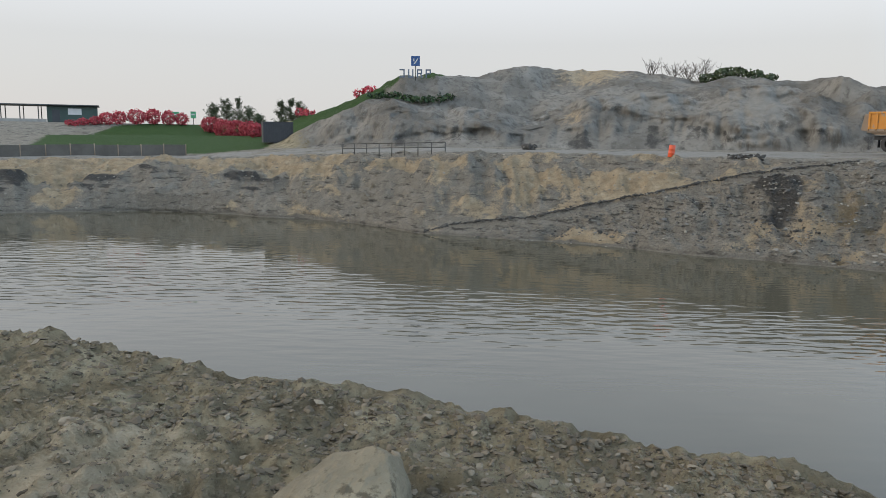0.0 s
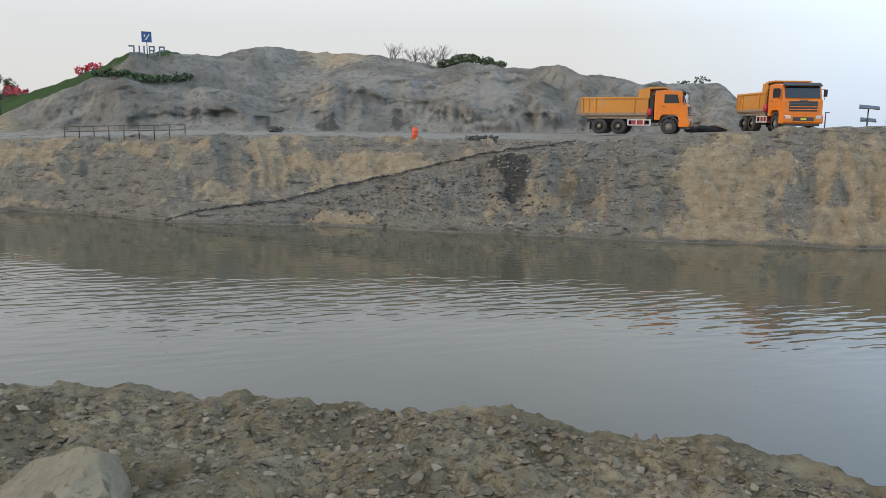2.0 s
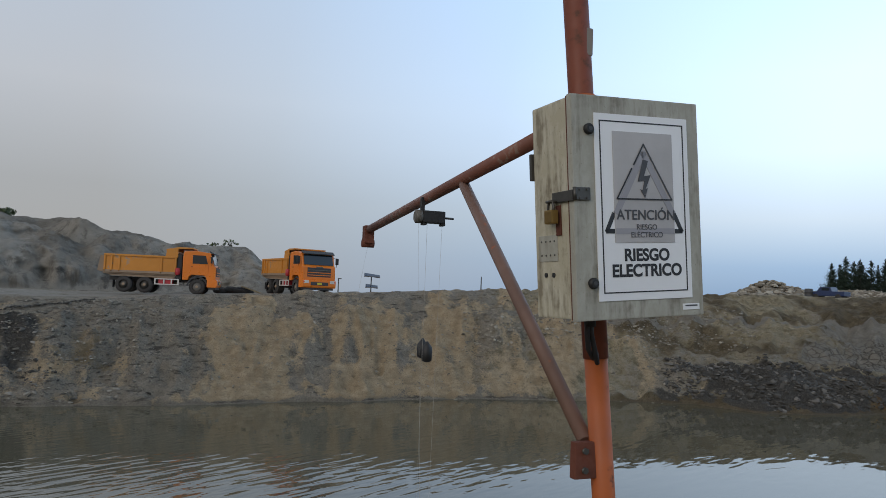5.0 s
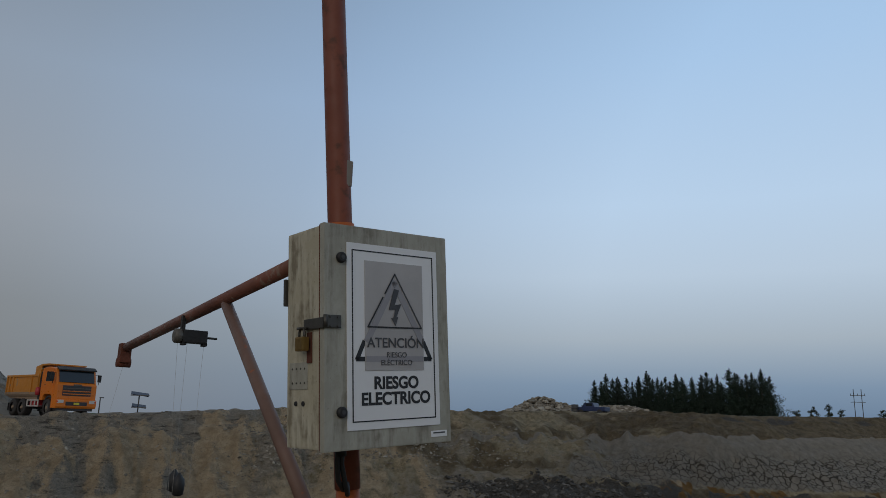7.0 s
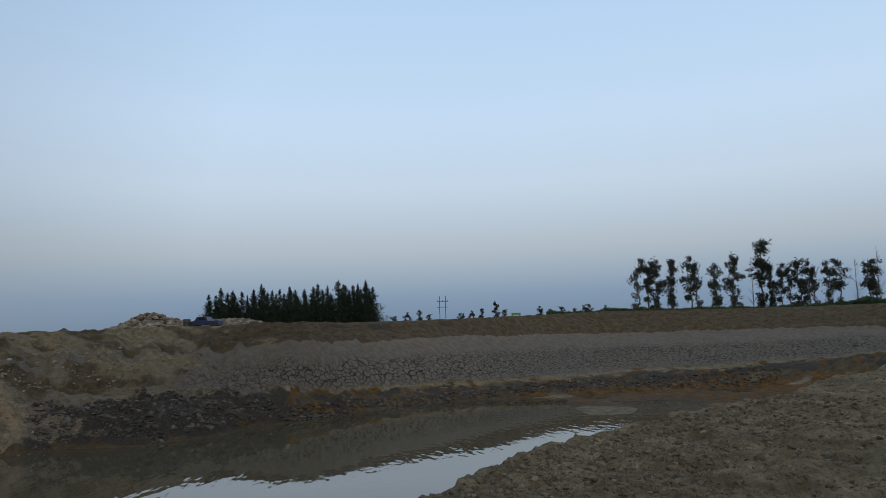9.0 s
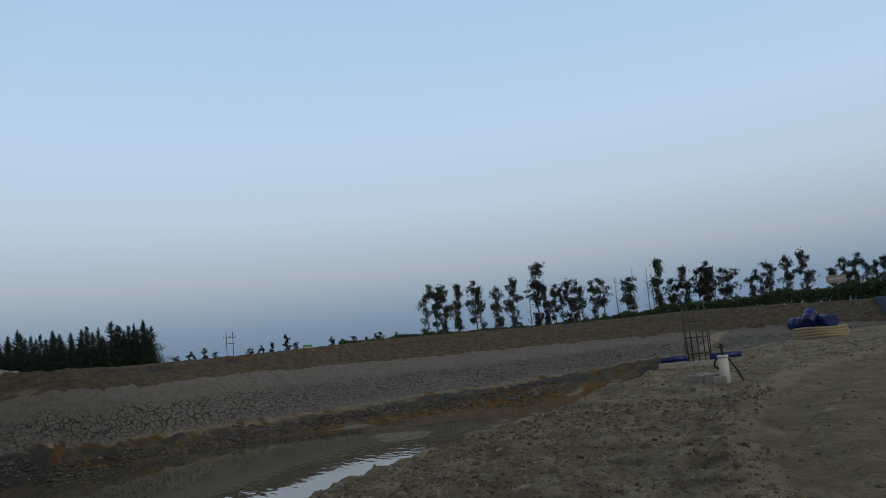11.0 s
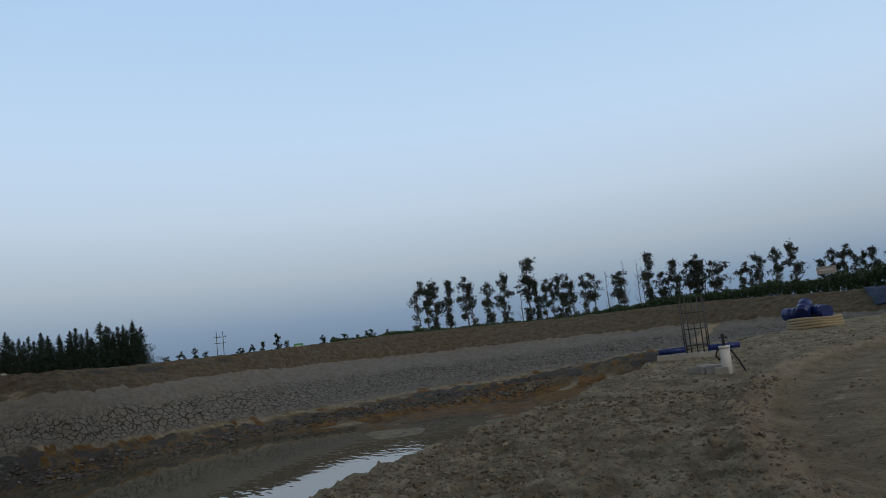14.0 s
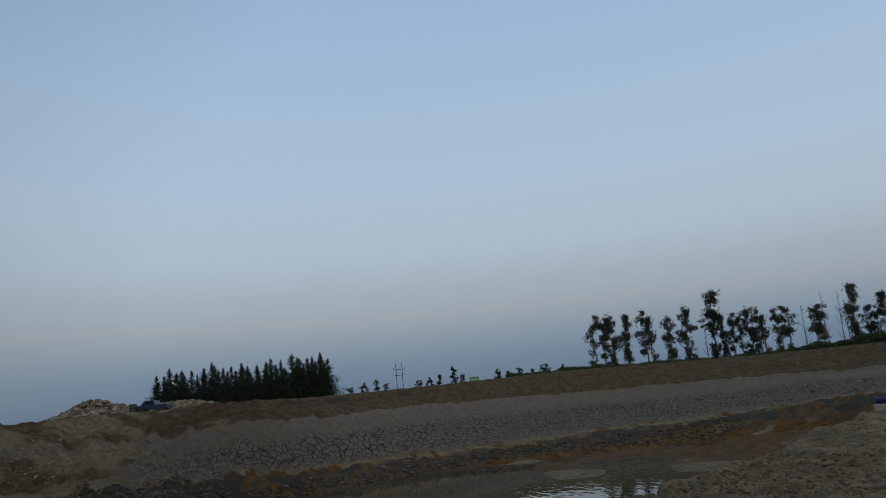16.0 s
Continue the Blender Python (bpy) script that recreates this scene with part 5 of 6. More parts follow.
def eucalyptus(seed, height, width, low, stems=1):
    """An open crown: limbs that rise and droop at the tip, each with several hanging tufts of leaves."""
    rnd = np.random.RandomState(seed)
    root = new("eucalyptus_tree")
    bm = bmesh.new()
    pts = []
    for s in range(stems):
        bx = (s - (stems - 1) / 2) * width * 0.45
        lean = rnd.normal(size=2) * height * 0.02
        steps = np.linspace(0, 0.97, 9)
        tall = height * (1 if s == 0 else rnd.uniform(0.8, 0.95))
        path = [np.array((bx + lean[0] * t, lean[1] * t, tall * t)) + rnd.normal(size=3) * (0.12 * (0 < t < 1), 0.12, 0) for t in steps]
        tube(path, 0.2, 7, bm, taper=[0.014 * height * (1 - 0.85 * t) for t in steps])
        for k in range(int(24 / stems ** 0.5)):
            t = low + (1 - low) * rnd.uniform(0, 1)
            u = t * 8
            a = path[min(7, int(u))] * (1 - u % 1) + path[min(8, int(u) + 1)] * (u % 1)
            ang = rnd.uniform(0, 2 * math.pi)
            shape = math.sin(math.pi * min(1, 0.18 + 0.82 * (1 - (t - low) / (1 - low)) ** 0.8)) ** 0.6
            L = width * 0.5 / stems ** 0.4 * rnd.uniform(0.35, 1.15) * max(0.22, shape)
            out = np.array((math.cos(ang), math.sin(ang), 0))
            b = a + out * L * 0.7 + np.array((0, 0, L * rnd.uniform(0.25, 0.7)))
            c = b + out * L * 0.4 - np.array((0, 0, L * rnd.uniform(0.0, 0.35)))
            tube([a, (a + b) / 2 + rnd.normal(size=3) * 0.05, b, c], 0.04, 4, bm, taper=[0.055, 0.045, 0.03, 0.012])
            for q in np.linspace(0.3, 1, 4):
                p = (a * (1 - q / 0.7) + b * q / 0.7) if q < 0.7 else b + (c - b) * (q - 0.7) / 0.3
                size = height * rnd.uniform(0.010, 0.026)
                n = int(24 * rnd.uniform(0.3, 1.6))
                pts += list(p + rnd.normal(size=(n, 3)) * (size, size, size * 1.3) - np.array((0, 0, size)))
    part("trunk", bm, BARK, root)
    v, f = leaf_cloud(pts, 0.18, 0.03, seed, 0.42)
    mesh_object("crown", v, f, EUC, root)
    return tagged(root, "tall thin eucalyptus with sparse dark clumps of leaves", "tree", "row of trees behind the embankment")


def dead_tree(seed, height):
    """A thin leafless stem with short twigs."""
    rnd = np.random.RandomState(seed)
    root = new("dead_tree")
    bm = tube([(0, 0, 0), (0.1, 0, height * 0.5), (0, 0.1, height)], 0.1, 6, taper=[0.11, 0.07, 0.02])
    part("trunk", bm, TWIG, root)
    twigs = bmesh.new()
    for k in range(26):
        t = rnd.uniform(0.3, 0.97)
        ang, L = rnd.uniform(0, 2 * math.pi), height * 0.11 * (1.15 - t) * rnd.uniform(0.6, 1.4)
        limb(twigs, (0, 0, height * t), (math.cos(ang) * L, math.sin(ang) * L, height * t + L * 1.3), 0.035, 0.012, rnd, 4)
    part("branches", twigs, TWIG, root)
    return tagged(root, "bare dead tree among the eucalyptus row", "tree", "dead trees")


def conifer(seed, height):
    rnd = np.random.RandomState(seed)
    root = new("conifer_tree")
    bm = tube([(0, 0, 0), (0, 0, height * 0.5), (0, 0, height)], 0.2, 7, taper=[0.03 * height / 2, 0.015 * height / 2, 0.02])
    part("trunk", bm, BARK, root)
    pts, sizes = [], []
    for k in range(230):
        t = rnd.uniform(0.0, 0.98)
        L = height * 0.33 * (1 - t) ** 0.95 * rnd.uniform(0.55, 1.3) + 0.05
        ang = rnd.uniform(0, 2 * math.pi)
        for q in np.linspace(0.12, 1, 9):
            base = np.array((math.cos(ang) * L * q, math.sin(ang) * L * q, height * t + L * q * 0.42))
            for j in range(2):
                pts.append(base + rnd.normal(size=3) * 0.24 * (1.1 - t))
                sizes.append(0.40 * (1.12 - t * 0.8) * (1.15 - 0.45 * q))
    v, f = leaf_cloud(pts, 0.4, 0.04, seed, 0.26, sizes)
    mesh_object("crown", v, f, PINE, root)
    return tagged(root, "dense dark green conifer in a windbreak grove", "tree", "grove of conifers")


def put(ob, az, r, turn=0.0, scale=1.0, sink=0.1):
    x, y, z = on_land(az, r, sink)
    ob.matrix_basis = Matrix.Translation((x, y, z)) @ Matrix.Rotation(turn, 4, "Z") @ Matrix.Scale(scale, 4)
    return ob


def scaled_copy(ob, az, r, turn, scale, sink=0.1):
    n = copy_thing(ob, Matrix())
    return put(n, az, r, turn, scale, sink)


rnd = np.random.RandomState(4)
# bearing, height as an angle, kind of crown
TALL = [(113.3, 5.15, 0), (114.3, 5.0, 2), (115.35, 4.9, 1), (116.9, 5.2, 0), (118.4, 4.4, 1), (119.5, 5.0, 2), (121.4, 6.25, 3), (122.0, 4.0, 1), (122.95, 4.3, 0), (123.85, 4.5, 2), (124.6, 4.35, 0), (126.0, 4.5, 4), (128.2, 4.35, 4), (130.4, 5.2, 1), (131.4, 3.9, 4), (132.2, 4.45, 1), (133.4, 4.5, 4), (134.0, 4.75, 0), (135.0, 4.25, 4), (137.0, 3.7, 0), (137.8, 4.1, 2), (139.0, 4.3, 1), (140.2, 4.6, 2), (141.9, 3.3, 3), (142.5, 3.7, 1), (143.5, 4.0, 0), (144.3, 3.3, 2), (144.95, 3.5, 1), (146.0, 3.3, 3), (146.5, 3.6, 1), (147.1, 3.2, 3), (148.9, 2.8, 4), (150.0, 2.95, 1), (153.4, 2.4, 4), (153.9, 2.4, 0)]
kinds = [eucalyptus(20, 10.0, 3.2, 0.22, 2), eucalyptus(21, 10.0, 2.3, 0.25), eucalyptus(22, 10.0, 3.1, 0.2), eucalyptus(23, 10.0, 2.2, 0.22), eucalyptus(24, 10.0, 3.9, 0.34, 2)]
used = set()
for az, el, kind in TALL:
    r = 168 - max(0, az - 128) * 1.2
    az_o = az - 0.2
    h = (1.6 + r * math.tan(radians(el))) - land(*polar(az_o, r))
    if kind not in used:
        used.add(kind)
        put(kinds[kind], az_o, r, kind * 1.3 if kind not in (0, 4) else 0.6, h / 10.0)
    else:
        scaled_copy(kinds[kind], az_o, r, rnd.uniform(0, 6) if kind not in (0, 4) else rnd.uniform(-1, 1) - radians(az), h / 10.0)
for k, (az, el) in enumerate([(127.3, 4.3), (128.6, 5.0), (129.6, 4.9), (129.9, 4.3), (120.8, 4.6)]):
    h = (1.6 + 166 * math.tan(radians(el))) - land(*polar(az, 166))
    put(dead_tree(70 + k, h), az - 0.2, 166, k)
GROVE = [(80.6, 3.3), (81.1, 3.5), (81.6, 3.9), (82.3, 3.7), (83.0, 3.6), (83.7, 3.9), (84.3, 4.25), (85.0, 3.8), (85.7, 3.9), (86.3, 4.0), (86.9, 3.7), (87.5, 3.95), (88.1, 3.8), (88.7, 4.1), (89.3, 3.9), (90.0, 4.4), (90.6, 3.9), (91.1, 4.1), (91.6, 4.2), (92.1, 4.4), (92.7, 3.7)]
pines = [conifer(40 + k, 12.0) for k in range(4)]
count = 0
for row in range(3):
    for az, el in GROVE:
        az_o, r = az + 0.02 + row * 0.25 + rnd.uniform(-0.2, 0.2), 250 + row * 9
        if az_o > 92.9:
            continue
        h = (1.6 + r * math.tan(radians(el - 0.4 * row + rnd.uniform(-0.25, 0.1)))) - land(*polar(az_o, r))
        if count < 4:
            put(pines[count], az_o, r, count, h / 12.0)
        else:
            grown = scaled_copy(pines[count % 4], az_o, r, rnd.uniform(0, 6), h / 12.0)
            wide = rnd.uniform(0.7, 1.25)
            grown.matrix_basis = grown.matrix_basis @ Matrix.Diagonal((wide, wide, 1, 1))
        count += 1
for az, el in [(94.3, 1.5), (95.3, 1.7), (96.2, 1.8), (97.0, 1.5), (99.4, 1.6), (100.2, 1.7), (101.0, 1.8), (102.1, 2.3), (102.8, 1.7), (105.5, 1.9), (106.2, 1.6), (107.0, 1.8), (108.0, 1.7), (109.0, 2.0), (110.3, 1.8)]:
    r = 290
    h = (1.6 + r * math.tan(radians(el))) - land(*polar(az, r))
    tagged(scaled_copy(kinds[int(az) % 5], az, r, rnd.uniform(0, 6), h / 10.0), "small distant tree behind the embankment", "tree", "distant trees")


def hedge():
    """Dense scrub along the top of the embankment, taller towards its end."""
    r_ = np.random.RandomState(9)
    pts = []
    for az in np.arange(106, 160, 0.09):
        rr, rz = along(RIM, np.array([az]))
        tall = 0.7 + 1.7 * smooth(118, 150, az) + 0.35 * float(fbm(np.array([az]), np.array([0.0]), 1.5, 3, 5)[0])
        r = float(rr[0]) + 7 + 4 * (1 - smooth(125, 150, az))
        x, y = polar(az, r)
        z0 = land(x, y)
        for k in range(int(38 + 24 * tall)):
            d = r_.uniform(-1.6, 2.6)
            xx, yy = polar(az + r_.uniform(-0.06, 0.06), r + d)
            pts.append((xx, yy, z0 - 0.1 + max(0.05, tall) * r_.uniform(0, 1) ** 0.6 * (1 - 0.1 * abs(d))))
    v, f = leaf_cloud(pts, 0.18, 0.06, 3, 0.45)
    return tagged(mesh_object("hedge", v, f, HEDGE), "dense dark green scrub along the embankment top", "hedge", kind="stuff")


hedge()


# ---- loose stones ----
def stones(name, spots, mat, label, seed, squash=0.55, kind="stuff"):
    """Angular lumps at (x, y, z, size), joined."""
    rnd_ = np.random.RandomState(seed)
    ico = bmesh.new()
    bmesh.ops.create_icosphere(ico, subdivisions=1, radius=1)
    base = np.array([v.co for v in ico.verts])
    tri = np.array([[v.index for v in f.verts] for f in ico.faces])
    ico.free()
    n, nv = len(spots), len(base)
    spots = np.array(spots)
    V = base[None] * (1 + rnd_.uniform(-0.38, 0.38, (n, nv, 1)))
    V = V * np.stack([rnd_.uniform(0.7, 1.3, n), rnd_.uniform(0.6, 1.1, n), rnd_.uniform(squash * 0.5, squash * 1.3, n)], -1)[:, None, :]
    a, b = rnd_.uniform(0, 2 * math.pi, n), rnd_.normal(0, 0.35, n)
    x, y, z = V[..., 0], V[..., 1], V[..., 2]
    x, z = x * np.cos(b)[:, None] + z * np.sin(b)[:, None], -x * np.sin(b)[:, None] + z * np.cos(b)[:, None]
    x, y = x * np.cos(a)[:, None] - y * np.sin(a)[:, None], x * np.sin(a)[:, None] + y * np.cos(a)[:, None]
    V = np.stack([x, y, z], -1) * spots[:, None, 3:4] + spots[:, None, :3]
    F = (tri[None] + (np.arange(n) * nv)[:, None, None]).reshape(-1, 3)
    ob = mesh_object(name, V.reshape(-1, 3).tolist(), F.tolist(), mat)
    return tagged(ob, label, name.replace("_", " "), kind=kind)


def scatter_near(n, seed, lo, hi, far, az0, az1):
    r_ = np.random.RandomState(seed)
    out = []
    while len(out) < n:
        az = r_.uniform(az0, az1)
        er = float(along(EDGE, np.array([az]))[0][0])
        r = 1.6 + (min(er * 0.99, far) - 1.6) * math.sqrt(r_.uniform(0, 1))
        x, y = polar(az, r)
        if az > 112 and -8 < math.hypot(x + 11.36, y + 27.05) - 27.75 < -0.3 and r_.uniform() < 0.93:
            continue
        s = lo * (hi / lo) ** (r_.uniform(0, 1) ** 3.0) * (1 + 0.04 * r)
        out.append((x, y, land(x, y) + s * 0.12, s))
    return out


stones("soil_clods", scatter_near(12000, 1, 0.006, 0.032, 9, -36, 60), PEBBLE, "brown-grey clods and gravel strewn over the near bank", 2, 0.4)
stones("gravel", scatter_near(6000, 3, 0.008, 0.035, 34, 85, 158) + scatter_near(15000, 17, 0.006, 0.042, 16, 85, 158), PEBBLE, "loose gravel and clods on the trodden bank", 4)


def scatter_bank(n, seed, az0, az1, s0, s1, lo, hi):
    r_ = np.random.RandomState(seed)
    out = []
    for k in range(n):
        az = r_.uniform(az0, az1)
        sr, rr = float(along(SHORE, np.array([az]))[0][0]), float(along(RIM, np.array([az]))[0][0])
        r = sr + (rr - sr) * r_.uniform(s0, s1)
        s = lo * (hi / lo) ** (r_.uniform(0, 1) ** 2.5)
        x, y = polar(az, r)
        out.append((x, y, land(x, y) + 0.1 * s, s))
    return out


stones("bank_stones", scatter_bank(4200, 5, -34, 72, 0.0, 1.0, 0.035, 0.12) + scatter_bank(1100, 6, 55, 76, 0.35, 0.7, 0.06, 0.17), BANK_STONE, "grey and buff stones strewn over the far bank", 6)
stones("dark_spoil", scatter_bank(1300, 7, 70, 83, 0.02, 0.22, 0.07, 0.25) + scatter_bank(260, 8, 8, 27, 0.05, 0.5, 0.05, 0.16) + scatter_bank(90, 9, 21.6, 25, 0.15, 0.7, 0.06, 0.17) + scatter_bank(2200, 10, 80, 122, 0.02, 0.125, 0.07, 0.26), DARK_STONE, "black lumps of dug-out clay on the bank", 8)


def below_ramp(n, seed):
    r_ = np.random.RandomState(seed)
    out = []
    while len(out) < n:
        az = r_.uniform(2, 33)
        t = r_.uniform(0, 1)
        if t > min(1, (az + 2.4) / 31.0) - 0.03 or (7 < az < 13.5 and t < 0.13 - 0.008 * abs(az - 10)):
            continue
        sr, rr = float(along(SHORE, np.array([az]))[0][0]), float(along(RIM, np.array([az]))[0][0])
        x, y = polar(az, sr + (rr - sr) * t)
        s = 0.05 * 3.2 ** (r_.uniform(0, 1) ** 2)
        out.append((x, y, land(x, y) + 0.05 * s, s))
    return out


stones("broken_blocks", below_ramp(1500, 14), MID_STONE, "grey broken blocks below the ramp edge", 15, 0.4)


def shade_line():
    """Dark lumps that stand for undercut shade along the ramp edge that climbs the far bank."""
    r_ = np.random.RandomState(12)
    out = []
    for k in range(1100):
        az = r_.uniform(-2, 28.5)
        f = (az + 2.4) / 31.0 + r_.normal() * 0.0035
        sr, rr = float(along(SHORE, np.array([az]))[0][0]), float(along(RIM, np.array([az]))[0][0])
        x, y = polar(az, sr + (rr - sr) * min(1, f))
        s = r_.uniform(0.03, 0.07) * (1 + 1.2 * max(0, math.sin(az * 2.3) * math.sin(az * 5.1)))
        out.append((x, y, land(x, y) + 0.02, s))
    return stones("undercut_shade", out, DARK_STONE, "line of dark lumps standing for undercut shade along the ramp edge", 13)


shade_line()


def boulder(name, at, size, mat, label, seed, turn=0.0):
    rnd_ = np.random.RandomState(seed)
    bm = bmesh.new()
    bmesh.ops.create_icosphere(bm, subdivisions=4, radius=1)
    planes = [(Vector(rnd_.normal(size=3)).normalized(), rnd_.uniform(0.5, 0.82)) for k in range(10)]
    for v in bm.verts:
        for n, d in planes:
            over = v.co.dot(n) - d
            if over > 0:
                v.co -= n * over * 0.985
        v.co *= 1 + 0.03 * noise.noise(v.co * 3.0) + 0.02 * noise.noise(v.co * 9.0)
    bmesh.ops.transform(bm, matrix=Matrix.Diagonal((*size, 1)), verts=bm.verts)
    ob = part(name, bm, mat)
    x, y = at
    ob.matrix_basis = Matrix.Translation((x, y, land(x, y) + size[2] * 0.25)) @ Matrix.Rotation(turn, 4, "Z")
    return tagged(ob, label, "rock")


def big_boulder():
    """A wedge-shaped block with sharp, chipped edges."""
    corners = [(-0.80, 3.0, -0.1), (-0.76, 3.28, -0.1), (-0.5, 2.78, -0.1), (-0.18, 2.83, -0.1), (-0.14, 3.2, -0.1), (-0.4, 3.42, -0.1), (-0.77, 3.03, 0.05), (-0.62, 2.93, 0.11), (-0.52, 3.22, 0.18), (-0.33, 3.16, 0.235), (-0.26, 3.07, 0.235), (-0.22, 2.9, 0.12), (-0.45, 2.82, 0.085), (-0.20, 3.2, 0.16)]
    c = Vector((-0.46, 3.08, 0.0))
    bm = bmesh.new()
    for p in corners:
        bm.verts.new(Vector(p) - c)
    hull = bmesh.ops.convex_hull(bm, input=bm.verts)
    bmesh.ops.delete(bm, geom=[g for g in hull["geom_interior"] if isinstance(g, bmesh.types.BMVert)], context="VERTS")
    bmesh.ops.bevel(bm, geom=bm.edges[:], offset=0.006, segments=1, affect="EDGES")
    bmesh.ops.triangulate(bm, faces=bm.faces)
    for k in range(3):
        bmesh.ops.subdivide_edges(bm, edges=[e for e in bm.edges if e.calc_length() > 0.035], cuts=1)
        bmesh.ops.triangulate(bm, faces=bm.faces)
    for v in bm.verts:
        v.co += v.co.normalized() * (0.009 * noise.noise(v.co * 8.0) + 0.007 * noise.noise(v.co * 30.0))
    ob = part("boulder", bm, ROCK)
    ob.matrix_basis = Matrix.Translation(c)
    return tagged(ob, "pale buff angular boulder on the near bank", "rock")


big_boulder()
def chipped_rock(name, at, size, mat, label, seed, turn=0.0):
    """A sharp-edged stone from the hull of scattered corners."""
    r_ = np.random.RandomState(seed)
    bm = bmesh.new()
    for p in r_.normal(size=(13, 3)):
        bm.verts.new(Vector(p / np.linalg.norm(p) * r_.uniform(0.75, 1.0)) * Vector(size).length / 1.7)
    hull = bmesh.ops.convex_hull(bm, input=bm.verts)
    bmesh.ops.delete(bm, geom=[g for g in hull["geom_interior"] if isinstance(g, bmesh.types.BMVert)], context="VERTS")
    bmesh.ops.transform(bm, matrix=Matrix.Diagonal((*(s / Vector(size).length * 1.7 for s in size), 1)), verts=bm.verts)
    bmesh.ops.bevel(bm, geom=bm.edges[:], offset=min(size) * 0.06, segments=2, affect="EDGES")
    ob = part(name, bm, mat)
    ob.matrix_basis = Matrix.Translation((*at, land(*at) + size[2] * 0.25)) @ Matrix.Rotation(turn, 4, "Z")
    return tagged(ob, label, "rock")


chipped_rock("rock", (7.73, -6.33), (0.15, 0.11, 0.10), ROCK, "small buff rock beside the dirt track", 9, 0.8)
x, y, z = on_land(4.0, 4.72)
clod = boulder("dark_clod", (x, y), (0.09, 0.07, 0.075), DARK_STONE, "dark upright clod on the bank edge", 5)
stick = part("broken_branch", tube([(0, 0, 0), (0.06, 0.01, 0.035), (0.13, 0.0, 0.055), (0.2, 0.01, 0.10)], 0.014, 7, taper=[0.016, 0.015, 0.011, 0.006]), BARK)
stick.matrix_basis = Matrix.Translation((x - 0.30, y - 0.02, z + 0.01))
tagged(stick, "short broken branch lying on the bank edge", "branch")
bag = part("white_sack", box((0.55, 0.35, 0.22), (0, 0, 0.08), 0.09, segs=3), WHITE)
bag.matrix_basis = Matrix.Translation((25.34, 25.94, land(25.34, 25.94))) @ pose(0, 0, 0, 20, 10, 30)
tagged(bag, "white plastic sack lying on the far bank", "sack")
flag = boulder("dark_slab", (32.6, 10.75), (0.55, 0.3, 0.2), DARK_STONE, "dark stone slab stuck in the far bank", 15, 0.4)


# ---- the bank road and the hill ----
def railing():
    """Steel railing along the road edge."""
    first, last = Vector(on_land(-8.2, 57.6)), Vector(on_land(-0.4, 52.6))
    ends = [first.lerp(last, k / 8) for k in range(9)]
    o = Vector(ends[0])
    root = empty("railing", Matrix.Translation(o), "dark steel railing along the bank road", "railing")
    for e in ends:
        p = Vector(e) - o
        part("post", tube([p - Vector((0, 0, 0.2)), p + Vector((0, 0, 0.78))], 0.035, 8), STEEL, root)
    for h in (0.42, 0.76):
        for a, b in zip(ends, ends[1:]):
            part("rail", tube([Vector(a) - o + Vector((0, 0, h)), Vector(b) - o + Vector((0, 0, h))], 0.03, 8), STEEL, root)


railing()


def drum(name, at, r, h, mat, label, cat, lean=(0, 0, 0), group=""):
    prof = [(0.0, 0.96), (0.02, 1.0), (0.32, 0.99), (0.335, 1.03), (0.35, 0.99), (0.65, 0.99), (0.665, 1.03), (0.68, 0.99), (0.97, 1.0), (1.0, 0.93)]
    root = empty(name, Matrix.Translation(at) @ pose(0, 0, 0, *lean), label, cat, group)
    part("shell", tube([(0, 0, h * a) for a, b in prof], r, 24, taper=[r * b for a, b in prof]), mat, root)
    for q in (-0.5, 0.5):
        part("bung", tube([(q * r, 0, h - 0.01), (q * r, 0, h + 0.02)], r * 0.12, 10), mat, root)
    return root


x, y, z = on_land(16.35, 47.3)
drum("road_drum", (x, y, z - 0.02), 0.19, 0.72, ORANGE_PLASTIC, "orange plastic marker drum at the road edge", "drum", (0, 6, 0))


def tyre_ring(name, m, R, r, label, group=""):
    bm = bmesh.new()
    n, k = 28, 10
    rings = []
    for i in range(n):
        a = 2 * math.pi * i / n
        rings.append([bm.verts.new(((R + r * math.cos(b)) * math.cos(a), (R + r * math.cos(b)) * math.sin(a), r * math.sin(b) * 1.2)) for b in (2 * math.pi * j / k for j in range(k))])
    for i in range(n):
        for j in range(k):
            bm.faces.new((rings[i][j], rings[(i + 1) % n][j], rings[(i + 1) % n][(j + 1) % k], rings[i][(j + 1) % k])).smooth = True
    ob = part(name, bm, TYRE)
    ob.matrix_basis = m
    return tagged(ob, label, "tyre", group)


for az, r, R in ((37.0, 59, 0.62), (37.9, 58.6, 0.66), (38.5, 58.8, 0.5)):
    x, y, z = on_land(az, r)
    tyre_ring("old_tyre", Matrix.Translation((x, y, z + 0.2)) @ pose(0, 0, 0, 8, 4, 0), R, 0.2, "old black truck tyre lying on the road", "old tyres")
x, y, z = on_land(38.9, 58.2)
plank = part("timber", box((1.6, 0.2, 0.1), (0, 0, 0.3), 0.01), ROPE)
plank.matrix_basis = Matrix.Translation((x, y, z)) @ pose(0, 0, 0, 0, 18, -40)
tagged(plank, "pale timber leaning on the tyres", "timber")


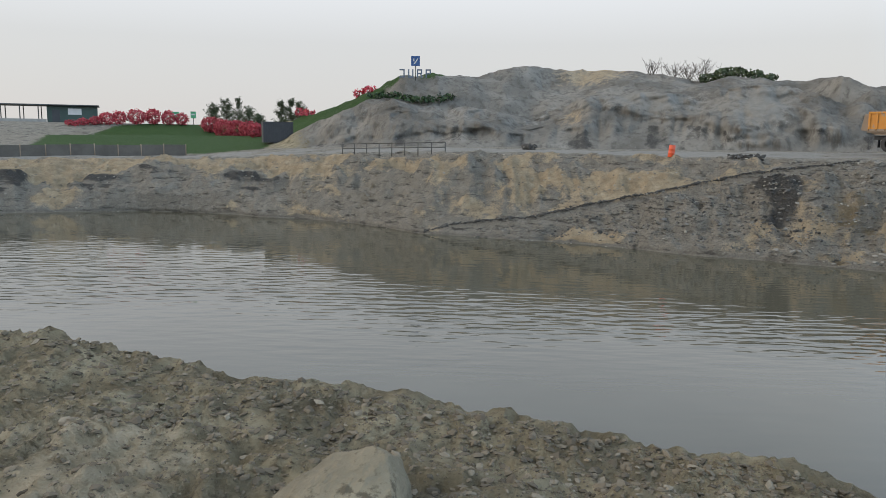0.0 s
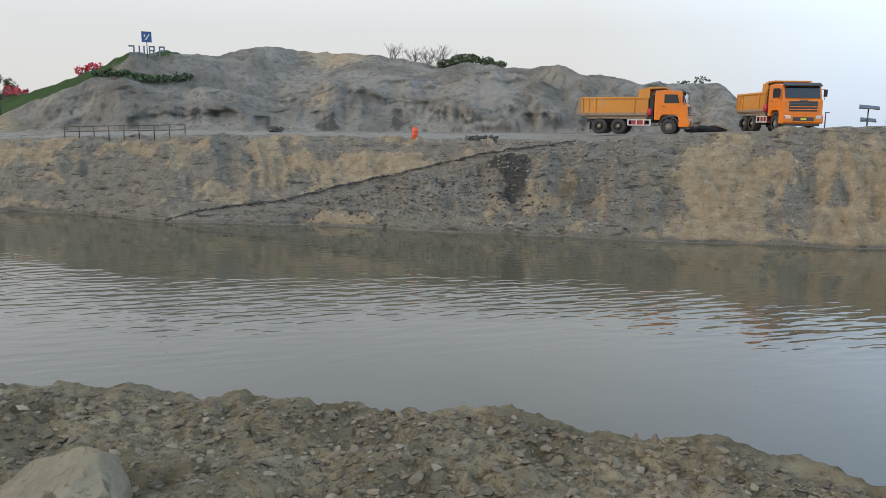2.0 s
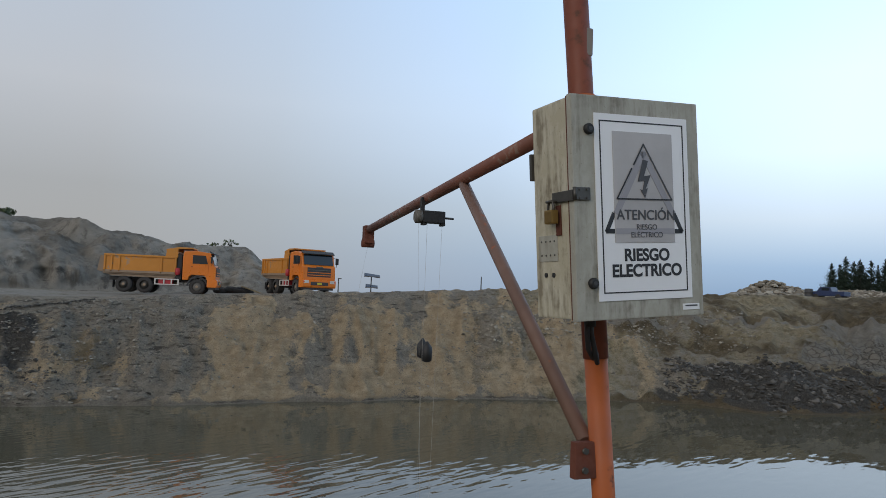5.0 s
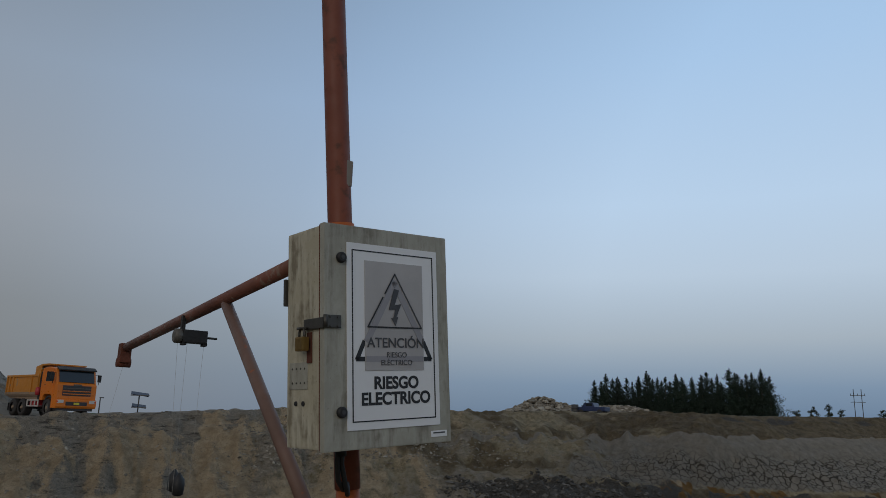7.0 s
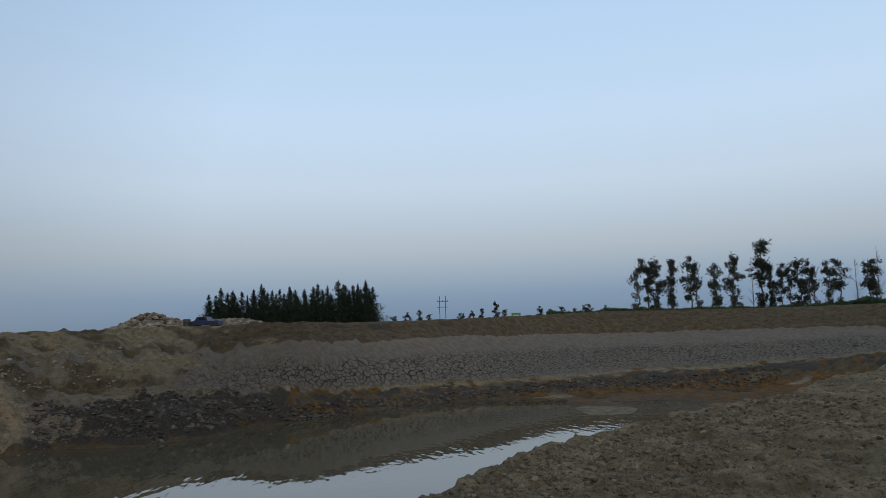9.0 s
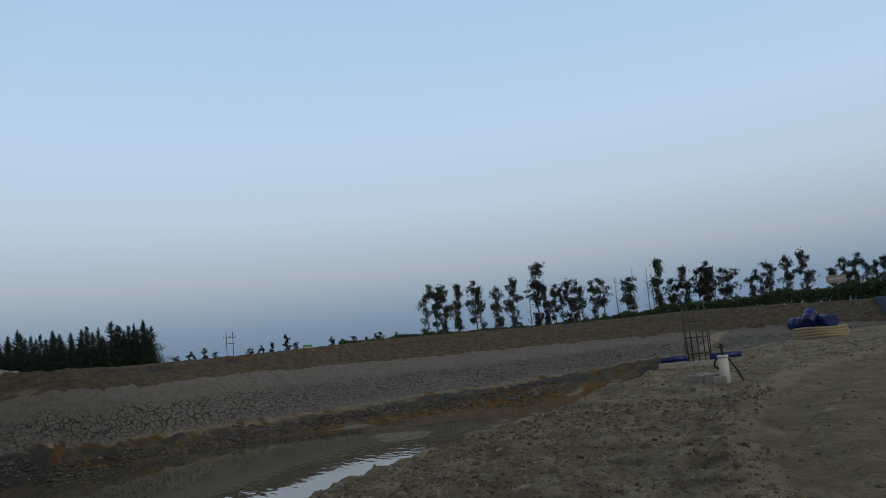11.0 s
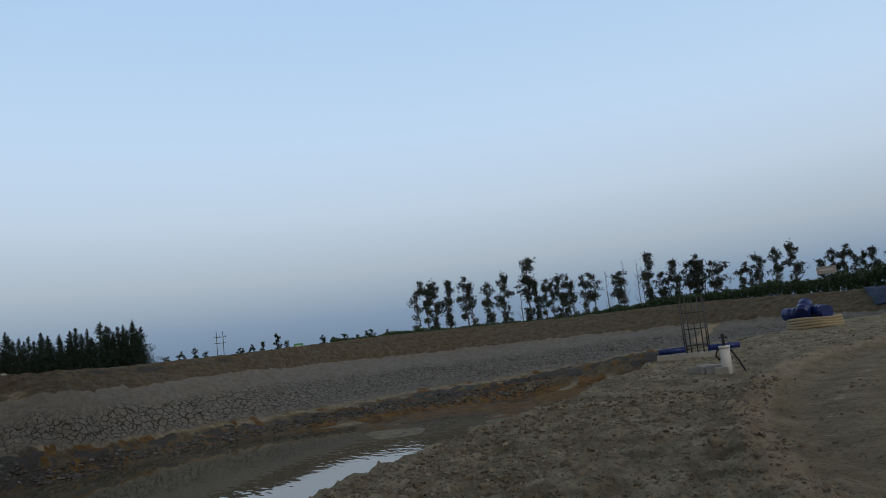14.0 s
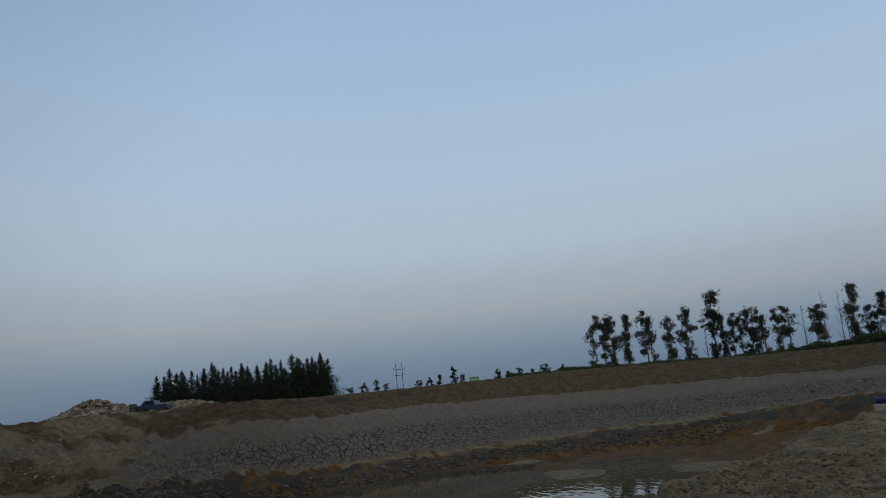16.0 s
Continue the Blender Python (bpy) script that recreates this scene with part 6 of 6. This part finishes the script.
def debris():
    out = []
    r_ = np.random.RandomState(31)
    for k in range(90):
        az = r_.uniform(20.3, 22.7)
        x, y, z = on_land(az, r_.uniform(46.6, 47.1))
        out.append((x, y, z + 0.1 * r_.uniform(0, 2.6), r_.uniform(0.06, 0.17)))
    for k in range(40):
        az = r_.uniform(5.6, 6.6)
        x, y, z = on_land(az, r_.uniform(57.5, 58.5))
        out.append((x, y, z + 0.1 * r_.uniform(0, 3), r_.uniform(0.12, 0.3)))
    return stones("rubbish_heap", out, DARK_STONE, "small heap of black rubbish at the road edge", 32)


debris()


def hill_sign():
    x, y, z = on_land(-2.7, 75.0)
    root = empty("hill_sign", Matrix.Translation((x, y, z + 0.25)) @ Matrix.Rotation(radians(2.7), 4, "Z"), "slate block letters and a blue square board on the hilltop", "sign")
    part("pole", tube([(0, 0, -0.3), (0, 0, 1.2)], 0.04, 8), STEEL, root)
    b = part("board", box((0.86, 0.06, 0.95), (0, 0, 1.62), 0.01), SIGN_BLUE, root, "square blue board with a pale mark")
    part("mark", prism([(-0.2, -0.3), (-0.05, -0.3), (0.28, 0.2), (0.2, 0.26)], 0.02, Matrix.Translation((0, -0.035, 1.62))), WHITE, b)
    part("mark", prism([(-0.25, 0.0), (-0.12, -0.05), (-0.1, 0.2), (-0.2, 0.25)], 0.02, Matrix.Translation((0, -0.035, 1.62))), WHITE, b)
    w = 0.13
    for k in range(4):
        cx = -1.32 + 0.86 * k - (0.0 if k < 2 else 0.0)
        g = part("letter", box((w, 0.12, 0.8), (cx + (0.2 if k == 0 else -0.2), 0, 0.42), 0.01), SLATE, root, "slate-blue block letter")
        if k in (1, 2, 3):
            part("stroke", box((w, 0.12, 0.8 if k == 1 else 0.42), (cx + 0.2, 0, 0.42 if k == 1 else 0.62), 0.01), SLATE, g)
        if k in (0, 1):
            part("stroke", box((0.5, 0.11, w), (cx, 0, 0.07), 0.01), SLATE, g)
        if k in (0, 2, 3):
            part("stroke", box((0.5, 0.11, w), (cx, 0, 0.77), 0.01), SLATE, g)
        if k in (2, 3):
            part("stroke", box((0.46, 0.11, w), (cx, 0, 0.42), 0.01), SLATE, g)
        if k == 2:
            part("stroke", box((w, 0.11, 0.42), (cx + 0.18, 0, 0.2), 0.01, rot=Matrix.Rotation(-0.3, 4, "Y")), SLATE, g)


hill_sign()


def black_container():
    x, y, z = on_land(-13.0, 76)
    root = empty("black_container", Matrix.Translation((x, y, z - 0.1)) @ Matrix.Rotation(radians(20), 4, "Z"), "black corrugated sheet enclosure beside the hill", "container")
    part("shell", box((2.9, 1.6, 1.95), (0, 0, 0.95), 0.02), GREY_PLASTIC, root)
    for k in range(15):
        part("rib", box((0.08, 0.06, 1.85), (-1.4 + 0.2 * k, -0.82, 0.95), 0.01), GREY_PLASTIC, root)
    part("lid", box((3.0, 1.7, 0.06), (0, 0, 1.96), 0.01), ROOF, root)


black_container()


def site_hut():
    x, y, z = on_land(-27.0, 112)
    root = empty("site_hut", Matrix.Translation((x, y, z + 0.3)) @ Matrix.Rotation(radians(24), 4, "Z"), "dark green site hut with a flat roof and open lean-to", "hut")
    part("wall", box((5.9, 4.0, 2.5), (0.6, 0, 1.2), 0.02), GREEN_WALL, root)
    part("roof", box((11.8, 5.4, 0.14), (-2.1, 0, 2.55), 0.03), ROOF, root)
    part("window", box((1.6, 0.06, 0.8), (0.9, -2.02, 1.75), 0.01), WHITE, root, "pale window board")
    part("door", box((0.9, 0.06, 1.9), (-1.3, -2.02, 1.0), 0.01), GREY_PLASTIC, root)
    for px in (-7.5, -5.4, -3.3):
        for py in (-2.2, 2.2):
            part("roof_post", box((0.12, 0.12, 2.5), (px, py, 1.25), 0.01), STEEL, root)
    part("parapet", box((5.4, 0.12, 0.9), (-5.1, -2.4, 0.3), 0.02), CONCRETE, root)


site_hut()


def low_fence():
    """Grey shade-cloth fence on posts at the foot of the lawn."""
    pts = [on_land(-36 + k * 1.5, 77.5 - 0.08 * k) for k in range(12)]
    o = Vector(pts[0])
    root = empty("cloth_fence", Matrix.Translation(o), "low grey shade-cloth fence at the lawn's foot", "fence")
    for p in pts:
        q = Vector(p) - o
        part("post", tube([q + Vector((0, 0, -0.2)), q + Vector((0, 0, 1.1))], 0.05, 8), DUSTY, root)
    for a, b in zip(pts, pts[1:]):
        a, b = Vector(a) - o, Vector(b) - o
        d = b - a
        part("panel", box((d.length - 0.06, 0.03, 1.05), (a + b) / 2 + Vector((0, 0, 0.5)), 0.005, rot=Matrix.Rotation(math.atan2(d.y, d.x), 4, "Z")), MESH_GREY, root)


low_fence()


def bush(name, spots, mat, size, label, cat, seed, density=160):
    """A shrub of leaf faces over short stems, from blobs (az, r, half width, height)."""
    r_ = np.random.RandomState(seed)
    pts, bm = [], bmesh.new()
    for az, r, w, h in spots:
        x, y, z = on_land(az, r)
        for k in range(int(density * w * h) + 20):
            d = r_.normal(size=3)
            d /= np.linalg.norm(d)
            q = r_.uniform(0.55, 1) ** 0.5
            pts.append((x + d[0] * w * q, y + d[1] * w * q * 0.7, z + h * 0.5 + d[2] * h * 0.5 * q))
        for k in range(4):
            limb(bm, (x, y, z - 0.1), (x + r_.uniform(-w, w) * 0.6, y, z + h * 0.8), 0.04, 0.01, r_, 4)
    root = empty(name, Matrix(), label, cat)
    v, f = leaf_cloud(pts, size, 0.08, seed, 0.6)
    mesh_object("foliage", v, f, mat, root)
    tagged(part("stems", bm, BARK, root), kind="stuff")
    return root


bush("flowering_shrub", [(-26.8, 104, 0.9, 0.6), (-26.1, 104, 0.8, 0.8), (-25.3, 104, 0.9, 1.0)], BLOOM, 0.13, "shrub covered in red blossom above the lawn", "shrub", 51, 420)
bush("flowering_shrub", [(-24.6, 104, 1.0, 1.5), (-23.8, 104, 0.9, 1.7), (-22.7, 104, 1.2, 1.9)], BLOOM, 0.13, "long shrub covered in red blossom above the lawn", "shrub", 52, 420)
bush("flowering_shrub", [(-21.6, 104, 1.0, 2.0), (-20.6, 104, 0.9, 1.8), (-19.7, 104, 0.9, 1.5)], BLOOM, 0.13, "shrub covered in red blossom at the lawn's edge", "shrub", 53, 420)
bush("flowering_shrub", [(-17.7, 100, 1.3, 2.0), (-16.8, 97, 1.3, 2.2), (-15.9, 94, 1.4, 2.0), (-15.0, 89, 1.3, 1.8), (-14.5, 85, 1.0, 1.4)], BLOOM, 0.13, "red-blossomed shrub running down the slope", "shrub", 54, 420)
bush("flowering_shrub", [(-11.2, 85, 0.8, 0.8), (-10.6, 84, 0.6, 0.6)], BLOOM, 0.18, "small red-blossomed shrub on the hill shoulder", "shrub", 55)
bush("flowering_shrub", [(-6.9, 79.5, 0.6, 0.7), (-6.3, 79.0, 0.6, 0.7), (-5.8, 78.6, 0.4, 0.5)], BLOOM, 0.18, "red-blossomed shrub near the hilltop", "shrub", 56)
bush("hill_scrub", [(-5.4, 74.0, 1.3, 0.5), (-4.4, 73.2, 1.4, 0.5), (-3.4, 72.6, 1.4, 0.45), (-2.3, 72.2, 1.4, 0.45), (-1.2, 72.2, 1.3, 0.45), (-0.4, 72.6, 0.9, 0.4)], HEDGE, 0.2, "dark green scrub below the hilltop sign", "shrub", 57)
bush("hill_scrub", [(18.6, 79, 0.9, 0.8), (19.6, 78.6, 1.0, 1.1), (20.6, 78.2, 0.9, 0.9), (21.6, 77.8, 0.9, 0.8), (22.6, 77.2, 0.8, 0.6)], SHRUB, 0.2, "dull green scrub on the hill crest", "shrub", 58, 220)
bush("hill_scrub", [(36.0, 76, 0.7, 0.5), (37.2, 76.4, 0.8, 0.6)], SHRUB, 0.16, "sparse scrub on the end of the hill", "shrub", 59, 60)


def bare_shrub(az, r, h, seed, n=16):
    r_ = np.random.RandomState(seed)
    x, y, z = on_land(az, r)
    bm = bmesh.new()
    for k in range(n):
        top = np.array((r_.normal() * 0.45 * h, r_.normal() * 0.3 * h, h * r_.uniform(0.6, 1.0)))
        limb(bm, (r_.normal() * 0.2, 0, -0.1), top, 0.035, 0.012, r_, 4)
        for q in range(5):
            t = r_.uniform(0.35, 0.95)
            a = top * t
            limb(bm, a, a + np.array((r_.normal() * 0.25, r_.normal() * 0.25, r_.uniform(0.15, 0.45))) * h * 0.4, 0.018, 0.008, r_, 3)
    ob = part("bare_shrub", bm, TWIG)
    ob.matrix_basis = Matrix.Translation((x, y, z))
    return tagged(ob, "leafless grey shrub on the hill crest", "shrub", "bare shrubs on the hill")


bare_shrub(14.8, 81, 1.7, 61)
bare_shrub(16.2, 81, 1.9, 62)
bare_shrub(18.2, 80, 2.4, 63, 20)
bare_shrub(17.3, 80, 1.8, 64)


def casuarina(seed, az, r, h, w):
    """A loose young tree of upswept feathery branches."""
    r_ = np.random.RandomState(seed)
    x, y, z = on_land(az, r)
    root = empty("casuarina", Matrix.Translation((x, y, z - 0.1)), "young feathery casuarina behind the lawn", "tree", "casuarinas by the lawn")
    bm, pts = tube([(0, 0, 0), (0.05, 0, h * 0.5), (0, 0, h)], 0.06, 6, taper=[0.09, 0.05, 0.01]), []
    for k in range(46):
        t, ang = r_.uniform(0.05, 0.95), r_.uniform(0, 2 * math.pi)
        L = w * (1.05 - 0.75 * t) * r_.uniform(0.5, 1.1)
        a = np.array((0, 0, h * t))
        b = a + np.array((math.cos(ang) * L, math.sin(ang) * L, L * r_.uniform(0.5, 1.3)))
        limb(bm, a, b, 0.025, 0.006, r_, 4)
        for q in np.linspace(0.25, 1.05, 11):
            pts += list(a + (b - a) * q + r_.normal(size=(4, 3)) * 0.12)
    part("trunk", bm, BARK, root)
    v, f = leaf_cloud(pts, 0.2, 0.03, seed, 0.14)
    mesh_object("crown", v, f, SHRUB, root)


for k, (az, r, h, w) in enumerate(((-17.5, 112, 3.9, 1.6), (-16.6, 112, 4.3, 1.7), (-15.8, 111, 4.6, 1.5), (-15.0, 110, 3.4, 1.6), (-14.3, 108, 2.7, 1.4), (-12.7, 100, 3.8, 1.2), (-12.0, 100, 4.0, 1.3), (-11.3, 99, 3.6, 1.1))):
    casuarina(80 + k, az, r, h, w)


def signboard(az, r, w, h, top, mat, label, legs=1):
    x, y, z = on_land(az, r)
    root = empty("signboard", Matrix.Translation((x, y, z)) @ Matrix.Rotation(radians(-az), 4, "Z"), label, "signboard")
    part("panel", box((w, 0.06, h), (0, 0, top - h / 2), 0.01), mat, root)
    for k in range(legs):
        px = 0 if legs == 1 else (-0.4 + 0.8 * k) * w
        part("leg", box((0.09, 0.07, top + 0.1), (px, 0.06, top / 2 - 0.2), 0.01), STEEL if mat != YELLOW else WHITE, root)
    part("marking", box((w * 0.7, 0.02, h * 0.22), (0, -0.035, top - h * 0.45), 0.004), INK_WORN if mat == YELLOW else WHITE, root)
    return root


signboard(-20.2, 108, 1.3, 0.9, 2.0, SIGN_GREEN, "small green and white signboard above the lawn", 2)
signboard(-18.9, 108, 0.7, 0.9, 2.1, SIGN_GREEN, "narrow green and white signboard above the lawn")
signboard(103.6, 300, 3.6, 2.2, 8.4, SIGN_GREEN, "green roadside signboard far beyond the embankment", 2)
signboard(146.7, 78, 0.72, 0.9, 3.0, YELLOW, "yellow warning sign on a white post")


def solar_station():
    x, y, z = on_land(47.8, 65)
    root = empty("solar_station", Matrix.Translation((x, y, z)) @ Matrix.Rotation(radians(-47), 4, "Z"), "small solar panel station on a pole by the road", "solar panel")
    part("pole", tube([(0, 0, -0.2), (0, 0, 1.55)], 0.05, 10), STEEL, root)
    for zz, w in ((1.55, 1.35), (0.62, 1.05)):
        p = part("panel", box((w, 0.7, 0.05), (0.05, 0, zz), 0.008, rot=Matrix.Rotation(0.35, 4, "X") @ Matrix.Rotation(0.12, 4, "Y")), SOLAR, root, "dark solar panel")
        part("panel_frame", box((w + 0.05, 0.06, 0.06), (0.05, -0.33, zz - 0.12), 0.008), RIM_STEEL, p)


solar_station()


def thin_pole(az, r, h, label, lamp=False):
    x, y, z = on_land(az, r)
    root = empty("marker_pole", Matrix.Translation((x, y, z)), label, "pole")
    part("shaft", tube([(0, 0, -0.3), (0, 0, h)], 0.05, 8, taper=[0.06, 0.045]), STEEL, root)
    if lamp:
        part("lamp_head", box((0.4, 0.12, 0.08), (0.16, 0, h), 0.02), STEEL, root)
    return root


thin_pole(45.3, 72, 1.35, "short lamp pole beside the road", True)
thin_pole(56.2, 68, 1.5, "thin marker pole on the embankment")
thin_pole(62.0, 72, 1.3, "thin marker pole on the embankment")
thin_pole(143.7, 82, 1.7, "pale thin pole on the embankment top")
signboard(141.6, 83, 1.75, 0.72, 2.6, CONCRETE, "tilted weathered board on a pole")


def rubble_heap():
    r_ = np.random.RandomState(71)
    out = []
    for k in range(2600):
        t = r_.uniform(0, 1)
        az = 74.2 + t * 11.0
        hgt = 2.1 * math.exp(-((t - 0.24) / 0.17) ** 2) + 1.15 * math.exp(-((t - 0.72) / 0.26) ** 2)
        d = r_.normal() * 2.2
        r = 98 + t * 8 + d
        x, y, z = on_land(az, r)
        out.append((x, y, z + 0.85 + hgt * math.exp(-(d / 2.6) ** 2) * r_.uniform(0.55, 1.0), r_.uniform(0.12, 0.45)))
    return stones("rubble_heap", out, BANK_STONE, "long grey heap of broken rubble on the embankment", 72)


rubble_heap()


def pickup():
    x, y, z = on_land(80.6, 86)
    root = empty("pickup", Matrix.Translation((x, y, z)) @ Matrix.Rotation(radians(75), 4, "Z") @ Matrix.Scale(0.85, 4), "dark blue pickup parked on the embankment", "pickup")
    BODY = plain("dark_blue_car_paint", (0.02, 0.035, 0.10), 0.35, 0, 5, 0.15)
    part("body", prism([(-2.0, 0.45), (2.0, 0.45), (2.05, 0.9), (1.2, 1.0), (0.8, 1.5), (-0.4, 1.52), (-0.6, 1.0), (-2.0, 1.0)], 1.7, bevel=0.06), BODY, root)
    part("windscreen", prism([(1.16, 1.04), (0.84, 1.45), (0.80, 1.42), (1.1, 1.02)], 1.5), GLASS, root)
    for a in (-1.3, 1.3):
        for b in (-0.8, 0.8):
            part("wheel", tube([(a, b - 0.1, 0.34), (a, b + 0.1, 0.34)], 0.34, 20), TYRE, root)
    for b in (-0.86, 0.86):
        part("side_window", box((0.9, 0.02, 0.34), (0.15, b, 1.25), 0.005), GLASS, root)
    x, y, z = on_land(79.3, 86)
    drum("dark_drum", (x, y, z), 0.4, 1.1, GREY_PLASTIC, "dark drum standing beside the pickup", "drum")


pickup()


def pylon():
    x, y, z = on_land(98.0, 400)
    root = empty("power_pylon", Matrix.Translation((x, y, z)) @ Matrix.Rotation(radians(-98), 4, "Z"), "twin-pole power pylon far beyond the embankment", "pylon")
    top = 1.6 + 400 * math.tan(radians(2.85)) - z
    for px in (-1.6, 1.6):
        part("leg", tube([(px, 0, 0), (px, 0, top)], 0.16, 8), STEEL, root)
    for h in (0.72, 0.86):
        part("crossarm", box((6.2, 0.25, 0.25), (0, 0, top * h), 0.03), STEEL, root)
    for px in (-2.8, 0, 2.8):
        part("insulator", tube([(px, 0, top * 0.86), (px, 0, top * 0.86 + 0.9)], 0.12, 8), STEEL, root)


pylon()


# ---- the near bank's end ----
def rebar_cage():
    x, y, z = on_land(131.5, 25.4)
    root = empty("rebar_cage", Matrix.Translation((x, y, z)) @ Matrix.Rotation(radians(-133), 4, "Z"), "upright rusty rebar cage on a concrete footing", "rebar cage")
    R, H = 0.36, 1.75
    for k in range(12):
        a = 2 * math.pi * k / 12
        part("bar", tube([(R * math.cos(a), R * math.sin(a), 0.1), (R * math.cos(a) * 1.02, R * math.sin(a), H + 0.05 * (k % 3))], 0.016, 6), STEEL, root)
    for h in (0.35, 0.85, 1.35):
        part("hoop", tube([(R * math.cos(a), R * math.sin(a), h) for a in np.linspace(0, 2 * math.pi, 25)], 0.016, 6), STEEL, root)
    part("footing", box((1.5, 0.8, 0.3), (0.0, 0, -0.02), 0.03), CONCRETE, root, "broken concrete footing")
    part("block", box((0.5, 0.4, 0.34), (-0.95, -0.5, -0.02), 0.03), CONCRETE, root)
    for sx, px in ((0.9, 0.75), (0.8, -0.75)):
        part("float_pipe", tube([(px - sx / 2, -0.2, 0.24), (px + sx / 2, -0.2, 0.26)], 0.09, 14), BLUE, root, "blue plastic pipe")


rebar_cage()


def standpipe():
    x, y, z = on_land(132.65, 18.9)
    root = empty("standpipe", Matrix.Translation((x, y, z)) @ Matrix.Rotation(radians(-134), 4, "Z"), "white plastic standpipe with a black valve and hose", "standpipe")
    part("pipe", tube([(0, 0, -0.1), (0, 0, 0.62)], 0.11, 18), PVC, root)
    part("rim", tube([(0, 0, 0.58), (0, 0, 0.64)], 0.122, 18), PVC, root)
    part("valve", tube([(0, 0, 0.6), (0, 0, 0.8), (0, 0, 0.9)], 0.03, 10, taper=[0.035, 0.03, 0.05]), BLACK, root)
    part("valve_handle", tube([(-0.09, 0, 0.82), (0.09, 0, 0.82)], 0.016, 8), BLACK, root)
    part("hose", tube([(0.03, 0, 0.6), (0.14, 0, 0.52), (0.26, 0, 0.3), (0.36, 0, 0.08), (0.4, 0, 0.0)], 0.022, 8), BLACK, root)
    part("hose", tube([(-0.03, 0, 0.6), (-0.16, 0, 0.55), (-0.2, 0, 0.42), (-0.12, 0, 0.33)], 0.022, 8), BLACK, root)
    x, y, z = on_land(132.2, 19.5)
    for k in range(5):
        a = on_land(130.9 + 0.4 * k, 20.0 - 0.25 * k)
        b = part("footing_block", box((0.42, 0.3, 0.26), (0, 0, 0.06), 0.03), CONCRETE)
        b.matrix_basis = Matrix.Translation(a) @ Matrix.Rotation(0.5 * k, 4, "Z")
        tagged(b, "loose pale concrete block by the standpipe", "block", "concrete blocks")


standpipe()


def hose_coil():
    x, y, z = on_land(139.7, 39.3)
    root = empty("hose_coil", Matrix.Translation((x, y, z)), "flat stack of tan hose coils on the bank", "hose")
    for k in range(4):
        pts = [((1.25 - 0.02 * k) * math.cos(a), (0.95 - 0.02 * k) * math.sin(a), 0.08 + 0.12 * k + 0.02 * math.sin(3 * a + k)) for a in np.linspace(0, 2 * math.pi, 33)]
        part("coil", tube(pts, 0.075, 8), ROPE, root)
    zt = z + 0.48
    for k, (px, py, lean, turn) in enumerate(((-0.75, 0.0, 86, 70), (0.15, 0.55, 55, 20), (0.7, -0.1, 88, 100), (0.45, -0.55, 90, 60))):
        drum("blue_barrel", (x + px, y + py, zt + 0.22), 0.30, 0.85, BLUE, "blue plastic barrel lying on the coiled hose", "barrel", (lean, 0, turn), "blue barrels")


hose_coil()


def liner():
    """Dark liner sheet draped on the slope below the embankment's edge."""
    n, m = 24, 10
    verts = []
    for j in range(m + 1):
        for i in range(n + 1):
            az = 143.5 + 4.4 * i / n + 0.5 * (1 - j / m)
            rr, br = float(along(RIM, np.array([az]))[0][0]), float(along(BENCH, np.array([az]))[0][0])
            x, y = polar(az, br + (rr - br) * (0.15 + 0.8 * j / m))
            verts.append((x, y, land(x, y) + 0.12 + 0.05 * noise.noise((x, y, 0))))
    faces = [(j * (n + 1) + i, j * (n + 1) + i + 1, (j + 1) * (n + 1) + i + 1, (j + 1) * (n + 1) + i) for j in range(m) for i in range(n)]
    ob = mesh_object("pond_liner", verts, faces, TARP, smooth=True)
    s = ob.modifiers.new("thickness", "SOLIDIFY")
    s.thickness = 0.03
    return tagged(ob, "dark blue liner sheet draped on the slope", "liner")


liner()
x, y, z = on_land(146.4, 45)
stake = part("stake", tube([(0, 0, -0.2), (0.03, 0, 0.6), (0.04, 0, 1.05)], 0.05, 8, taper=[0.06, 0.05, 0.06]), BARK)
stake.matrix_basis = Matrix.Translation((x, y, z))
tagged(stake, "dark wooden stake standing on the bank", "stake")
x, y, z = on_land(152.0, 63)
tank = empty("orange_tank", Matrix.Translation((x, y, z)) @ Matrix.Scale(0.85, 4), "orange plastic tank standing on the embankment", "tank")
part("shell", tube([(0, 0, h) for h in (-0.05, 0.03, 0.6, 1.0, 1.18, 1.25)], 0.5, 20, taper=[0.40, 0.44, 0.52, 0.55, 0.42, 0.2]), ORANGE_PLASTIC, tank)
part("lid", tube([(0, 0, 1.22), (0, 0, 1.32)], 0.18, 14), ORANGE_PLASTIC, tank)
for s in (-1, 1):
    part("handle", tube([(s * 0.36, -0.1, 1.15), (s * 0.5, -0.1, 1.3), (s * 0.58, -0.1, 1.0)], 0.04, 8), ORANGE_PLASTIC, tank)
